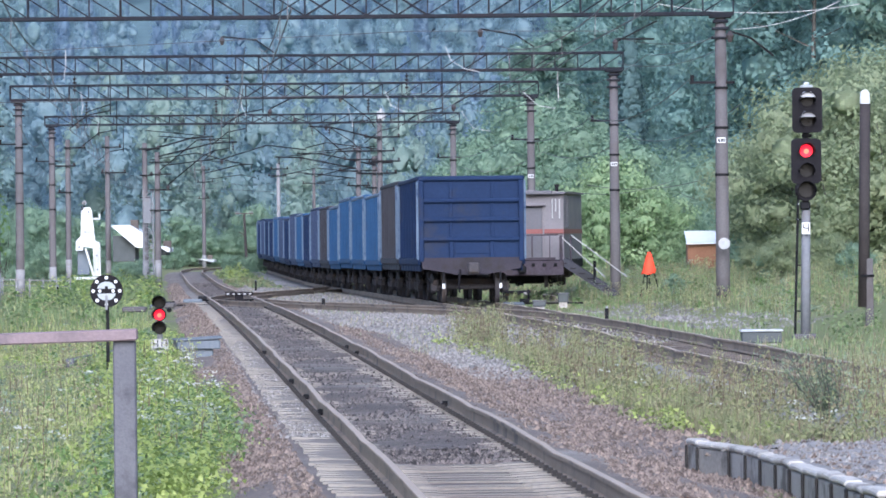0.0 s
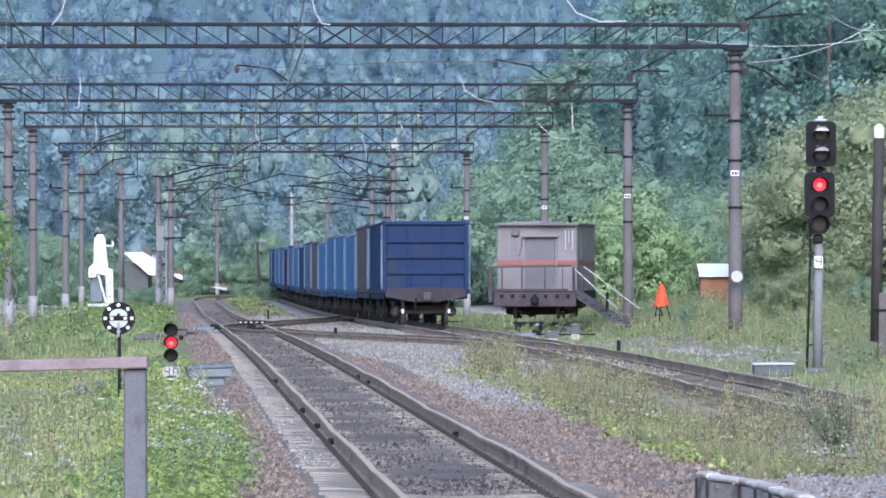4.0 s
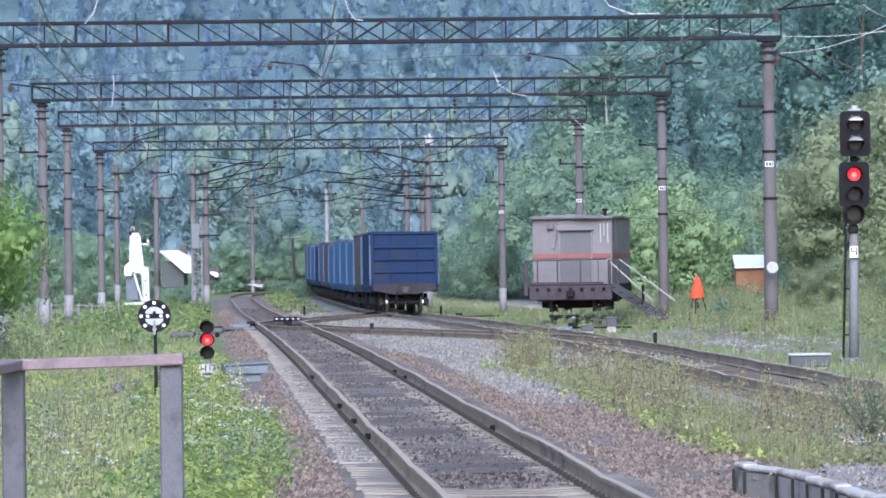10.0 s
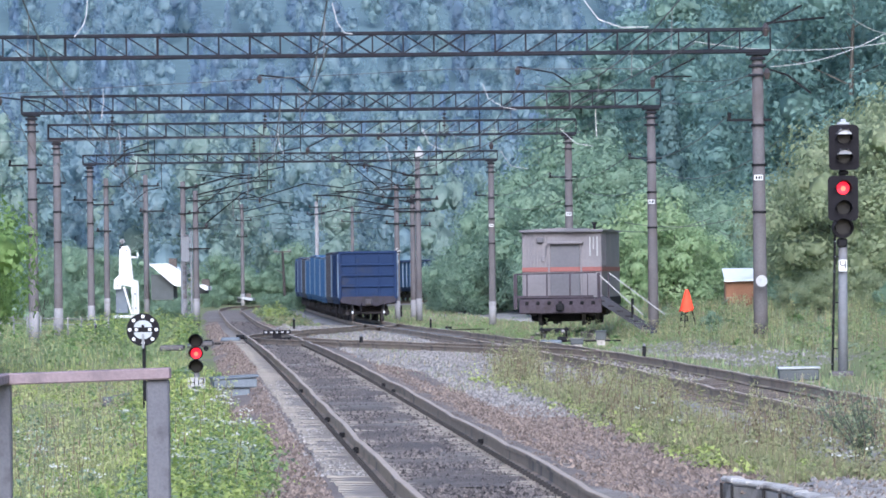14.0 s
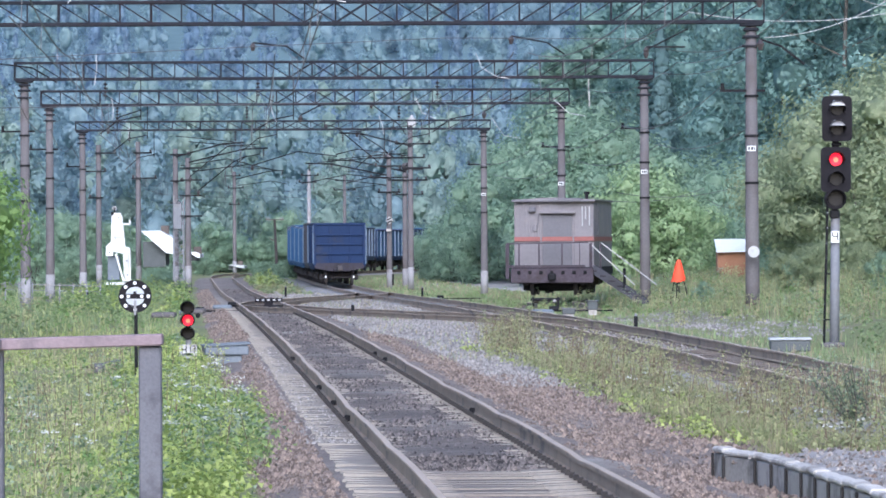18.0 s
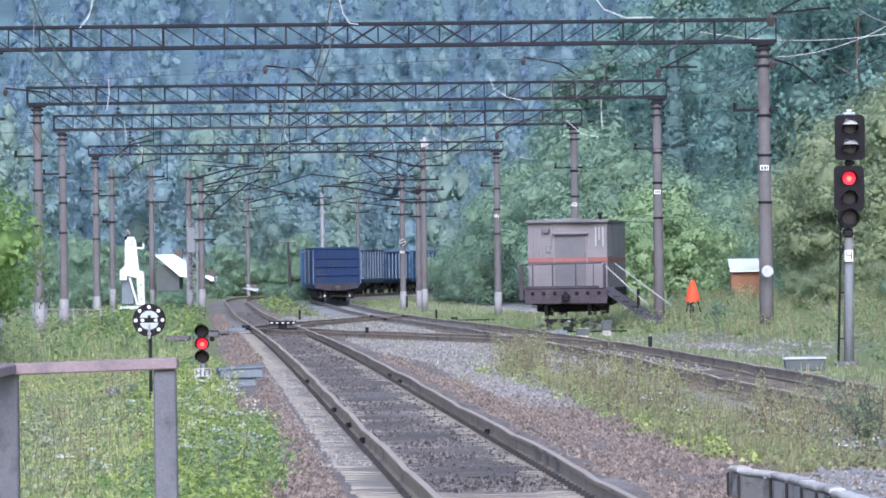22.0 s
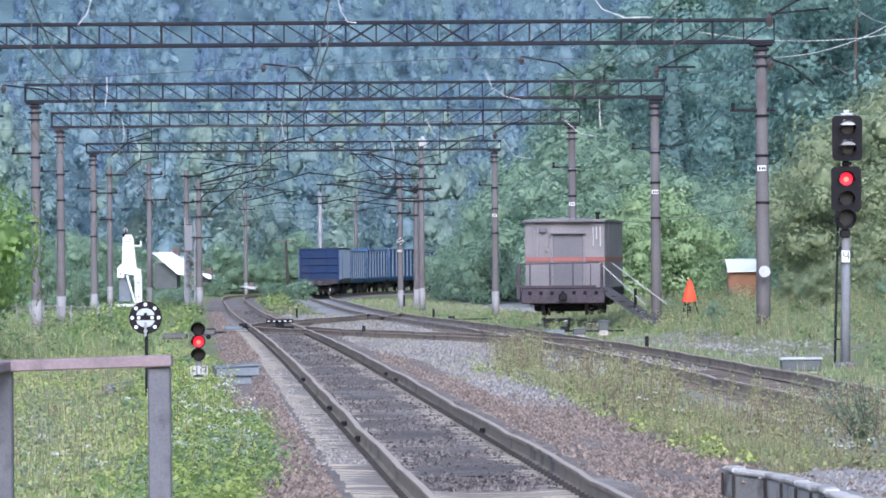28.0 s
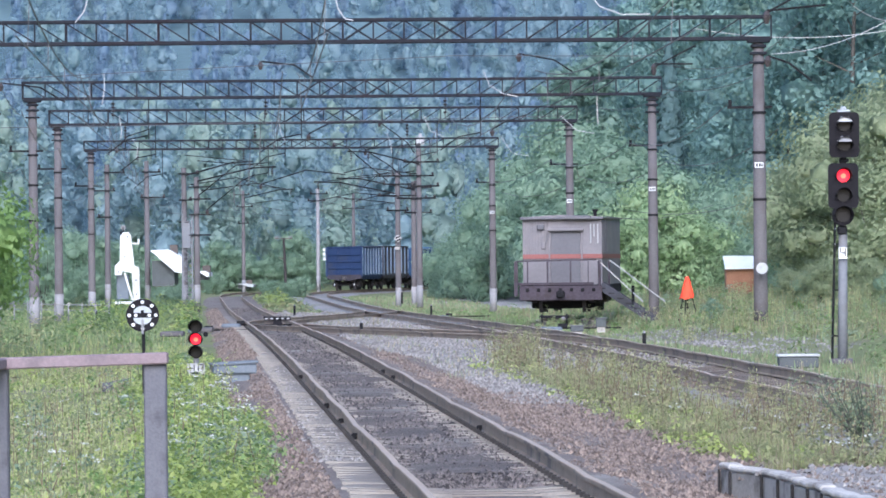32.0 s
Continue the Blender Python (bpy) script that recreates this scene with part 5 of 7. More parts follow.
def platform_edge():
    """Low concrete edging that bends round a gravel heap; slab by slab."""
    t = thing("platform_edging", "low worn concrete edging slabs round a gravel bed", "kerb", kind="structure")
    pts = [(2.56, 51.9), (2.63, 51.3), (2.87, 50.3), (2.96, 49.3), (3.03, 48.3), (3.10, 47.3), (3.16, 46.4), (3.21, 45.5), (3.26, 44.6), (3.31, 43.7), (3.36, 42.8), (3.41, 41.9), (3.46, 41.0)]
    for a, b in zip(pts, pts[1:]):
        d = Vector((b[0] - a[0], b[1] - a[1], 0))
        n = d.normalized()
        p, q = Vector((*a, -0.09)) + n * 0.015, Vector((*b, -0.09)) - n * 0.015
        lift = Vector((0, 0, random.uniform(-0.012, 0.012)))
        part("slab", Geo().bar(p - Vector((0, 0, 0.17)) + lift, q - Vector((0, 0, 0.17)) + lift, 0.09, 0.34, 0.012), M["old_slab"], t)
        mid = (p + q) / 2 + Vector((0, 0, random.uniform(0.0, 0.014)))
        for e, f in ((p, mid), (mid, q)):
            part("coping", Geo().bar(e + Vector((0.012, 0, 0.035)) + lift, f + Vector((0.012, 0, 0.035)) + lift, 0.15, 0.055, 0.018), M["concrete"], t)
        part("stake", Geo().box((p.x - 0.06, p.y - 0.03, -0.25), (0.026, 0.04, 0.34), 0.008), M["rust"], t)
    return t


platform_edge()


# ---- plants ----
RNG = np.random.default_rng(7)


def leaf_tris(c, size, out=None, turn=0.75, droop=0.0):
    """A small three-cornered leaf clump at each centre c, facing roughly along out, else at random."""
    n = len(c)
    d = RNG.normal(size=(n, 3))
    d /= np.linalg.norm(d, axis=1)[:, None]
    if out is not None:
        d = out + d * turn
        d /= np.linalg.norm(d, axis=1)[:, None] + 1e-9
    u = np.cross(d, RNG.normal(size=(n, 3)))
    u /= np.linalg.norm(u, axis=1)[:, None] + 1e-9
    w = np.cross(d, u)
    s = (size * RNG.uniform(0.6, 1.35, n))[:, None]
    v = np.stack([c + u * s * 0.62, c - u * s * 0.33 + w * s * RNG.uniform(0.35, 0.6, (n, 1)), c - u * s * 0.33 - w * s * RNG.uniform(0.35, 0.6, (n, 1))], 1)
    v[:, 0, 2] -= droop * s[:, 0]
    o = d if out is None else out * 0.9 + d * 0.2
    o = o / (np.linalg.norm(o, axis=1)[:, None] + 1e-9)
    return v.reshape(-1, 3), np.arange(3 * n).reshape(-1, 3), np.repeat(o, 3, 0)


def unit_ball(n):
    bm = bmesh.new()
    bmesh.ops.create_icosphere(bm, subdivisions=n, radius=1.0)
    out = np.array([tuple(v.co) for v in bm.verts]), np.array([[v.index for v in f.verts] for f in bm.faces])
    bm.free()
    return out


BALLS = {1: unit_ball(1), 2: unit_ball(2)}


def lumps_mesh(cents, rads, fine=2, rough=0.2, ragged=0.1, ruffle=0.4):
    """The leafy inside of a crown: an uneven body at each centre, as verts, triangles and ruffled normals."""
    b, f = BALLS[fine]
    n = len(cents)
    c, r = np.asarray(cents, float).reshape(n, 3), np.asarray(rads, float).reshape(n, -1)
    r = np.broadcast_to(r, (n, 3))
    k = RNG.normal(0, 3.2, (n, 4, 3))
    ph = RNG.uniform(0, math.tau, (n, 4))
    wob = np.sin(np.einsum("vi,nki->nvk", b, k) + ph[:, None, :]).sum(2) / 2.2
    v = c[:, None, :] + b[None] * r[:, None, :] * (1 + rough * wob + RNG.normal(0, ragged, (n, len(b))))[:, :, None]
    q = (np.arange(n)[:, None, None] * len(b) + f[None]).reshape(-1, 3)
    o = b[None] + RNG.normal(0, ruffle, v.shape) + np.array([0, 0, 0.25])
    o = o / np.linalg.norm(o, axis=2)[:, :, None]
    return v.reshape(-1, 3), q, o.reshape(-1, 3)


def leaf_skin(cents, rads, n, size, turn=0.5):
    """Leaves over the outside of a crown made of lobes, none inside another lobe."""
    c, r = np.asarray(cents, float), np.asarray(rads, float)
    w = (r[:, 0] * r[:, 2])
    j = RNG.choice(len(c), 3 * n, p=w / w.sum())
    d = RNG.normal(size=(3 * n, 3))
    d /= np.linalg.norm(d, axis=1)[:, None]
    kk, ph = RNG.normal(0, 3.0, (len(c), 3, 3)), RNG.uniform(0, math.tau, (len(c), 3))
    wob = np.sin(np.einsum("ni,nki->nk", d, kk[j]) + ph[j]).sum(1)[:, None] * 0.10
    p = c[j] + d * r[j] * (RNG.uniform(0.68, 1.14, (3 * n, 1)) + wob) + RNG.normal(0, 0.07, (3 * n, 3)) * r[j]
    inside = np.zeros(3 * n, bool)
    for k in range(len(c)):
        inside |= ((((p - c[k]) / (r[k] * 0.7)) ** 2).sum(1) < 1) & (j != k)
    p, d = p[~inside][:n], d[~inside][:n]
    return leaf_tris(p, size, d + np.array([0, 0, 0.3]), turn)


def joined(*pieces):
    vs, qs, os, base = [], [], [], 0
    for v, q, o in pieces:
        vs.append(v)
        qs.append(q + base)
        os.append(o)
        base += len(v)
    return np.concatenate(vs), np.concatenate(qs), np.concatenate(os)


def broadleaf(name, label, h, spread, leaves, leaf, bark, bare=0.25, lean=0.0, stems=1, size=0.34, lumps=16, girth=1.0):
    t = thing(name, label, "bush" if "bush" in name or "shrub" in name else "tree")
    g, cents = Geo(), []
    for k in range(stems):
        a0 = math.tau * k / max(stems, 1) + RNG.uniform(0, 1)
        top = (lean + (0 if stems == 1 else spread * 0.5 * math.cos(a0)), 0 if stems == 1 else spread * 0.5 * math.sin(a0), h * (0.92 if stems == 1 else RNG.uniform(0.6, 0.85)))
        path = [(top[0] * f ** 1.4 + 0.03 * h * math.sin(5 * f + a0) * f, top[1] * f, top[2] * f) for f in (0, 0.2, 0.4, 0.6, 0.8, 1)]
        r0 = (0.017 * h / (1 if stems == 1 else 1.8) + 0.01) * girth
        g.tube([(path[0][0], path[0][1], -0.4)] + path, [r0 * 1.2] + [r0 * (1 - 0.85 * f) for f in (0, 0.2, 0.4, 0.6, 0.8, 1)], 6)
        for i in range(max(3, lumps // stems)):
            f = bare + (1 - bare) * ((i + RNG.uniform(0.2, 0.8)) / max(3, lumps // stems))
            j = min(int(f * 5), 4)
            b = Vector(path[j]).lerp(Vector(path[j + 1]), f * 5 - j)
            reach = spread * (0.35 + 0.65 * math.sin(math.pi * min(1, max(0.08, (f - bare) / (1 - bare) * 0.85 + 0.12)))) * RNG.uniform(0.5, 1.0)
            a = i * 2.4 + a0
            e = b + Vector((math.cos(a) * reach, math.sin(a) * reach, reach * RNG.uniform(0.1, 0.5)))
            g.tube([b, b.lerp(e, 0.5) + Vector((0, 0, 0.04 * reach)), e], [r0 * 0.4 * (1.1 - f), r0 * 0.25 * (1.1 - f), 0.008], 3, False)
            cents.append((e, spread * RNG.uniform(0.26, 0.42)))
            cents.append((b.lerp(e, 0.55), spread * RNG.uniform(0.2, 0.3)))
        cents.append((Vector(path[-1]), spread * 0.28))
    part("trunk", g, bark, t)
    pos, rad = [tuple(c) for c, _ in cents], np.array([(r, r, r * 0.82) for _, r in cents])
    part("crown", np_mesh("crown", *joined(lumps_mesh(pos[::2], rad[::2] * 0.52, 1), leaf_skin(pos, rad, leaves, size))), leaf, t)
    return t


def spruce(name, label, h, spread, leaves, leaf, bark, size=0.5):
    t = thing(name, label, "tree")
    part("trunk", Geo().tube([(0, 0, -0.4), (0, 0, h * 0.5), (0, 0, h)], [0.015 * h, 0.01 * h, 0.01], 7), bark, t)
    f = RNG.uniform(0.06, 1, leaves) ** 0.8
    tier = np.floor(f * 16) / 16
    frac = f * 16 - np.floor(f * 16)
    a = RNG.uniform(0, math.tau, leaves)
    arm = np.cos(a * 5 + tier * 40) * 0.22 + 0.85
    r = spread * (1 - tier) ** 0.85 * arm * RNG.uniform(0.15, 1, leaves) ** 0.5
    z = h * (0.35 * tier + 0.65 * f) - r * 0.35 + frac * 0.25 + h * 0.03
    c = np.stack([r * np.cos(a), r * np.sin(a), np.maximum(z, 0.3)], 1)
    leafy = leaf_tris(c, size, np.stack([np.cos(a), np.sin(a), 0 * a + 0.5], 1), 0.6, 0.3)
    tiers = np.arange(1, 15) / 15.5
    body = lumps_mesh([(0, 0, h * (f + 0.02)) for f in tiers], [(spread * (1 - f) ** 0.85 * 0.62, spread * (1 - f) ** 0.85 * 0.62, h * 0.05) for f in tiers], 2, 0.3, 0.2)
    part("crown", np_mesh("crown", *joined(body, leafy)), leaf, t)
    return t


BIRCH = [broadleaf("birch_tree", "tall birch with light green leaves and a pale trunk", 13 + 2 * i, 2.6 + 0.3 * i, 9500, M["leaf_birch"], M["birch_bark"], 0.25, 0.3 * i, size=0.21, lumps=24, girth=0.6) for i in range(3)]
ALDER = [broadleaf("alder_tree", "dark green broad-leaved tree on the slope", 11 + 3 * i, 3.2 + 0.4 * i, 9500, M["leaf_dark"], M["bark"], 0.15, 0, size=0.22, lumps=24, girth=0.55) for i in range(3)]
BUSH = [broadleaf("willow_bush", "bushy light green willow thicket", 3.6 + 1.0 * i, 1.7 + 0.4 * i, 8500, M["leaf_bush"], M["bark"], 0.05, 0, 5, size=0.125, lumps=25) for i in range(3)]
OLIVE = [broadleaf("sallow_bush", "tall bush with yellowing olive-green leaves", 4.6 + 1.0 * i, 1.9 + 0.3 * i, 12000, M["leaf_olive"], M["bark"], 0.05, 0, 4, size=0.105, lumps=28) for i in range(2)]
FRESH = broadleaf("willow_bush", "fresh light green leafy bush", 4.4, 2.0, 8500, M["leaf_fresh"], M["bark"], 0.05, 0, 5, size=0.125, lumps=25)
MAPLE = broadleaf("maple_bush", "bright yellow-green leafy maple bush", 5.6, 2.5, 12000, M["leaf_maple"], M["bark"], 0.05, 0, 5, size=0.13, lumps=30)
SPRUCE = [spruce("spruce_tree", "tall dark green spruce", 15 + 4 * i, 2.8 + 0.4 * i, 7000, M["needle"], M["bark"], 0.24) for i in range(2)]
_used = set()


def plant(proto, x, y, scale=1.0, sink=0.0):
    m = pose(x, y, land(x, y) - sink, 0, 0, random.uniform(0, 360))
    if proto.name in _used:
        ob = copy_thing(proto, m)
    else:
        _used.add(proto.name)
        ob = proto
        ob.matrix_basis = m
    s = scale * random.uniform(0.9, 1.1)
    ob.scale = (s, s, s * random.uniform(0.92, 1.12))
    return ob


def bearing(px, d):
    return (px - 784) / 9700 * d, d


# bushes behind the service wagon, on the right bank and beside the road
for _a, _d, _s in ((1095, 234, 1.0), (1130, 238, 1.1), (1170, 236, 1.05), (1205, 243, 1.0), (1235, 252, 0.8), (1060, 250, 0.9), (1015, 258, 0.9), (1300, 285, 1.2), (1225, 275, 1.1), (1150, 262, 1.3)):
    plant(FRESH if _a in (1095, 1130, 1170, 1205) else BUSH[random.randrange(3)], *bearing(_a, _d), _s)
for _a, _d, _s in ((1420, 192, 0.95), (1450, 186, 1.15), (1490, 182, 1.2), (1535, 178, 1.2), (1580, 186, 1.3), (1440, 200, 1.0), (1625, 180, 1.35), (1505, 196, 1.45), (1560, 200, 1.55), (1670, 190, 1.5)):
    plant(OLIVE[random.randrange(2)], *bearing(_a, _d), _s)
for _a, _d, _s in ((1400, 214, 0.9), (1360, 238, 1.0), (1385, 224, 1.0)):
    plant(BUSH[random.randrange(3)], *bearing(_a, _d), _s)
for _i in range(34):
    _a = 752 + 330 * random.random() ** 0.8
    _d = random.uniform(368, 410) if _a < 900 else random.uniform(345, 410)
    plant(random.choice(BUSH), *bearing(_a, _d), (0.62 + 1.35 * smooth(740, 1010, _a)) * random.uniform(0.85, 1.15))
for _i in range(21):
    _d = random.uniform(410, 520)
    _a = random.uniform(945, 1200)
    plant(random.choice(BIRCH + ALDER), *bearing(_a, _d), random.uniform(0.95, 1.3) * (0.75 + 0.25 * smooth(940, 1010, _a)))
for _i in range(12):
    _a = random.uniform(880, 1010)
    plant(random.choice(ALDER + BIRCH), *bearing(_a, random.uniform(415, 470)), 0.55 + 0.35 * smooth(880, 1000, _a))
for _i in range(32):
    plant(random.choice(ALDER + BIRCH), *bearing(random.uniform(1330, 1720), random.uniform(285, 400)), random.uniform(0.95, 1.45))
for _i in range(16):
    plant(random.choice(ALDER + BIRCH), *bearing(random.uniform(1010, 1400), random.uniform(440, 530)), random.uniform(1.25, 1.6))
for _i in range(11):
    plant(random.choice(BUSH), *bearing(random.uniform(1080, 1380), random.uniform(285, 340)), random.uniform(1.0, 1.5))
for _i in range(16):
    plant(random.choice(SPRUCE), *bearing(random.uniform(1165, 1420), random.uniform(385, 470)), random.uniform(0.9, 1.15))
for _a, _d, _s in ((776, 398, 1.0), (796, 394, 1.1), (816, 400, 1.2), (768, 404, 0.75), (838, 396, 1.25)):
    plant(BUSH[1], *bearing(_a, _d), _s)
# left of the tracks
for _i in range(23):
    _a = random.uniform(-120, 245)
    plant(random.choice(BUSH), *bearing(_a, random.uniform(345, 430)), random.uniform(0.55, 0.9) + 0.25 * smooth(150, 0, _a))
for _a, _d in ((262, 330), (282, 328), (300, 333), (270, 326)):
    plant(BUSH[0], *bearing(_a, _d), 0.42)
for _i in range(17):
    plant(random.choice(BIRCH + BUSH), *bearing(random.uniform(-120, 420), random.uniform(470, 640)), random.uniform(0.35, 0.55))
for _i in range(18):
    plant(random.choice(BIRCH[:1] + BUSH), *bearing(random.uniform(320, 570), random.uniform(540, 660)), random.uniform(0.55, 0.9))
for _a, _d, _s in ((-165, 130, 0.86), (-120, 137, 0.7), (-205, 128, 0.9), (-245, 130, 0.9), (-175, 141, 0.95)):
    plant(MAPLE, *bearing(_a, _d), _s)
for _a, _d, _s in ((1240, 168, 0.2), (1410, 164, 0.3), (1560, 146, 0.3)):
    plant(BUSH[0], *bearing(_a, _d), _s)
for _a, _d, _s in ((1385, 165, 0.28), (1430, 158, 0.3), (1520, 152, 0.32)):
    plant(OLIVE[0], *bearing(_a, _d), _s)
for _i in range(16):
    plant(random.choice(BUSH), *bearing(random.choice((random.uniform(365, 455), random.uniform(490, 515))), random.uniform(522, 535)), random.uniform(0.7, 1.1))
for _a, _d, _s in ((452, 446, 0.36), (462, 440, 0.34), (500, 430, 0.42), (511, 424, 0.40), (488, 452, 0.26)):
    plant(BUSH[1], *bearing(_a, _d), _s)
# one bare-stemmed birch that shows against the dark slope
_b = broadleaf("birch_tree", "slender birch with a bare white trunk", 17.5, 1.5, 2600, M["leaf_birch"], M["birch_bark"], 0.82, 0.4, size=0.22, lumps=12, girth=0.42)
plant(_b, *bearing(1040, 392), 1.0)
_b = broadleaf("birch_tree", "slender birch with a bare white trunk", 15.0, 1.3, 2200, M["leaf_birch"], M["birch_bark"], 0.82, 0.3, size=0.22, lumps=10, girth=0.35)
plant(_b, *bearing(1018, 396), 0.95)


def far_forest(name, label, count, tones, conifer, seed, d0, d1, thin=-0.15):
    """The wood on the far hillsides, joined: nobody could count its trees."""
    rng = np.random.default_rng(seed)
    pieces, ts, made = [], [], 0
    while made < count:
        d = rng.uniform(d0, d1)
        a = rng.uniform(-240, 1820)
        x = (a - 784) / 9700 * d
        if d < 720 and abs(x - lx(d)) < 22:
            continue
        if noise.noise((x * 0.02, d * 0.008, seed)) < thin:
            continue
        h = rng.uniform(12, 22)
        made += 1
        foot = np.array([x, d, land(x, d)])
        if conifer:
            f = (np.arange(6) + 0.3) / 6.4
            w = h * rng.uniform(0.10, 0.14)
            lc = np.stack([rng.normal(0, 0.05 * w, 6), rng.normal(0, 0.05 * w, 6), h * (0.08 + 0.9 * f)], 1)
            lr = np.stack([w * (1 - f) + 0.2, w * (1 - f) + 0.2, 0 * f + h * 0.14], 1)
            k = 1050
        else:
            n = 8
            w = h * rng.uniform(0.11, 0.17)
            f = (np.arange(n) + rng.uniform(0.1, 0.9, n)) / n
            b = rng.uniform(0, math.tau, n)
            out = w * np.sin(np.pi * (0.12 + 0.82 * f)) * rng.uniform(0.3, 0.9, n)
            lc = np.stack([out * np.cos(b), out * np.sin(b), h * (0.14 + 0.80 * f)], 1)
            r = w * rng.uniform(0.5, 0.85, n) * (1 - 0.45 * f ** 3)
            lr = np.stack([r, r, r * 1.35], 1)
            k = 1350
        pieces.append(lumps_mesh(foot + lc, lr * 0.62, 1))
        pieces.append(leaf_skin(foot + lc, lr, k, 0.36, 0.22))
        ts += [int(rng.integers(0, len(tones)))] * (len(pieces[-2][1]) + len(pieces[-1][1]))
    me = np_mesh(name, *joined(*pieces))
    for m in tones:
        me.materials.append(m)
    me.polygons.foreach_set("material_index", ts)
    return tagged(new(name, me), label, "forest", kind="stuff")


# the haze over these woods comes from their leaf colours
far_forest("far_woods", "birches and aspens at the far hillside's foot, haze in their colours", 220, [M["far_aspen"], M["far_willow"], M["far_leaf"]], False, 3, 540, 800)
far_forest("far_woods", "broad-leaved wood on the far hillside, haze painted into its colours", 370, [M["far_leaf"], M["far_leaf"], M["far_needle"], M["far_willow"]], False, 11, 780, 1150, -1)
far_forest("far_conifers", "spruces on the far hillside, haze painted into their colours", 270, [M["far_needle"], M["far_pine"], M["far_leaf"]], True, 5, 640, 1150, -1)


# ---- overhead line, poles and far things ----
def spot(a, b, d):
    """The place d metres off in the direction (a, b), in ten-thousandths, as seen from the platform."""
    return Vector(((a + (441 - b) * 0.0103 - 784) / 9700 * d, d, 1.95 + (465 - b - (a - 784) * 0.0103) / 9700 * d))


def line_pole(a, top, foot, d, label, r=0.15, arms=(), white=True, mat_name="pole"):
    """A concrete mast beside the track, with its cross arms: (height under the top, length left, length right)."""
    p, q = spot(a, top, d), spot(a, foot, d)
    t = thing("line_pole", label, "pole", group="poles along the line")
    concrete_pole(t, q.x, d, q.z, p.z, r * 1.25, r, white, surface=mat_name)
    for dz, lf, rt in arms:
        z = p.z - dz
        part("cross_arm", Geo().box((q.x + (rt - lf) / 2, d - r - 0.05, z), (lf + rt, 0.08, 0.09), 0.01), M["dark_steel"], t)
        for e in (-lf + 0.1, rt - 0.1):
            if abs(e) > 0.3:
                part("insulator", Geo().tube([(q.x + e, d - r - 0.05, z + 0.03), (q.x + e, d - r - 0.05, z + 0.1), (q.x + e, d - r - 0.05, z + 0.2)], [0.03, 0.075, 0.05], 8), M["insulator"], t)
    return t, p


def cantilever(parent, p, d, length, z, tie=True):
    """A bracket arm that reaches out over the track, held by a tie, with its insulator."""
    sg = 1 if length > 0 else -1
    g = Geo().tube([(p.x, d, z), (p.x + length * 0.7, d, z + 0.75), (p.x + length, d, z + 0.8)], 0.05, 6)
    part("bracket_arm", g, M["dark_steel"], parent)
    if tie:
        part("tie_rod", Geo().tube([(p.x, d, z + 1.2), (p.x + length * 0.85, d, z + 0.85)], 0.028, 6), M["dark_steel"], parent)
    part("steady_arm", Geo().tube([(p.x + sg * 0.2, d, z - 0.55), (p.x + length * 0.75, d, z - 0.15), (p.x + length * 1.05, d, z - 0.45)], 0.032, 6), M["dark_steel"], parent)
    insulator_string(parent, (p.x + length * 0.95, d, z + 0.8), 3)


_pl = "grey concrete mast with cross arms beside the tracks"
for _a, _top, _ft, _d, _arms in ((170, 300, 546, 332, ((0.5, 0.2, 1.1), (1.6, 0.9, 0.5), (3.2, 0.6, 0.3))), (240, 294, 546, 345, ((0.7, 0.3, 0.9), (2.3, 0.4, 1.2))), (306, 306, 548, 322, ((0.35, 0.3, 0.9), (1.9, 0.3, 0.5), (3.2, 0.3, 0.3))),
                                 (410, 346, 527, 500, ((0.4, 0.9, 0.6), (1.5, 0.6, 0.9), (3.0, 0.5, 0.5))), (605, 352, 522, 530, ((0.5, 0.9, 0.9), (1.4, 1.1, 1.1))), (712, 330, 548, 352, ((0.4, 0.4, 1.2), (1.1, 1.2, 0.9), (2.0, 0.6, 1.2))),
                                 (722, 262, 549, 318, ((1.1, 0.9, 1.2), (1.9, 1.6, 0.9), (2.5, 0.5, 1.2), (3.2, 1.3, 1.0)))):
    _t, _p = line_pole(_a, _top, _ft, _d, _pl, arms=_arms)
for _e in (-0.16, 0.14, 0.0):
    part("post_insulator", Geo().tube([(_p.x + _e, 317.9, _p.z - 0.1), (_p.x + _e, 317.9, _p.z + 0.18 + 0.2 * (_e == 0)), (_p.x + _e * 1.3, 317.9, _p.z + 0.36 + 0.2 * (_e == 0))], [0.1, 0.13, 0.06], 8), M["whitewash"], _t, "pale post insulator")
_t, _p = line_pole(684, 312, 551, 336, "grey concrete mast with a diamond sign and brackets", arms=((0.3, 1.2, 0.9), (0.8, 0.9, 1.2), (1.5, 1.2, 1.2), (2.4, 0.7, 0.7)))
_c = spot(683, 431, 335.7)
part("diamond_sign", Geo().box(_c, (0.36, 0.03, 0.36), 0.01, Matrix.Rotation(radians(45), 3, "Y")), M["whitewash"], _t, "white diamond sign with dark bars")
part("sign_bar", Geo().box(_c + Vector((-0.03, -0.03, 0.07)), (0.27, 0.02, 0.08), 0, Matrix.Rotation(radians(-25), 3, "Y")).box(_c + Vector((0.03, -0.03, -0.08)), (0.27, 0.02, 0.08), 0, Matrix.Rotation(radians(-25), 3, "Y")), M["black"], _t)
part("number_plate", Geo().box(_c + Vector((-0.05, 0, -0.6)), (0.3, 0.03, 0.16)), M["whitewash"], _t)
cantilever(_t, _p, 336, -5.2, _p.z - 1.4)
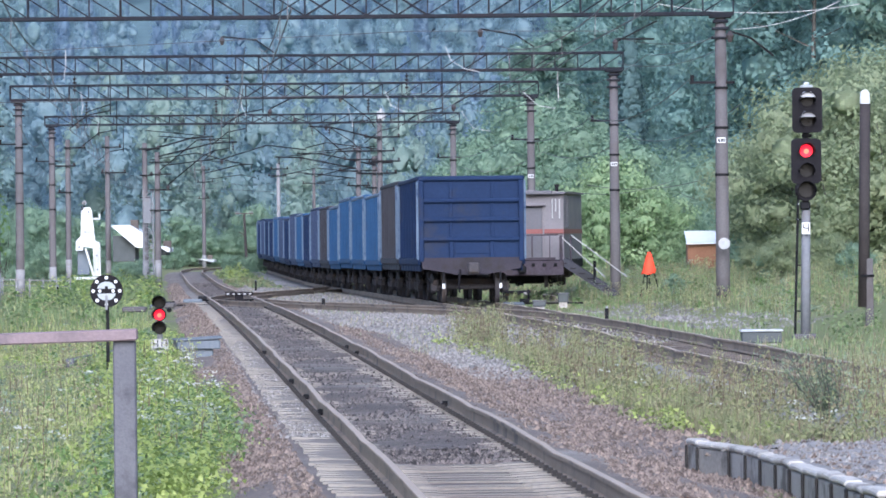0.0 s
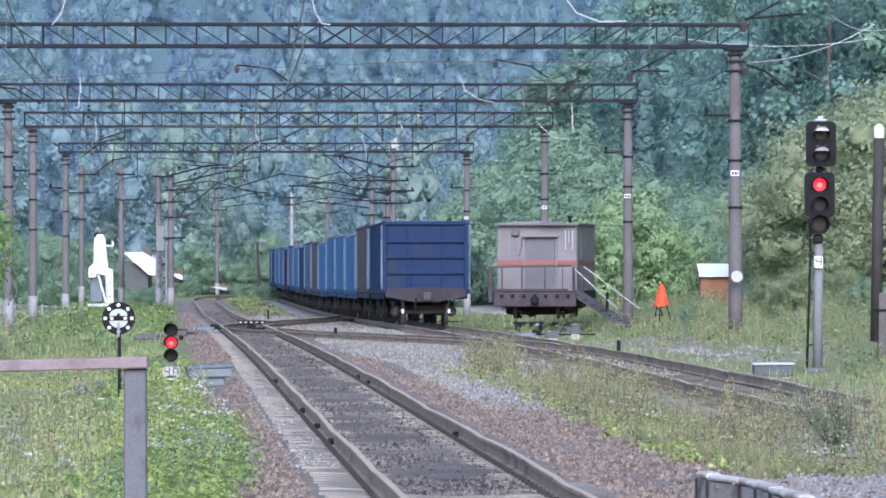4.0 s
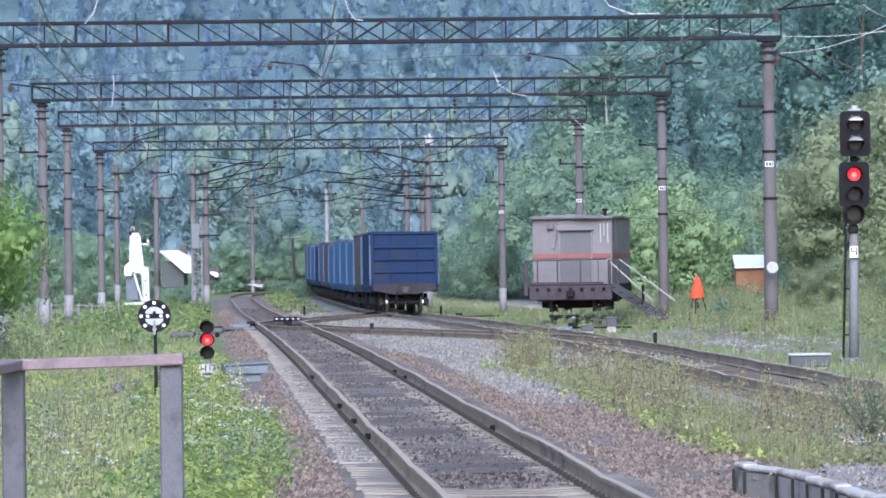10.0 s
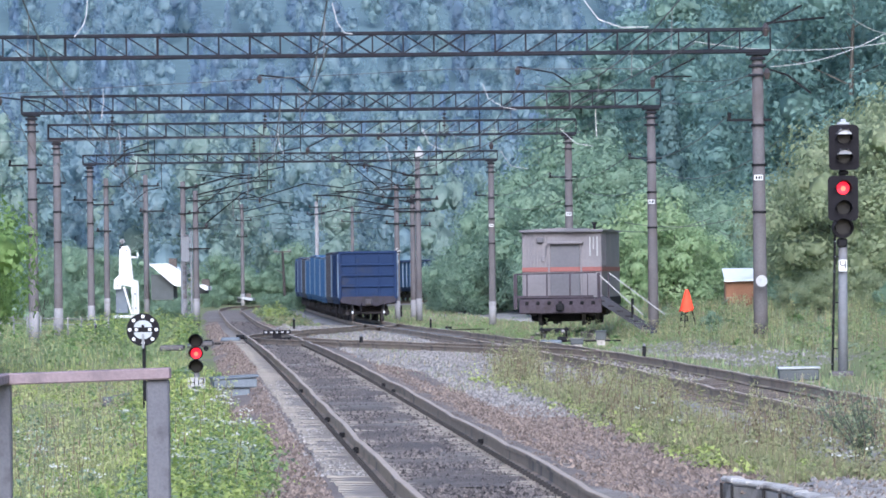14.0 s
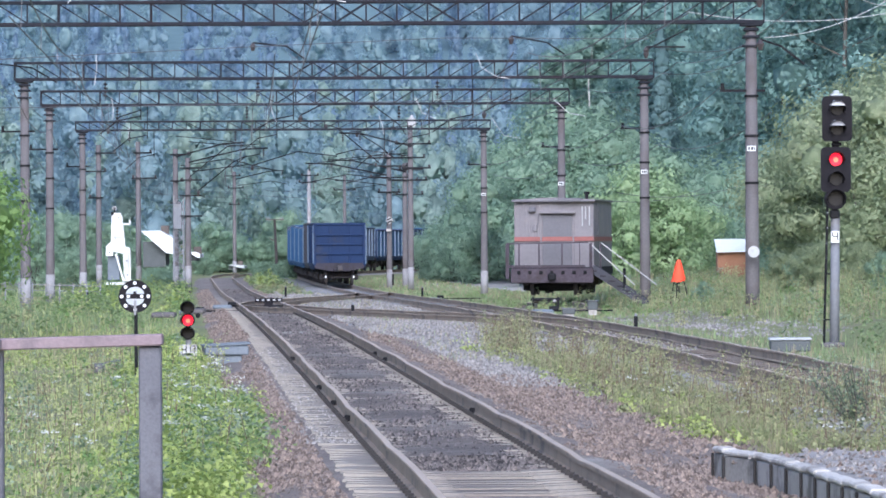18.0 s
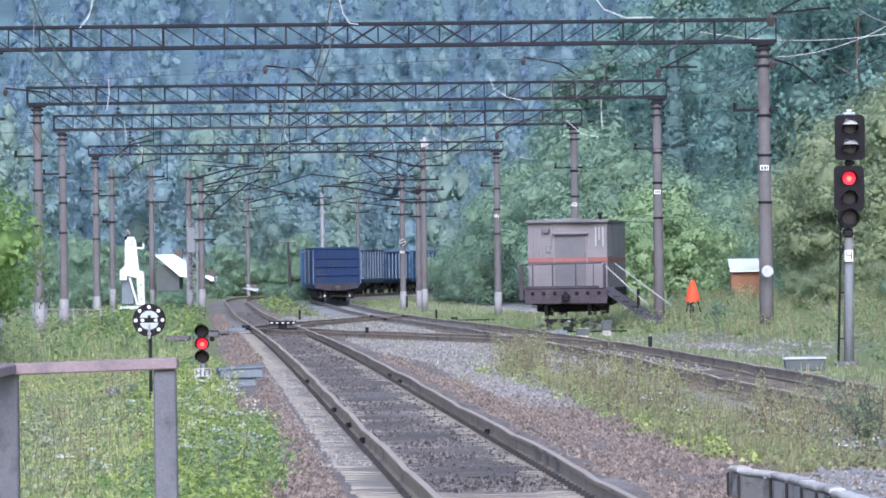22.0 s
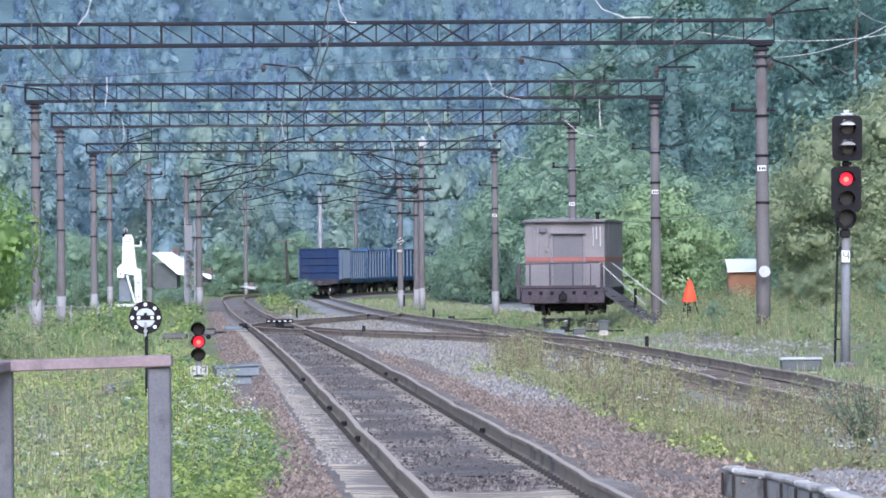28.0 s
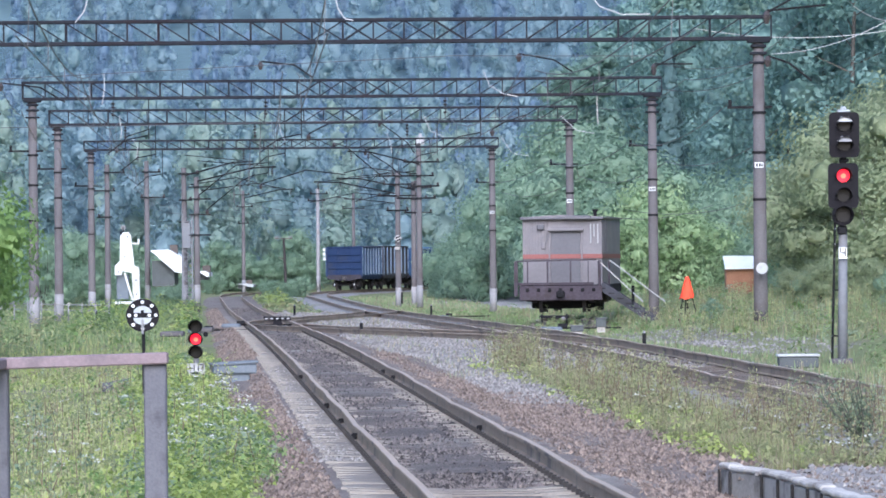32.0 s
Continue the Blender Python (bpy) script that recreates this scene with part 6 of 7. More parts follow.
_t, _p = line_pole(542, 342, 520, 482, "pale concrete mast with signal plates", arms=((0.5, 0.7, 0.9), (1.1, 0.9, 0.7)), mat_name="pole_foot")
for _i in range(3):
    for _e in (-0.18, 0.18):
        _q = spot(556, 451 + 8 * _i, 481)
        part("plate", Geo().box((_q.x + _e, 480.6, _q.z), (0.24, 0.03, 0.24)), M["white"], _t)
for _a, _top, _d, _len in ((722, 300, 318, -4.2), (712, 345, 352, -5.0), (605, 366, 530, 4.5), (328, 330, 320, 4.6), (306, 320, 322, 4.0), (410, 360, 500, 4.5)):
    _p = spot(_a, _top, _d)
    _h = thing("catenary_bracket", "dark steel bracket arm carrying the overhead wire", "catenary bracket", group="brackets along the line")
    cantilever(_h, _p, _d - 0.2, _len, _p.z)


def lattice_mast(a, top, foot, d):
    p, q = spot(a, top, d), spot(a, foot, d)
    t = thing("lattice_mast", "grey mast with a narrow lattice ladder and boxes", "mast")
    concrete_pole(t, q.x, d, q.z, p.z, 0.2, 0.15, True)
    x, z0, z1 = q.x - 0.55, q.z + 0.3, spot(a, 388, d).z
    for o in (-0.28, 0.28):
        part("leg", Geo().bar((x + o, d, z0), (x + o, d, z1), 0.09), M["mast_grey"], t)
    n = 12
    for i in range(n):
        za, zb = z0 + (z1 - z0) * i / n, z0 + (z1 - z0) * (i + 1) / n
        part("lacing", Geo().bar((x - 0.28, d, za if i % 2 else zb), (x + 0.28, d, zb if i % 2 else za), 0.05).bar((x - 0.28, d, za), (x + 0.28, d, za), 0.05), M["mast_grey"], t)
    part("tension_weight", Geo().box((x - 0.05, d - 0.1, z0 + (z1 - z0) * 0.75), (0.5, 0.25, 1.5), 0.03), M["mast_grey"], t)
    for dz in (0.6, 1.3, 2.2, 3.4):
        part("cross_arm", Geo().box((q.x + 0.2, d - 0.2, p.z - dz), (1.3, 0.08, 0.08)), M["dark_steel"], t)
    return t


lattice_mast(328, 322, 548, 320)


def wooden_pole(a, top, foot, d):
    p, q = spot(a, top, d), spot(a, foot, d)
    t = thing("telegraph_pole", "dark wooden telegraph pole with a cross arm", "pole")
    part("shaft", Geo().tube([(q.x + 0.25, d, q.z - 1), (p.x, d, p.z)], [0.15, 0.11], 8), M["tarred_pole"], t)
    part("cross_arm", Geo().box((p.x, d, p.z - 0.05), (1.7, 0.1, 0.1)), M["wood_sleeper"], t)
    for e in (-0.75, -0.55, 0.55, 0.75):
        part("insulator", Geo().tube([(p.x + e, d, p.z), (p.x + e, d, p.z + 0.18)], [0.07, 0.05], 6), M["grey_metal"], t)
    part("brace", Geo().bar((p.x - 0.5, d, p.z - 1.8), (p.x + 0.1, d, p.z - 2.1), 0.08), M["wood_sleeper"], t)
    return t


wooden_pole(480, 430, 508, 520)
_t = thing("utility_pole", "thin pale pole with wires behind the bushes", "pole")
_q = spot(1247, 520, 255)
part("shaft", Geo().tube([(_q.x, 255, _q.z - 0.5), (_q.x, 255, spot(1247, 388, 255).z)], 0.06, 8), M["grey_metal"], _t)
for _v in (394, 415):
    _w = spot(1247, _v, 255)
    part("cross_arm", Geo().box((_w.x, 254.9, _w.z), (1.1, 0.05, 0.05)), M["grey_metal"], _t)


def white_crane():
    """A white steel column on a platform: shoulder, leg and strut."""
    d = 300
    t = thing("loading_column", "white painted steel column on a small platform", "trackside equipment")
    k = d / 9700
    o = spot(204, 545, d)
    X = lambda a: o.x + (a - 204) * k
    Z = lambda b: o.z + (545 - b) * k
    def plate(name, pts, y0, y1, label=""):
        n = len(pts)
        g = Geo().add([(X(a), d + y0, Z(b)) for a, b in pts] + [(X(a), d + y1, Z(b)) for a, b in pts], [tuple(range(n)), tuple(range(n, 2 * n))[::-1]] + [(i, (i + 1) % n, (i + 1) % n + n, i + n) for i in range(n)])
        return part(name, g, M["white"], t, label)
    plate("column", [(193, 425), (212, 425), (213, 440), (217, 479), (195, 484), (192, 470)], -0.25, 0.25)
    plate("head", [(197, 420), (209, 420), (210, 425.5), (196, 425.5)], -0.2, 0.2)
    plate("shoulder", [(183, 479), (192, 471), (216.5, 479.5), (225, 482), (226, 492), (212, 492), (196, 489), (195, 496), (183, 496)], -0.32, 0.32)
    plate("leg", [(213, 492.5), (226, 492.5), (226.5, 541), (215, 541)], -0.25, 0.25)
    for a0, a1, b0, b1 in ((194.5, 210, 432, 433), (195, 214, 462, 463), (216, 217, 496, 538), (222, 222.8, 485, 538), (199, 200, 436, 470), (184, 224, 486, 486.8)):
        part("seam", Geo().box((X((a0 + a1) / 2), d - 0.335, Z((b0 + b1) / 2)), ((a1 - a0) * k, 0.03, (b1 - b0) * k)), M["box_grey"], t)
    for a, b in ((206, 428), (220, 505), (221, 530), (189, 490)):
        part("bolt_plate", Geo().box((X(a), d - 0.33, Z(b)), (2.4 * k, 0.03, 2.6 * k)), M["box_side"], t)
    part("strut", Geo().bar((X(200), d - 0.2, Z(492)), (X(214), d - 0.2, Z(541)), 0.1), M["white"], t)
    # slate-coloured block behind the opening, from the shoulder down to the platform
    part("cabinet", Geo().box((X(196), d + 0.3, Z(517)), (22 * k, 0.5, 44 * k), 0.03), M["box_side"], t)
    part("hook", Geo().box((X(219), d, Z(440)), (14 * k, 0.12, 3 * k)).box((X(225), d, Z(436)), (3 * k, 0.12, 8 * k)), M["white"], t)
    part("platform", Geo().box((X(203), d, Z(545)), (46 * k, 1.0, 5 * k), 0.02), M["white"], t)
    part("insulator", Geo().tube([(X(196), d, Z(418)), (X(196), d, Z(424))], 0.12, 8), M["black"], t)
    part("pulley", Geo().tube([(X(198), d - 0.05, Z(412)), (X(198), d + 0.05, Z(412))], 4.5 * k, 12), M["grey_metal"], t)
    part("pulley_fork", Geo().box((X(198), d, Z(415.5)), (2 * k, 0.2, 9 * k)), M["dark_steel"], t)
    for a in (186, 220):
        part("support", Geo().box((X(a), d, Z(556)), (0.15, 0.8, 20 * k)), M["dark_steel"], t)
    return t


white_crane()


def far_house(a, b, d, w, h, label, roof="roof_white"):
    q = spot(a, b, d)
    t = thing("far_house", label, "house")
    x, z = q.x, q.z
    part("wall", Geo().box((x - w * 0.1, d + 2.5, z), (w * 0.8, 4.6, h * 1.1)), M["box_dark"], t)
    part("roof", Geo().add([(x - w * 0.55, d - 0.4, z + h), (x + w * 0.12, d - 0.4, z + h * 1.02), (x + w * 0.62, d - 0.4, z + h * 0.65), (x + w * 0.62, d - 0.4, z + h * 0.02), (x + w * 0.35, d - 0.4, z + h * 0.05),
                            (x - w * 0.55, d + 5, z + h), (x + w * 0.12, d + 5, z + h * 1.02), (x + w * 0.62, d + 5, z + h * 0.65), (x + w * 0.62, d + 5, z + h * 0.02), (x + w * 0.35, d + 5, z + h * 0.05)],
                           [(0, 1, 2, 3, 4), (9, 8, 7, 6, 5), (0, 5, 6, 1), (1, 6, 7, 2), (2, 7, 8, 3), (3, 8, 9, 4), (4, 9, 5, 0)]), M[roof], t, "pale sheet roof")
    part("chimney", Geo().box((x + w * 0.25, d + 1.5, z + h * 1.0), (0.5, 0.5, 0.7), 0.03), M["wood_sleeper"], t)
    return t


far_house(272, 493, 342, 1.75, 1.45, "far house with a pale grey sheet roof")
far_house(338, 499, 345, 0.6, 0.36, "far shed with a pale roof among bushes")
far_house(412, 517, 500, 1.3, 0.3, "low pale shed far beside the line", "box_grey")
# dark roofed shed at the edge of the wood
_q = spot(1590, 500, 190)
_t = thing("shed", "low shed with a dark sheet roof", "shed", at=pose(_q.x + 0.6, 190, _q.z - 0.5))
part("wall", Geo().box((0, 2, 0.2), (3.0, 4, 1.2)), M["box_side"], _t)
part("roof", Geo().add([(-1.9, -0.2, 0.55), (0.6, -0.2, 1.25), (2.4, -0.2, 0.9), (-1.9, 4.2, 0.55), (0.6, 4.2, 1.25), (2.4, 4.2, 0.9), (-1.9, -0.2, 0.47), (0.6, -0.2, 1.1), (2.4, -0.2, 0.8), (-1.9, 4.2, 0.47), (0.6, 4.2, 1.1), (2.4, 4.2, 0.8)],
                       [(0, 1, 4, 3), (1, 2, 5, 4), (6, 9, 10, 7), (7, 10, 11, 8), (0, 6, 7, 1), (1, 7, 8, 2), (3, 4, 10, 9), (4, 5, 11, 10), (0, 3, 9, 6), (2, 8, 11, 5)]), M["box_grey"], _t)
# round sign on the near portal's pole
_q = spot(1330, 484, 150.4)
_t = thing("round_sign", "faded round white sign on a pole", "sign")
part("face", Geo().tube([(_q.x, 150.9, _q.z), (_q.x, 150.93, _q.z)], 0.16, 16), M["whitewash"], _t)
part("sign_ring", Geo().tube([(_q.x, 150.885, _q.z), (_q.x, 150.895, _q.z)], 0.08, 12), M["box_grey"], _t)


def wire(name, pts, r, material, label, cat="wire"):
    return tagged(part(name, Geo().tube(pts, r, 5), material, None, label), label, cat, group="overhead wires")


def overhead(off):
    """Carrying wire, contact wire and droppers of one track, span by span."""
    ys = [98, 151, 201, 237, 290, 336, 385, 440, 495]
    for y0, y1 in zip(ys, ys[1:]):
        a, b = line_at(SA(y0), off).translation, line_at(SA(y1), off).translation
        za, zb = 7.15 + rail_z(y0) * 0.2, 7.15 + rail_z(y1) * 0.4
        top = sag((a.x - 0.2, a.y, za), (b.x + 0.2, b.y, zb), 0.75)
        low = sag((a.x - 0.25, a.y, 6.0 + a.z * 0.3), (b.x + 0.25, b.y, 6.0 + b.z * 0.3), 0.04)
        wire("carrying_wire", top, 0.015, M["wire"], "thin dark carrying wire of the overhead line")
        wire("contact_wire", low, 0.014, M["wire"], "thin dark contact wire over the track")
        h = thing("dropper_wires", "thin droppers between the overhead wires", "wire", group="overhead wires")
        for i in (1, 3, 5, 7, 9):
            part("dropper", Geo().tube([top[i], low[i]], 0.009, 4), M["wire"], h)
        if 200 < y0 < 300:
            h = thing("wire_support", "insulator string under the lattice beam", "insulator", group="supports under the beams")
            insulator_string(h, (a.x, a.y, 7.85), 4)
            part("steady_arm", Geo().tube([(a.x + 1.3, a.y, 6.55), (a.x + 0.5, a.y, 6.4), (a.x - 0.2, a.y, 6.0 + a.z * 0.3)], 0.025, 6), M["dark_steel"], h)
            part("drop_bar", Geo().tube([(a.x + 1.3, a.y, 7.9), (a.x + 1.3, a.y, 6.4)], 0.02, 6), M["dark_steel"], h)


overhead(0.0)
overhead(-6.6)
overhead(-12.2)
# feeder lines along the pole tops
for _x0, _z in ((-0.9, 6.1), (0.5, 5.4), (1.2, 8.4)):
    for (_ya, *_r), (_yb, *_s) in zip(PORTALS, PORTALS[1:]):
        wire("feeder_wire", sag((_r[1] + _x0, _ya, _z), (_s[1] + _x0, _yb, _z), 0.5), 0.013, M["wire"], "thin dark feeder wire between the poles")
        wire("feeder_wire", sag((_r[0] - _x0, _ya, _z), (_s[0] - _x0, _yb, _z), 0.5), 0.013, M["wire"], "thin dark feeder wire between the poles")
for _a, _b, _d in (((1210, 60), (1568, 60), 175), ((1345, 105), (1568, 35), 160), ((1140, 120), (1345, 110), 200), ((1140, 165), (1320, 140), 200), ((1085, 380), (1320, 362), 215), ((1035, 388), (1240, 372), 230), ((1247, 392), (1330, 388), 240), ((1247, 412), (1330, 405), 240), ((1490, 20), (1600, 40), 150)):
    wire("feeder_wire", sag(spot(*_a, _d), spot(*_b, _d + 6), 0.25 * _d / 150), 0.012, M["pale_wire"] if _d < 180 else M["wire"], "slack wire between two poles")
wire("span_wire", [spot(*q, 176) for q in ((-60, 152), (180, 139), (420, 126), (780, 108), (1140, 108))], 0.012, M["wire"], "thin dark wire crossing under the beams")
wire("span_wire", [spot(*q, 230) for q in ((-60, 236), (200, 232), (560, 224), (980, 214))], 0.014, M["wire"], "thin dark wire crossing under the beams")
# pale jumper cables and dark curved arms above the beams
for _d, *_c in ((150, (112, 50), (128, 30), (134, 10), (136, -20)), (150, (605, 45), (590, 43), (578, 25), (569, -10)), (200, (160, 195), (164, 165), (163, 140)), (200, (835, 135), (845, 160), (870, 175), (895, 180)), (236, (728, 213), (740, 240), (765, 252)), (236, (472, 220), (476, 245), (483, 258)),
                (236, (190, 215), (194, 240), (192, 255)), (288, (864, 250), (885, 280), (915, 285)), (150, (1010, -20), (1040, 20), (1080, 35), (1130, 34)), (288, (214, 255), (222, 270), (220, 290)), (288, (663, 245), (670, 262), (672, 280)), (236, (972, 215), (1000, 240), (1030, 245))):
    wire("jumper_cable", [spot(*q, _d) for q in _c], 0.014, M["pale_wire"], "pale slack jumper cable at a lattice beam")
for _d, *_c in ((199, (-20, 156), (50, 164), (94, 190)), (199, (440, 118), (500, 124), (532, 146)), (199, (897, 104), (960, 115), (992, 136)), (235, (525, 246), (560, 228), (592, 224)), (288, (185, 270), (205, 250), (242, 238)), (235, (850, 238), (870, 226), (910, 212)),
                (149, (1338, 108), (1375, 120), (1416, 152)), (199, (1136, 128), (1205, 92), (1210, 90)), (199, (1136, 122), (1205, 122)), (150, (1336, 32), (1400, -4)), (150, (1336, 28), (1440, 18)), (316, (330, 355), (395, 302), (452, 297)), (316, (345, 380), (408, 328), (430, 318)), (320, (625, 275), (665, 300), (690, 320)), (322, (570, 262), (590, 268), (665, 330)),
                (330, (650, 225), (700, 262), (712, 280)), (330, (440, 335), (520, 310), (590, 318))):
    _h = thing("bracket_arm", "dark bent steel arm of the overhead line", "catenary bracket", group="arms of the overhead line")
    part("arm", Geo().tube([spot(*q, _d) for q in _c], 0.033 * max(1, _d / 300), 6), M["dark_steel"], _h)
    _w = spot(*_c[0], _d)
    part("insulator", Geo().tube([_w, _w - Vector((0, 0, 0.12)), _w - Vector((0, 0, 0.3))], [0.04, 0.11, 0.05], 8), M["insulator"], _h)


# ---- small trackside things ----
def point_machine(x, y, z, turn, label="low grey-blue point machine with rods beside the rails"):
    t = thing("point_machine", label, "point machine", at=pose(x, y, z, 0, 0, turn), group="point machines")
    part("case", Geo().box((0, 0, 0.09), (0.7, 0.4, 0.16), 0.05), M["box_side"], t)
    part("motor", Geo().tube([(0.2, 0, 0.18), (0.5, 0, 0.18)], 0.09, 10), M["dark_steel"], t)
    part("rod", Geo().tube([(0.4, 0.1, 0.12), (2.2, 0.1, 0.12)], 0.03, 6), M["dark_steel"], t)
    part("base", Geo().box((0, 0, 0.0), (1.1, 0.5, 0.06), 0.01), M["wood_sleeper"], t)
    return t


for _a, _b, _d, _z in ((330, 580, 186, -0.55), (388, 578, 196, -0.5), (955, 578, 172, -0.42), (760, 552, 250, -0.85)):
    _q = spot(_a, _b, _d)
    point_machine(_q.x, _d, _z, 0)
_t = thing("striped_bar", "low bar with white stripes beside the points", "marker")
_q = spot(470, 573, 190)
part("bar", Geo().box((_q.x, 190, _q.z), (0.95, 0.06, 0.14), 0.01), M["black"], _t)
for _i in range(5):
    part("stripe", Geo().box((_q.x - 0.38 + 0.19 * _i, 189.96, _q.z), (0.09, 0.02, 0.05)), M["whitewash"], _t)
part("foot", Geo().box((_q.x, 190, _q.z - 0.15), (0.3, 0.06, 0.3)), M["black"], _t)
for _a, _b, _d in ((619, 588, 165), (690, 530, 300), (742, 555, 260), (1120, 607, 140), (150, 565, 235), (500, 555, 255)):
    _q = spot(_a, _b, _d)
    _t = thing("track_marker", "short dark marker post with a white cap", "marker", group="marker posts")
    part("post", Geo().tube([(_q.x, _d, _q.z - 0.5), (_q.x, _d, _q.z + 0.12)], 0.05, 8), M["dark_steel"], _t)
    part("cap", Geo().tube([(_q.x, _d, _q.z + 0.12), (_q.x, _d, _q.z + 0.19)], [0.045, 0.02], 8), M["grey_metal"], _t)
for _a, _b, _d, _w in ((285, 597, 150, 0.4), (338, 590, 160, 0.4)):
    _q = spot(_a, _b, _d)
    tagged(part("crossing_slab", Geo().box((_q.x, _d, _q.z - 0.05), (_w * 1.6, 1.2, 0.14), 0.03), M["pole"], None, "worn pale slab of a foot crossing"), "worn pale slab of a foot crossing", "slab", group="foot crossing slabs")
# low mesh fence on the left
_t = thing("low_fence", "low grey wire fence in the grass", "fence")
for _i in range(9):
    _q = spot(-20 + 24 * _i, 552 + 0.5 * _i, 235)
    part("post", Geo().tube([(_q.x, 235, _q.z - 0.6), (_q.x, 235, _q.z + 0.25)], 0.035, 6), M["grey_metal"], _t)
part("rail_wire", Geo().tube([spot(-20, 546, 235), spot(172, 550, 235)], 0.022, 6).tube([spot(-20, 556, 235), spot(172, 560, 235)], 0.015, 6), M["grey_metal"], _t)
# a cart wheelset standing before the service wagon
_q = spot(960, 575, 186)
_t = thing("hand_trolley", "small dark rail trolley before the service wagon", "trolley")
part("frame", Geo().box((_q.x, 186, _q.z + 0.1), (1.0, 0.9, 0.09), 0.02), M["black"], _t)
for _e in (-0.42, 0.42):
    part("wheel", Geo().tube([(_q.x + _e - 0.03, 185.6, _q.z), (_q.x + _e + 0.03, 185.6, _q.z)], 0.2, 14), M["black"], _t)
part("lamp", Geo().box((_q.x + 0.3, 185.5, _q.z + 0.05), (0.12, 0.05, 0.10), 0.02), M["grey_metal"], _t)


_a, _b = spot(168, 698, 100), spot(272, 684, 104)
_a.z, _b.z = land(_a.x, _a.y) + 0.09, land(_b.x, _b.y) + 0.09
tagged(part("old_beam", Geo().bar(_a, _b, 0.16, 0.16, 0.02), M["grey_wood"], None), "weathered grey wooden beam lying in the meadow", "beam")


# ---- grass, weeds, stones ----
def blades(name, label, places, heights, widths, mats, lean=0.35):
    """Grass: a bent tapering blade at each place, all in one mesh."""
    p = np.asarray(places)
    n = len(p)
    a = RNG.uniform(0, math.tau, n)
    h, w = np.asarray(heights), np.asarray(widths)
    side = np.stack([np.cos(a), np.sin(a), 0 * a], 1) * w[:, None] / 2
    fwd = np.stack([-np.sin(a), np.cos(a), 0 * a], 1) * (h * RNG.normal(0, lean, n))[:, None]
    up = np.stack([0 * a, 0 * a, h], 1)
    mid, top = p + up * 0.55 + fwd * 0.35, p + up * 0.97 + fwd
    v = np.stack([p - side, p + side, mid + side * 0.8, mid - side * 0.8, top + side * 0.25, top - side * 0.25], 1).reshape(-1, 3)
    i = np.arange(n)[:, None] * 6
    q = np.concatenate([i + np.array([[0, 1, 2, 3]]), i + np.array([[3, 2, 4, 5]])], 1).reshape(-1, 4)
    me = np_mesh(name, v, q)
    for m in mats:
        me.materials.append(m)
    if len(mats) > 1:
        me.polygons.foreach_set("material_index", np.repeat(RNG.choice(len(mats), n, p=[0.7, 0.3] if len(mats) == 2 else None), 2))
    return tagged(new(name, me), label, "grass", kind="stuff")


def scatter(n, y0, y1, u0, u1, clump=0.0, power=1.6):
    """Places on the ground, u metres right of the train's track, more of them near the viewer."""
    out = []
    while len(out) < n:
        y = y0 + (y1 - y0) * random.random() ** power
        u = random.uniform(u0, u1)
        x = lx(y) + u
        if u > 3 and (126 < y < 164 and u < 5.6 + 0.8 * noise.noise((y * 0.2, 0, 0)) or 119 < y < 127 and u > 4.6):
            continue
        if 178 < y < 203 and 2.6 < u < 9.5 and random.random() < 0.9:
            continue
        if clump > 1.05 and noise.noise((x * 0.5, y * 0.11, 14)) < random.uniform(-0.22, 0.12):
            continue
        if clump and noise.noise((x * 0.8, y * 0.35, 4)) < (random.uniform(-0.2, 0.4) if clump > 0.85 else clump * random.uniform(-1, 1) - 0.1):
            continue
        out.append((x, y, land(x, y) - 0.02))
    return out


def field(name, label, n, y0, y1, u0, u1, h0, h1, w, mats, clump=0.6, lean=0.35, power=1.6):
    pl = scatter(n, y0, y1, u0, u1, clump, power)
    hs = RNG.uniform(h0, h1, n) * (1 + 0.35 * np.array([noise.noise((x * 0.5, y * 0.2, 8)) for x, y, _ in pl]))
    blades(name, label, pl, hs, RNG.uniform(0.6, 1.3, n) * w * (1 + np.array([p[1] for p in pl]) / 160), mats, lean)


field("meadow_grass", "yellow-green uncut meadow grass", 30000, 40, 150, -19, -9.2, 0.05, 0.17, 0.011, [M["grass"], M["weed"]], 0.6, 0.8)
field("meadow_stalks", "dry seed stalks standing in the meadow", 1500, 44, 150, -19, -10.2, 0.25, 0.55, 0.006, [M["dry_grass"], M["grass"]], 0.8, 0.2)
field("meadow_grass", "rough grass beyond the meadow", 20000, 130, 330, -34, -9.6, 0.12, 0.4, 0.02, [M["bank"], M["grass"]], power=1.0)
for _y0, _y1, _u0, _u1, _n in ((56, 78, -3.4, -1.9, 0.45), (78, 116, -3.2, -2.4, 0.3), (50, 74, -3.3, 2.6, 0.5)):
    field("verge_grass", "olive and green grass between the two tracks", int(11000 * _n), _y0, _y1, _u0, _u1, 0.06, 0.30, 0.009, [M["verge_grass"], M["dry_grass"]], 1.1, 0.6)
field("track_weeds", "weeds grown through the overgrown rails", 2200, 58, 88, -1.5, 2.4, 0.12, 0.5, 0.008, [M["dry_grass"], M["grass"]], 1.0, 0.28)
field("bank_grass", "mixed grass on the bank beside the track", 30000, 62, 260, 2.0, 17, 0.06, 0.24, 0.014, [M["bank"], M["dry_grass"]], 0.5, 0.5, power=1.2)
field("bank_weeds", "tall pale weeds on the bank", 3500, 120, 250, 4.5, 16, 0.25, 0.65, 0.010, [M["dry_grass"], M["grass"]], 1.0, 0.25, 1.0)
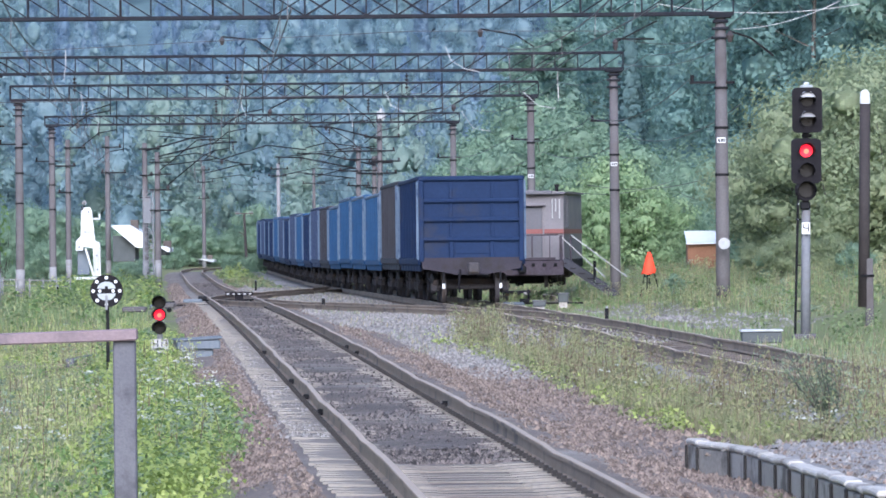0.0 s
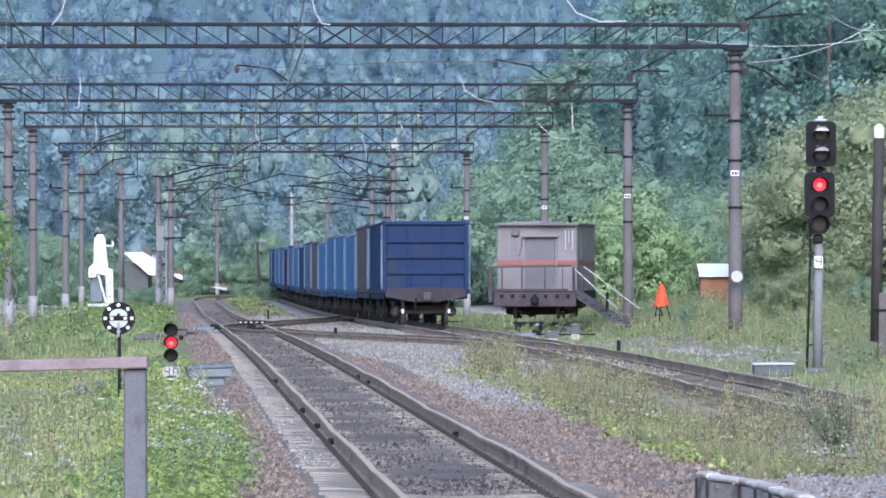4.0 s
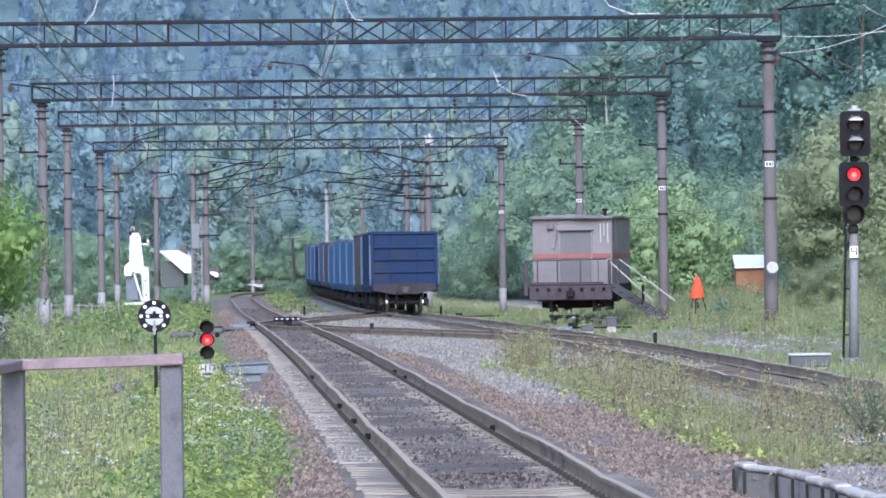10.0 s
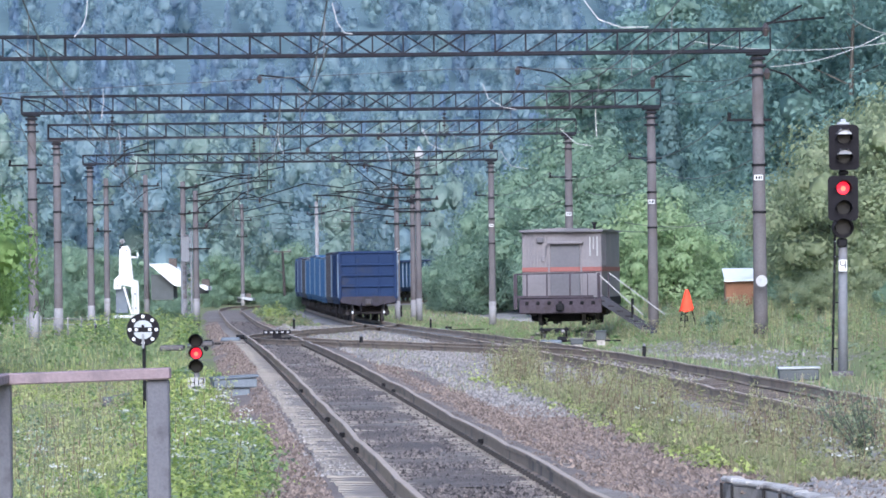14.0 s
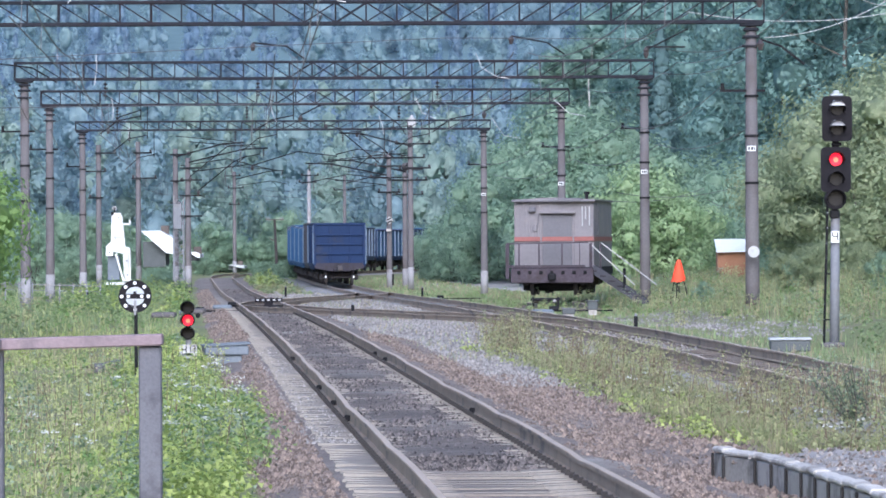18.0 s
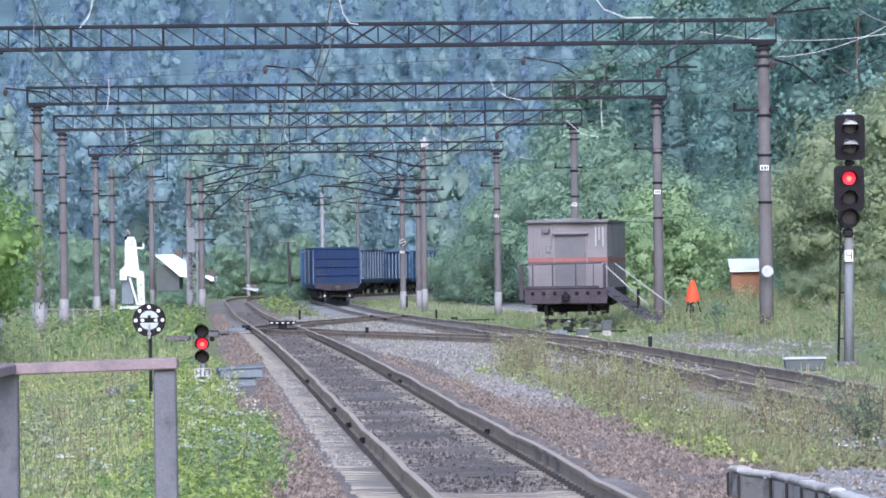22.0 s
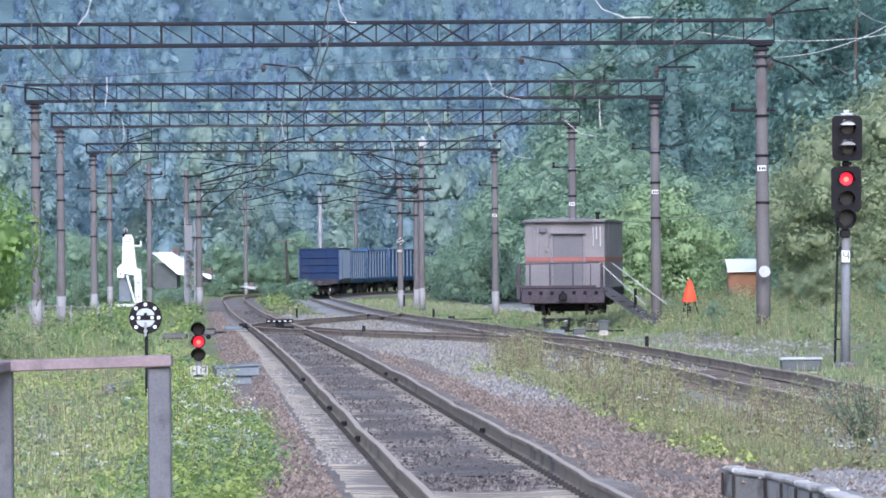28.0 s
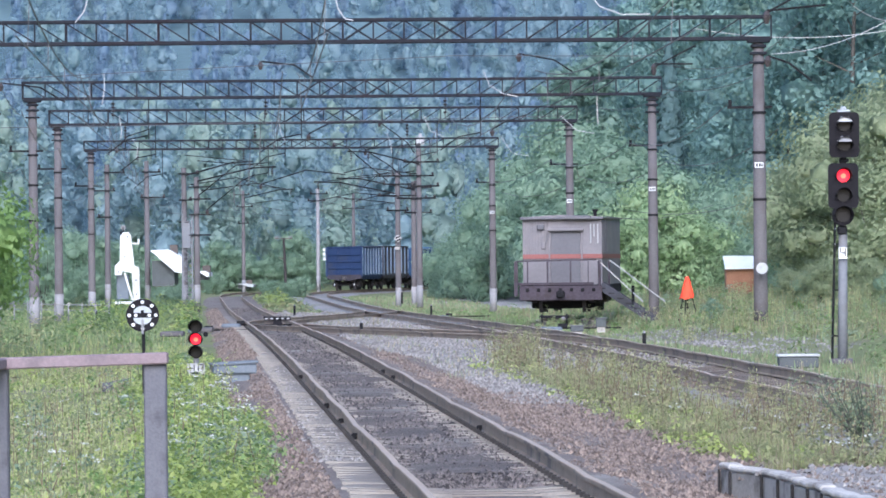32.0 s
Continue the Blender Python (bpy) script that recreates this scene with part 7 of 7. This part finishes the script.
field("siding_grass", "green grass round the siding", 9000, 165, 330, 1.8, 9, 0.06, 0.22, 0.02, [M["bank"], M["dry_grass"]], 0.9, power=1.0)
field("road_verge_grass", "rough grass between the far track and the road", 6000, 285, 420, 1.9, 9, 0.06, 0.26, 0.024, [M["bank"], M["dry_grass"]], 0.6, power=1.0)
field("gravel_grass", "sparse grass tufts in the gravel", 1800, 100, 300, -5.0, -1.8, 0.05, 0.18, 0.012, [M["dry_grass"], M["leaf_olive"]], 1.0)


def weed_bank(name, label, n, y0, y1, u0, u1, h, leaf, size, k=40, power=1.3, clump=0.6):
    """Leafy weeds: small clumps of leaves on the ground, joined; several kinds of leaf grow in patches."""
    leaves = leaf if isinstance(leaf, (list, tuple)) else [leaf]
    c, o, sz, mi = [], [], [], []
    for x, y, z in scatter(n, y0, y1, u0, u1, clump, power):
        patch = noise.noise((x * 0.9, y * 0.22, 21)) + random.uniform(-0.45, 0.45)
        kind = min(len(leaves) - 1, max(0, int((patch * 0.75 + 0.5) * len(leaves))))
        hh = h * random.uniform(0.35, 1.5) * (1 + 0.5 * noise.noise((x * 0.7, y * 0.25, 30)))
        f = RNG.uniform(0, 1, k)
        r = (0.08 + 0.24 * hh) * (1 - 0.6 * f)
        p = np.stack([RNG.normal(0, 1, k) * r, RNG.normal(0, 1, k) * r * 1.5, f * hh], 1)
        c.append(p + np.array([x, y, z]))
        o.append(p / (np.linalg.norm(p, axis=1)[:, None] + 0.05) + np.array([0, 0, 0.4]))
        sz.append(np.full(k, size * random.uniform(0.55, 1.5)))
        mi += [kind] * k
    v, q, nn = leaf_tris(np.concatenate(c), np.concatenate(sz), np.concatenate(o), 0.9)
    me = np_mesh(name, v, q, nn)
    for m in leaves:
        me.materials.append(m)
    me.polygons.foreach_set("material_index", mi)
    return tagged(new(name, me), label, "weeds", kind="stuff")


def tall_weeds(name, label, places, h0, h1, mats, k=46, size=0.036):
    """Tall stalks with small leaves up to a loose seed head, joined."""
    v, q, o, mi, base = [], [], [], [], 0
    for x, y, z in places:
        h = random.uniform(h0, h1)
        dx, dy = random.gauss(0, 0.10) * h, random.gauss(0, 0.10) * h
        kind = min(len(mats) - 2, max(0, int((noise.noise((x * 0.8, y * 0.3, 12)) * 0.8 + 0.5 + random.uniform(-0.3, 0.3)) * (len(mats) - 1))))
        w = 0.007
        for s0, s1 in ((0.0, 0.5), (0.5, 1.0)):
            a, b = (x + dx * s0 * s0, y + dy * s0, z + h * s0), (x + dx * s1 * s1, y + dy * s1, z + h * s1)
            v.append(np.array([(a[0] - w, a[1], a[2]), (a[0] + w, a[1], a[2]), (b[0], b[1], b[2])]))
            o.append(np.tile((0.0, -0.8, 0.6), (3, 1)))
            q.append(np.array([[base, base + 1, base + 2]]))
            mi.append(len(mats) - 1)
            base += 3
        f = RNG.uniform(0.08, 1.0, k) ** 0.8
        r = h * 0.10 * (1.15 - f) + 0.02
        p = np.stack([x + dx * f * f + RNG.normal(0, 1, k) * r, y + dy * f + RNG.normal(0, 1, k) * r, z + h * f], 1)
        lv, lq, lo = leaf_tris(p, size * (1.3 - 0.6 * f), RNG.normal(0, 0.6, (k, 3)) + np.array([0, -0.3, 0.6]), 0.5, 0.25)
        v.append(lv)
        q.append(lq + base)
        o.append(lo)
        mi += [kind] * k
        base += len(lv)
    me = np_mesh(name, np.concatenate(v), np.concatenate(q), np.concatenate(o))
    for m in mats:
        me.materials.append(m)
    me.polygons.foreach_set("material_index", mi)
    return tagged(new(name, me), label, "weeds", kind="stuff")


def in_clumps(n, y0, y1, u0, u1, spread=0.35, each=9, power=1.2):
    """Places in loose clumps on the ground."""
    out = []
    while len(out) < n:
        y = y0 + (y1 - y0) * random.random() ** power
        u = random.uniform(u0, u1)
        for _ in range(random.randint(2, each)):
            yy, uu = y + random.gauss(0, 1.6), u + random.gauss(0, spread)
            x = lx(yy) + uu
            if 176 < yy < 203 and 3.6 < uu < 9.5:
                continue
            out.append((x, yy, land(x, yy) - 0.02))
    return out[:n]


HERBS = [M["weed"], M["weed"], M["herb"], M["weed"], M["grey_herb"], M["weed"]]
weed_bank("leafy_weeds", "mixed yellow-green and blue-green leafy weeds along the ballast", 420, 46, 84, -9.95, -8.95, 0.36, HERBS, 0.041, 76)
weed_bank("leafy_weeds", "low leafy weeds round the low signal", 260, 84, 122, -10.4, -8.95, 0.24, HERBS, 0.055, 48)
weed_bank("leafy_weeds", "leafy weeds spilling over the ballast edge", 130, 54, 76, -9.3, -8.5, 0.32, [M["herb"], M["weed"], M["grey_herb"]], 0.045, 56)
weed_bank("leafy_weeds", "herbs in patches through the meadow", 1300, 44, 130, -18, -9.8, 0.2, [M["grass"], M["weed"], M["grass"], M["herb"], M["dry_grass"]], 0.036, 44)
weed_bank("leafy_weeds", "taller herbs in the meadow", 300, 46, 130, -18, -9.8, 0.34, [M["leaf_maple"], M["grass"], M["grey_herb"]], 0.04, 44)
tall_weeds("meadow_stems", "tall stems in seed standing in the meadow", in_clumps(330, 48, 120, -17, -10.2, 0.5, 8), 0.3, 0.75, [M["dry_grass"], M["grass"], M["verge_grass"], M["stem"]], 30, 0.03)
tall_weeds("verge_stems", "tall weeds in seed at the ballast edge", in_clumps(130, 50, 100, -9.8, -8.9, 0.2, 6), 0.3, 0.7, [M["weed"], M["verge_grass"], M["stem"]], 34, 0.034)
OLIVES = [M["verge_grass"], M["straw_weed"], M["dry_weed"], M["verge_grass"], M["stem"]]
weed_bank("leafy_weeds", "low yellow-green weeds along the ballast edge", 170, 58, 118, -3.6, -2.5, 0.2, [M["weed"], M["verge_grass"], M["weed"]], 0.04, 44)
weed_bank("leafy_weeds", "olive weeds between the tracks", 230, 52, 76, -3.3, -0.9, 0.28, OLIVES[:4], 0.036, 44)
weed_bank("leafy_weeds", "olive weeds on the overgrown track", 120, 56, 76, -1.5, 2.8, 0.25, OLIVES[:4], 0.04, 44)
tall_weeds("tall_weeds", "tall brown-green weeds in seed between the tracks", in_clumps(190, 54, 73, -3.1, -0.9, 0.3), 0.35, 0.8, OLIVES, 56, 0.034)
tall_weeds("tall_weeds", "tall brown-green weeds in clumps on the gravel", in_clumps(120, 90, 116, -3.2, -2.3, 0.2, 12), 0.4, 0.9, OLIVES, 56, 0.042)
tall_weeds("tall_weeds", "tall pale weeds on the overgrown track", in_clumps(260, 52, 72, -1.6, 3.0, 0.35), 0.45, 1.0, [M["straw_weed"], M["verge_grass"], M["grey_herb"], M["verge_grass"], M["stem"]], 60, 0.032)
tall_weeds("tall_weeds", "tall brown-green weeds in seed beside the gravel", in_clumps(150, 72, 92, -3.2, -2.0, 0.25), 0.35, 0.85, OLIVES, 56, 0.038)
tall_weeds("tall_weeds", "tall weeds along the bank", in_clumps(300, 128, 200, 3.6, 14, 0.8, 10, 1.0), 0.4, 1.0, [M["bank"], M["verge_grass"], M["straw_weed"], M["stem"]], 60, 0.05)
tall_weeds("tall_weeds", "tall weeds round the service wagon", in_clumps(50, 172, 195, 1.6, 3.5, 0.5, 6, 1.0), 0.2, 0.55, [M["bank"], M["herb"], M["verge_grass"], M["stem"]], 50, 0.05)
weed_bank("leafy_weeds", "leafy weeds on the bank", 420, 105, 250, 4.0, 17, 0.45, [M["bank"], M["herb"], M["bank"]], 0.06, 56, power=1.0)
weed_bank("leafy_weeds", "olive weeds on the bank", 420, 115, 250, 5.5, 17, 0.5, [M["straw_weed"], M["bank"], M["grey_herb"]], 0.055, 56, power=1.0)
weed_bank("leafy_weeds", "green weeds round the siding", 220, 165, 300, 2.4, 8, 0.16, [M["bank"], M["herb"]], 0.08, power=1.0)
weed_bank("leafy_weeds", "leafy growth left of the far tracks", 450, 120, 330, -24, -9.6, 0.5, [M["bank"], M["herb"]], 0.09, power=1.0)
weed_bank("leafy_weeds", "yellow-green growth left of the far tracks", 380, 180, 330, -14, -9.2, 0.7, [M["herb"], M["weed"], M["bank"]], 0.10, power=1.0)
weed_bank("leafy_weeds", "olive weeds left of the far tracks", 260, 140, 330, -22, -9.4, 0.55, [M["straw_weed"], M["bank"]], 0.07, 56, power=1.0)
weed_bank("leafy_weeds", "low bushes between the diverging tracks", 60, 340, 420, -4.8, -2.6, 0.5, [M["bank"], M["weed"]], 0.12, 60, power=1.0)
weed_bank("leafy_weeds", "olive weeds between the diverging tracks", 110, 290, 410, -5.0, -2.6, 0.3, [M["bank"], M["straw_weed"]], 0.11, 50, power=1.0)
_c = np.array([(x, y, z + random.uniform(0.3, 0.6)) for x, y, z in in_clumps(52, 56, 92, -9.5, -8.7, 0.2, 8)] + [(x, y, z + random.uniform(0.2, 0.4)) for x, y, z in in_clumps(90, 46, 90, -16, -10.4, 0.35, 10)]
              + [(x, y, z + 0.35) for x, y, z in scatter(22, 55, 110, -3.2, -1.8)])
_c = np.repeat(_c, 9, 0) + RNG.normal(0, 1, (len(_c) * 9, 3)) * np.array([0.045, 0.045, 0.012])
_v, _q4, _n = leaf_tris(_c, 0.03, np.tile((0.0, -0.3, 0.9), (len(_c), 1)), 0.6)
_me = np_mesh("white_flowers", _v, _q4)
_me.materials.append(M["flower"])
tagged(new("white_flowers", _me), "small white wild flowers in the weeds", "flowers", kind="stuff")
# a dry twiggy shrub between the tracks
_t = thing("dry_shrub", "feathery grey-green shrub leaning over", "shrub", at=pose(4.62, 62, -0.32))
_tw = []
for _i in range(24):
    _up, _out = random.uniform(0.45, 0.95), random.uniform(-0.75, 0.18)
    _e = Vector((_out * _up, random.uniform(-0.35, 0.35), _up))
    part("twig", Geo().tube([(0, 0, 0), _e * 0.5 + Vector((0.04, 0, -0.03)), _e], [0.011, 0.007, 0.003], 5), M["bark"], _t)
    _tw += [tuple(_e * _f + Vector((0.12 * _f * (1 - _f), 0, -0.1 * _f * (1 - _f)))) for _f in (random.uniform(0.15, 1.0) for _ in range(60))]
_v, _q4, _n = leaf_tris(np.array(_tw) + RNG.normal(0, 0.022, (len(_tw), 3)), 0.036)
part("leaves", np_mesh("leaves", _v, _q4), M["shrub_leaf"], _t)


def stones(name, label, places, r0, r1, material):
    p = np.asarray(places)
    n = len(p)
    base = np.array([(1, 0, -0.3), (0, 1, -0.3), (-1, 0, -0.3), (0, -1, -0.3), (0, 0, 0.9)], float)
    r = RNG.uniform(r0, r1, n)[:, None, None]
    v = (p[:, None, :] + base[None] * r * RNG.uniform(0.7, 1.3, (n, 5, 1)) + RNG.normal(0, 0.28, (n, 5, 3)) * r).reshape(-1, 3)
    f = np.array([(0, 1, 4), (1, 2, 4), (2, 3, 4), (3, 0, 4)])
    q = (np.arange(n)[:, None, None] * 5 + f[None]).reshape(-1, 3)
    me = np_mesh(name, v, q)
    me.materials.append(material)
    return tagged(new(name, me), label, "crushed stone", kind="stuff")


def bed_points(n, y0, y1, o0, o1, lift=0.0):
    out = []
    for _ in range(n):
        y = y0 + (y1 - y0) * random.random() ** 1.7
        o = random.uniform(o0, o1)
        m = line_at(y + 30, 0) @ Vector((o, 0, 0))
        k = o + 6.6 if o < -3 else o
        z = np.interp(k, [s[0] for s in BED], [s[1] for s in BED])
        out.append((m.x, m.y, rail_z(m.y) + z + lift))
    return out


stones("ballast_stones", "brown crushed stone lying loose beside the track", bed_points(22000, 38, 125, -9.4, -8.0), 0.012, 0.036, M["stone"])
stones("ballast_stones", "brown and grey crushed stone beside the track", bed_points(16000, 38, 125, -5.2, -4.1), 0.012, 0.036, M["stone"])
stones("ballast_stones", "dark crushed stone between the rails", bed_points(11000, 52, 120, -7.28, -5.92, 0.01), 0.014, 0.04, M["oily_stone"])
stones("ballast_stones", "brown crushed stone heaped over the sleeper ends", bed_points(5000, 44, 125, -5.7, -5.1, 0.055), 0.012, 0.034, M["stone"])
stones("ballast_stones", "pale dusty stones over the sleeper ends", bed_points(900, 58, 110, -8.05, -7.45, 0.02), 0.010, 0.024, M["stone_grey"])
stones("gravel_stones", "brown crushed stone up to the weeds", [(x, y, z + 0.02) for x, y, z in scatter(13000, 46, 92, -5.3, -2.9, 0, 1.2)], 0.014, 0.042, M["stone"])
stones("gravel_stones", "grey-brown crushed stone among the weeds", [(x, y, z + 0.01) for x, y, z in scatter(3000, 50, 105, -3.4, -0.8, 0.6, 1.2)], 0.015, 0.04, M["stone_grey"])
stones("gravel_stones", "pale grey crushed stone between the tracks", [(x, y, z + 0.03) for x, y, z in scatter(19000, 84, 190, -5.0, -1.0, 0, 1.2)], 0.018, 0.045, M["stone_grey"])
stones("ballast_stones", "brown crushed stone beside the far part of the track", bed_points(9000, 122, 330, -9.4, -7.9), 0.022, 0.055, M["stone"])
stones("ballast_stones", "brown crushed stone beside the far part of the track", bed_points(6000, 122, 330, -5.6, -4.1), 0.022, 0.055, M["stone"])
stones("ballast_stones", "dark crushed stone between the far rails", bed_points(6000, 115, 330, -7.28, -5.92, 0.01), 0.02, 0.055, M["oily_stone"])
stones("gravel_stones", "grey crushed stone farther between the tracks", [(x, y, z + 0.03) for x, y, z in scatter(8000, 185, 330, -5.0, -1.0, 0, 1.1)], 0.03, 0.07, M["stone_grey"])
_c = []
while len(_c) < 1800:
    _y, _u = random.uniform(124, 168), random.uniform(3.2, 5.9)
    _x = lx(_y) + _u
    if noise.noise((_x * 0.5, _y * 0.12, 2)) > random.uniform(-0.35, 0.1):
        _c.append((_x, _y, land(_x, _y) + 0.01))
stones("gravel_stones", "pale gravel of a worn path on the bank", _c, 0.02, 0.055, M["stone_grey"])
stones("gravel_stones", "pale grey crushed stone round the curving track", bed_points(5000, 106, 175, -2.4, 2.0, 0.0), 0.03, 0.06, M["stone_grey"])


def gravel_heap():
    """A flat gravel bed behind the edging."""
    n, v = 26, []
    for j in range(n):
        y = 40 + 12.0 * j / (n - 1)
        xe = np.interp(y, [41.0, 42.8, 44.6, 46.4, 48.3, 50.3, 51.2, 51.7], [3.50, 3.40, 3.30, 3.20, 3.07, 2.91, 2.67, 2.60])
        for i in range(14):
            f = i / 13
            v.append((xe + 0.03 + 3.2 * f, y, -0.07 + 0.04 * noise.noise((f * 9, y, 2)) + 0.06 * math.sin(math.pi * f) - 0.3 * smooth(50.6, 52, y)))
    q = [(j * 14 + i, j * 14 + i + 1, (j + 1) * 14 + i + 1, (j + 1) * 14 + i) for j in range(n - 1) for i in range(13)]
    me = np_mesh("gravel_bed", v, q)
    me.materials.append(M["grey_gravel"])
    tagged(new("gravel_bed", me), "grey gravel bed behind the concrete edging", "gravel", kind="structure")
    stones("gravel_stones", "grey stones on the gravel bed", [(x + random.uniform(-0.1, 0.1), y + random.uniform(-0.2, 0.2), z) for x, y, z in v for _ in range(13) if y < 51.2], 0.012, 0.03, M["stone_grey"])
    stones("gravel_stones", "brown stones on the gravel bed", [(x + random.uniform(-0.1, 0.1), y + random.uniform(-0.2, 0.2), z) for x, y, z in v for _ in range(7) if y < 51.2], 0.01, 0.028, M["stone"])


gravel_heap()
# blocks that hold the near rails
for _d, _o in ((64.5, -1), (70.5, -1), (78, -1), (97, -1), (101, 1), (96, 1), (67, 1)):
    _m = line_at(_d + 30, -6.6 + _o * 0.796)
    _t = thing("rail_anchor", "dark steel anchor block clamped to the rail", "rail anchor", at=_m, group="anchors on the rails")
    part("block", Geo().box((0.075, 0, -0.11), (0.09, 0.22, 0.11), 0.02), M["dark_steel"], _t)
    part("clamp", Geo().box((-0.05, 0, -0.13), (0.07, 0.12, 0.07), 0.01), M["dark_steel"], _t)

# ---- sleepers and rails last ----
for _j in TRACK_JOBS:
    track(*_j)

motions()
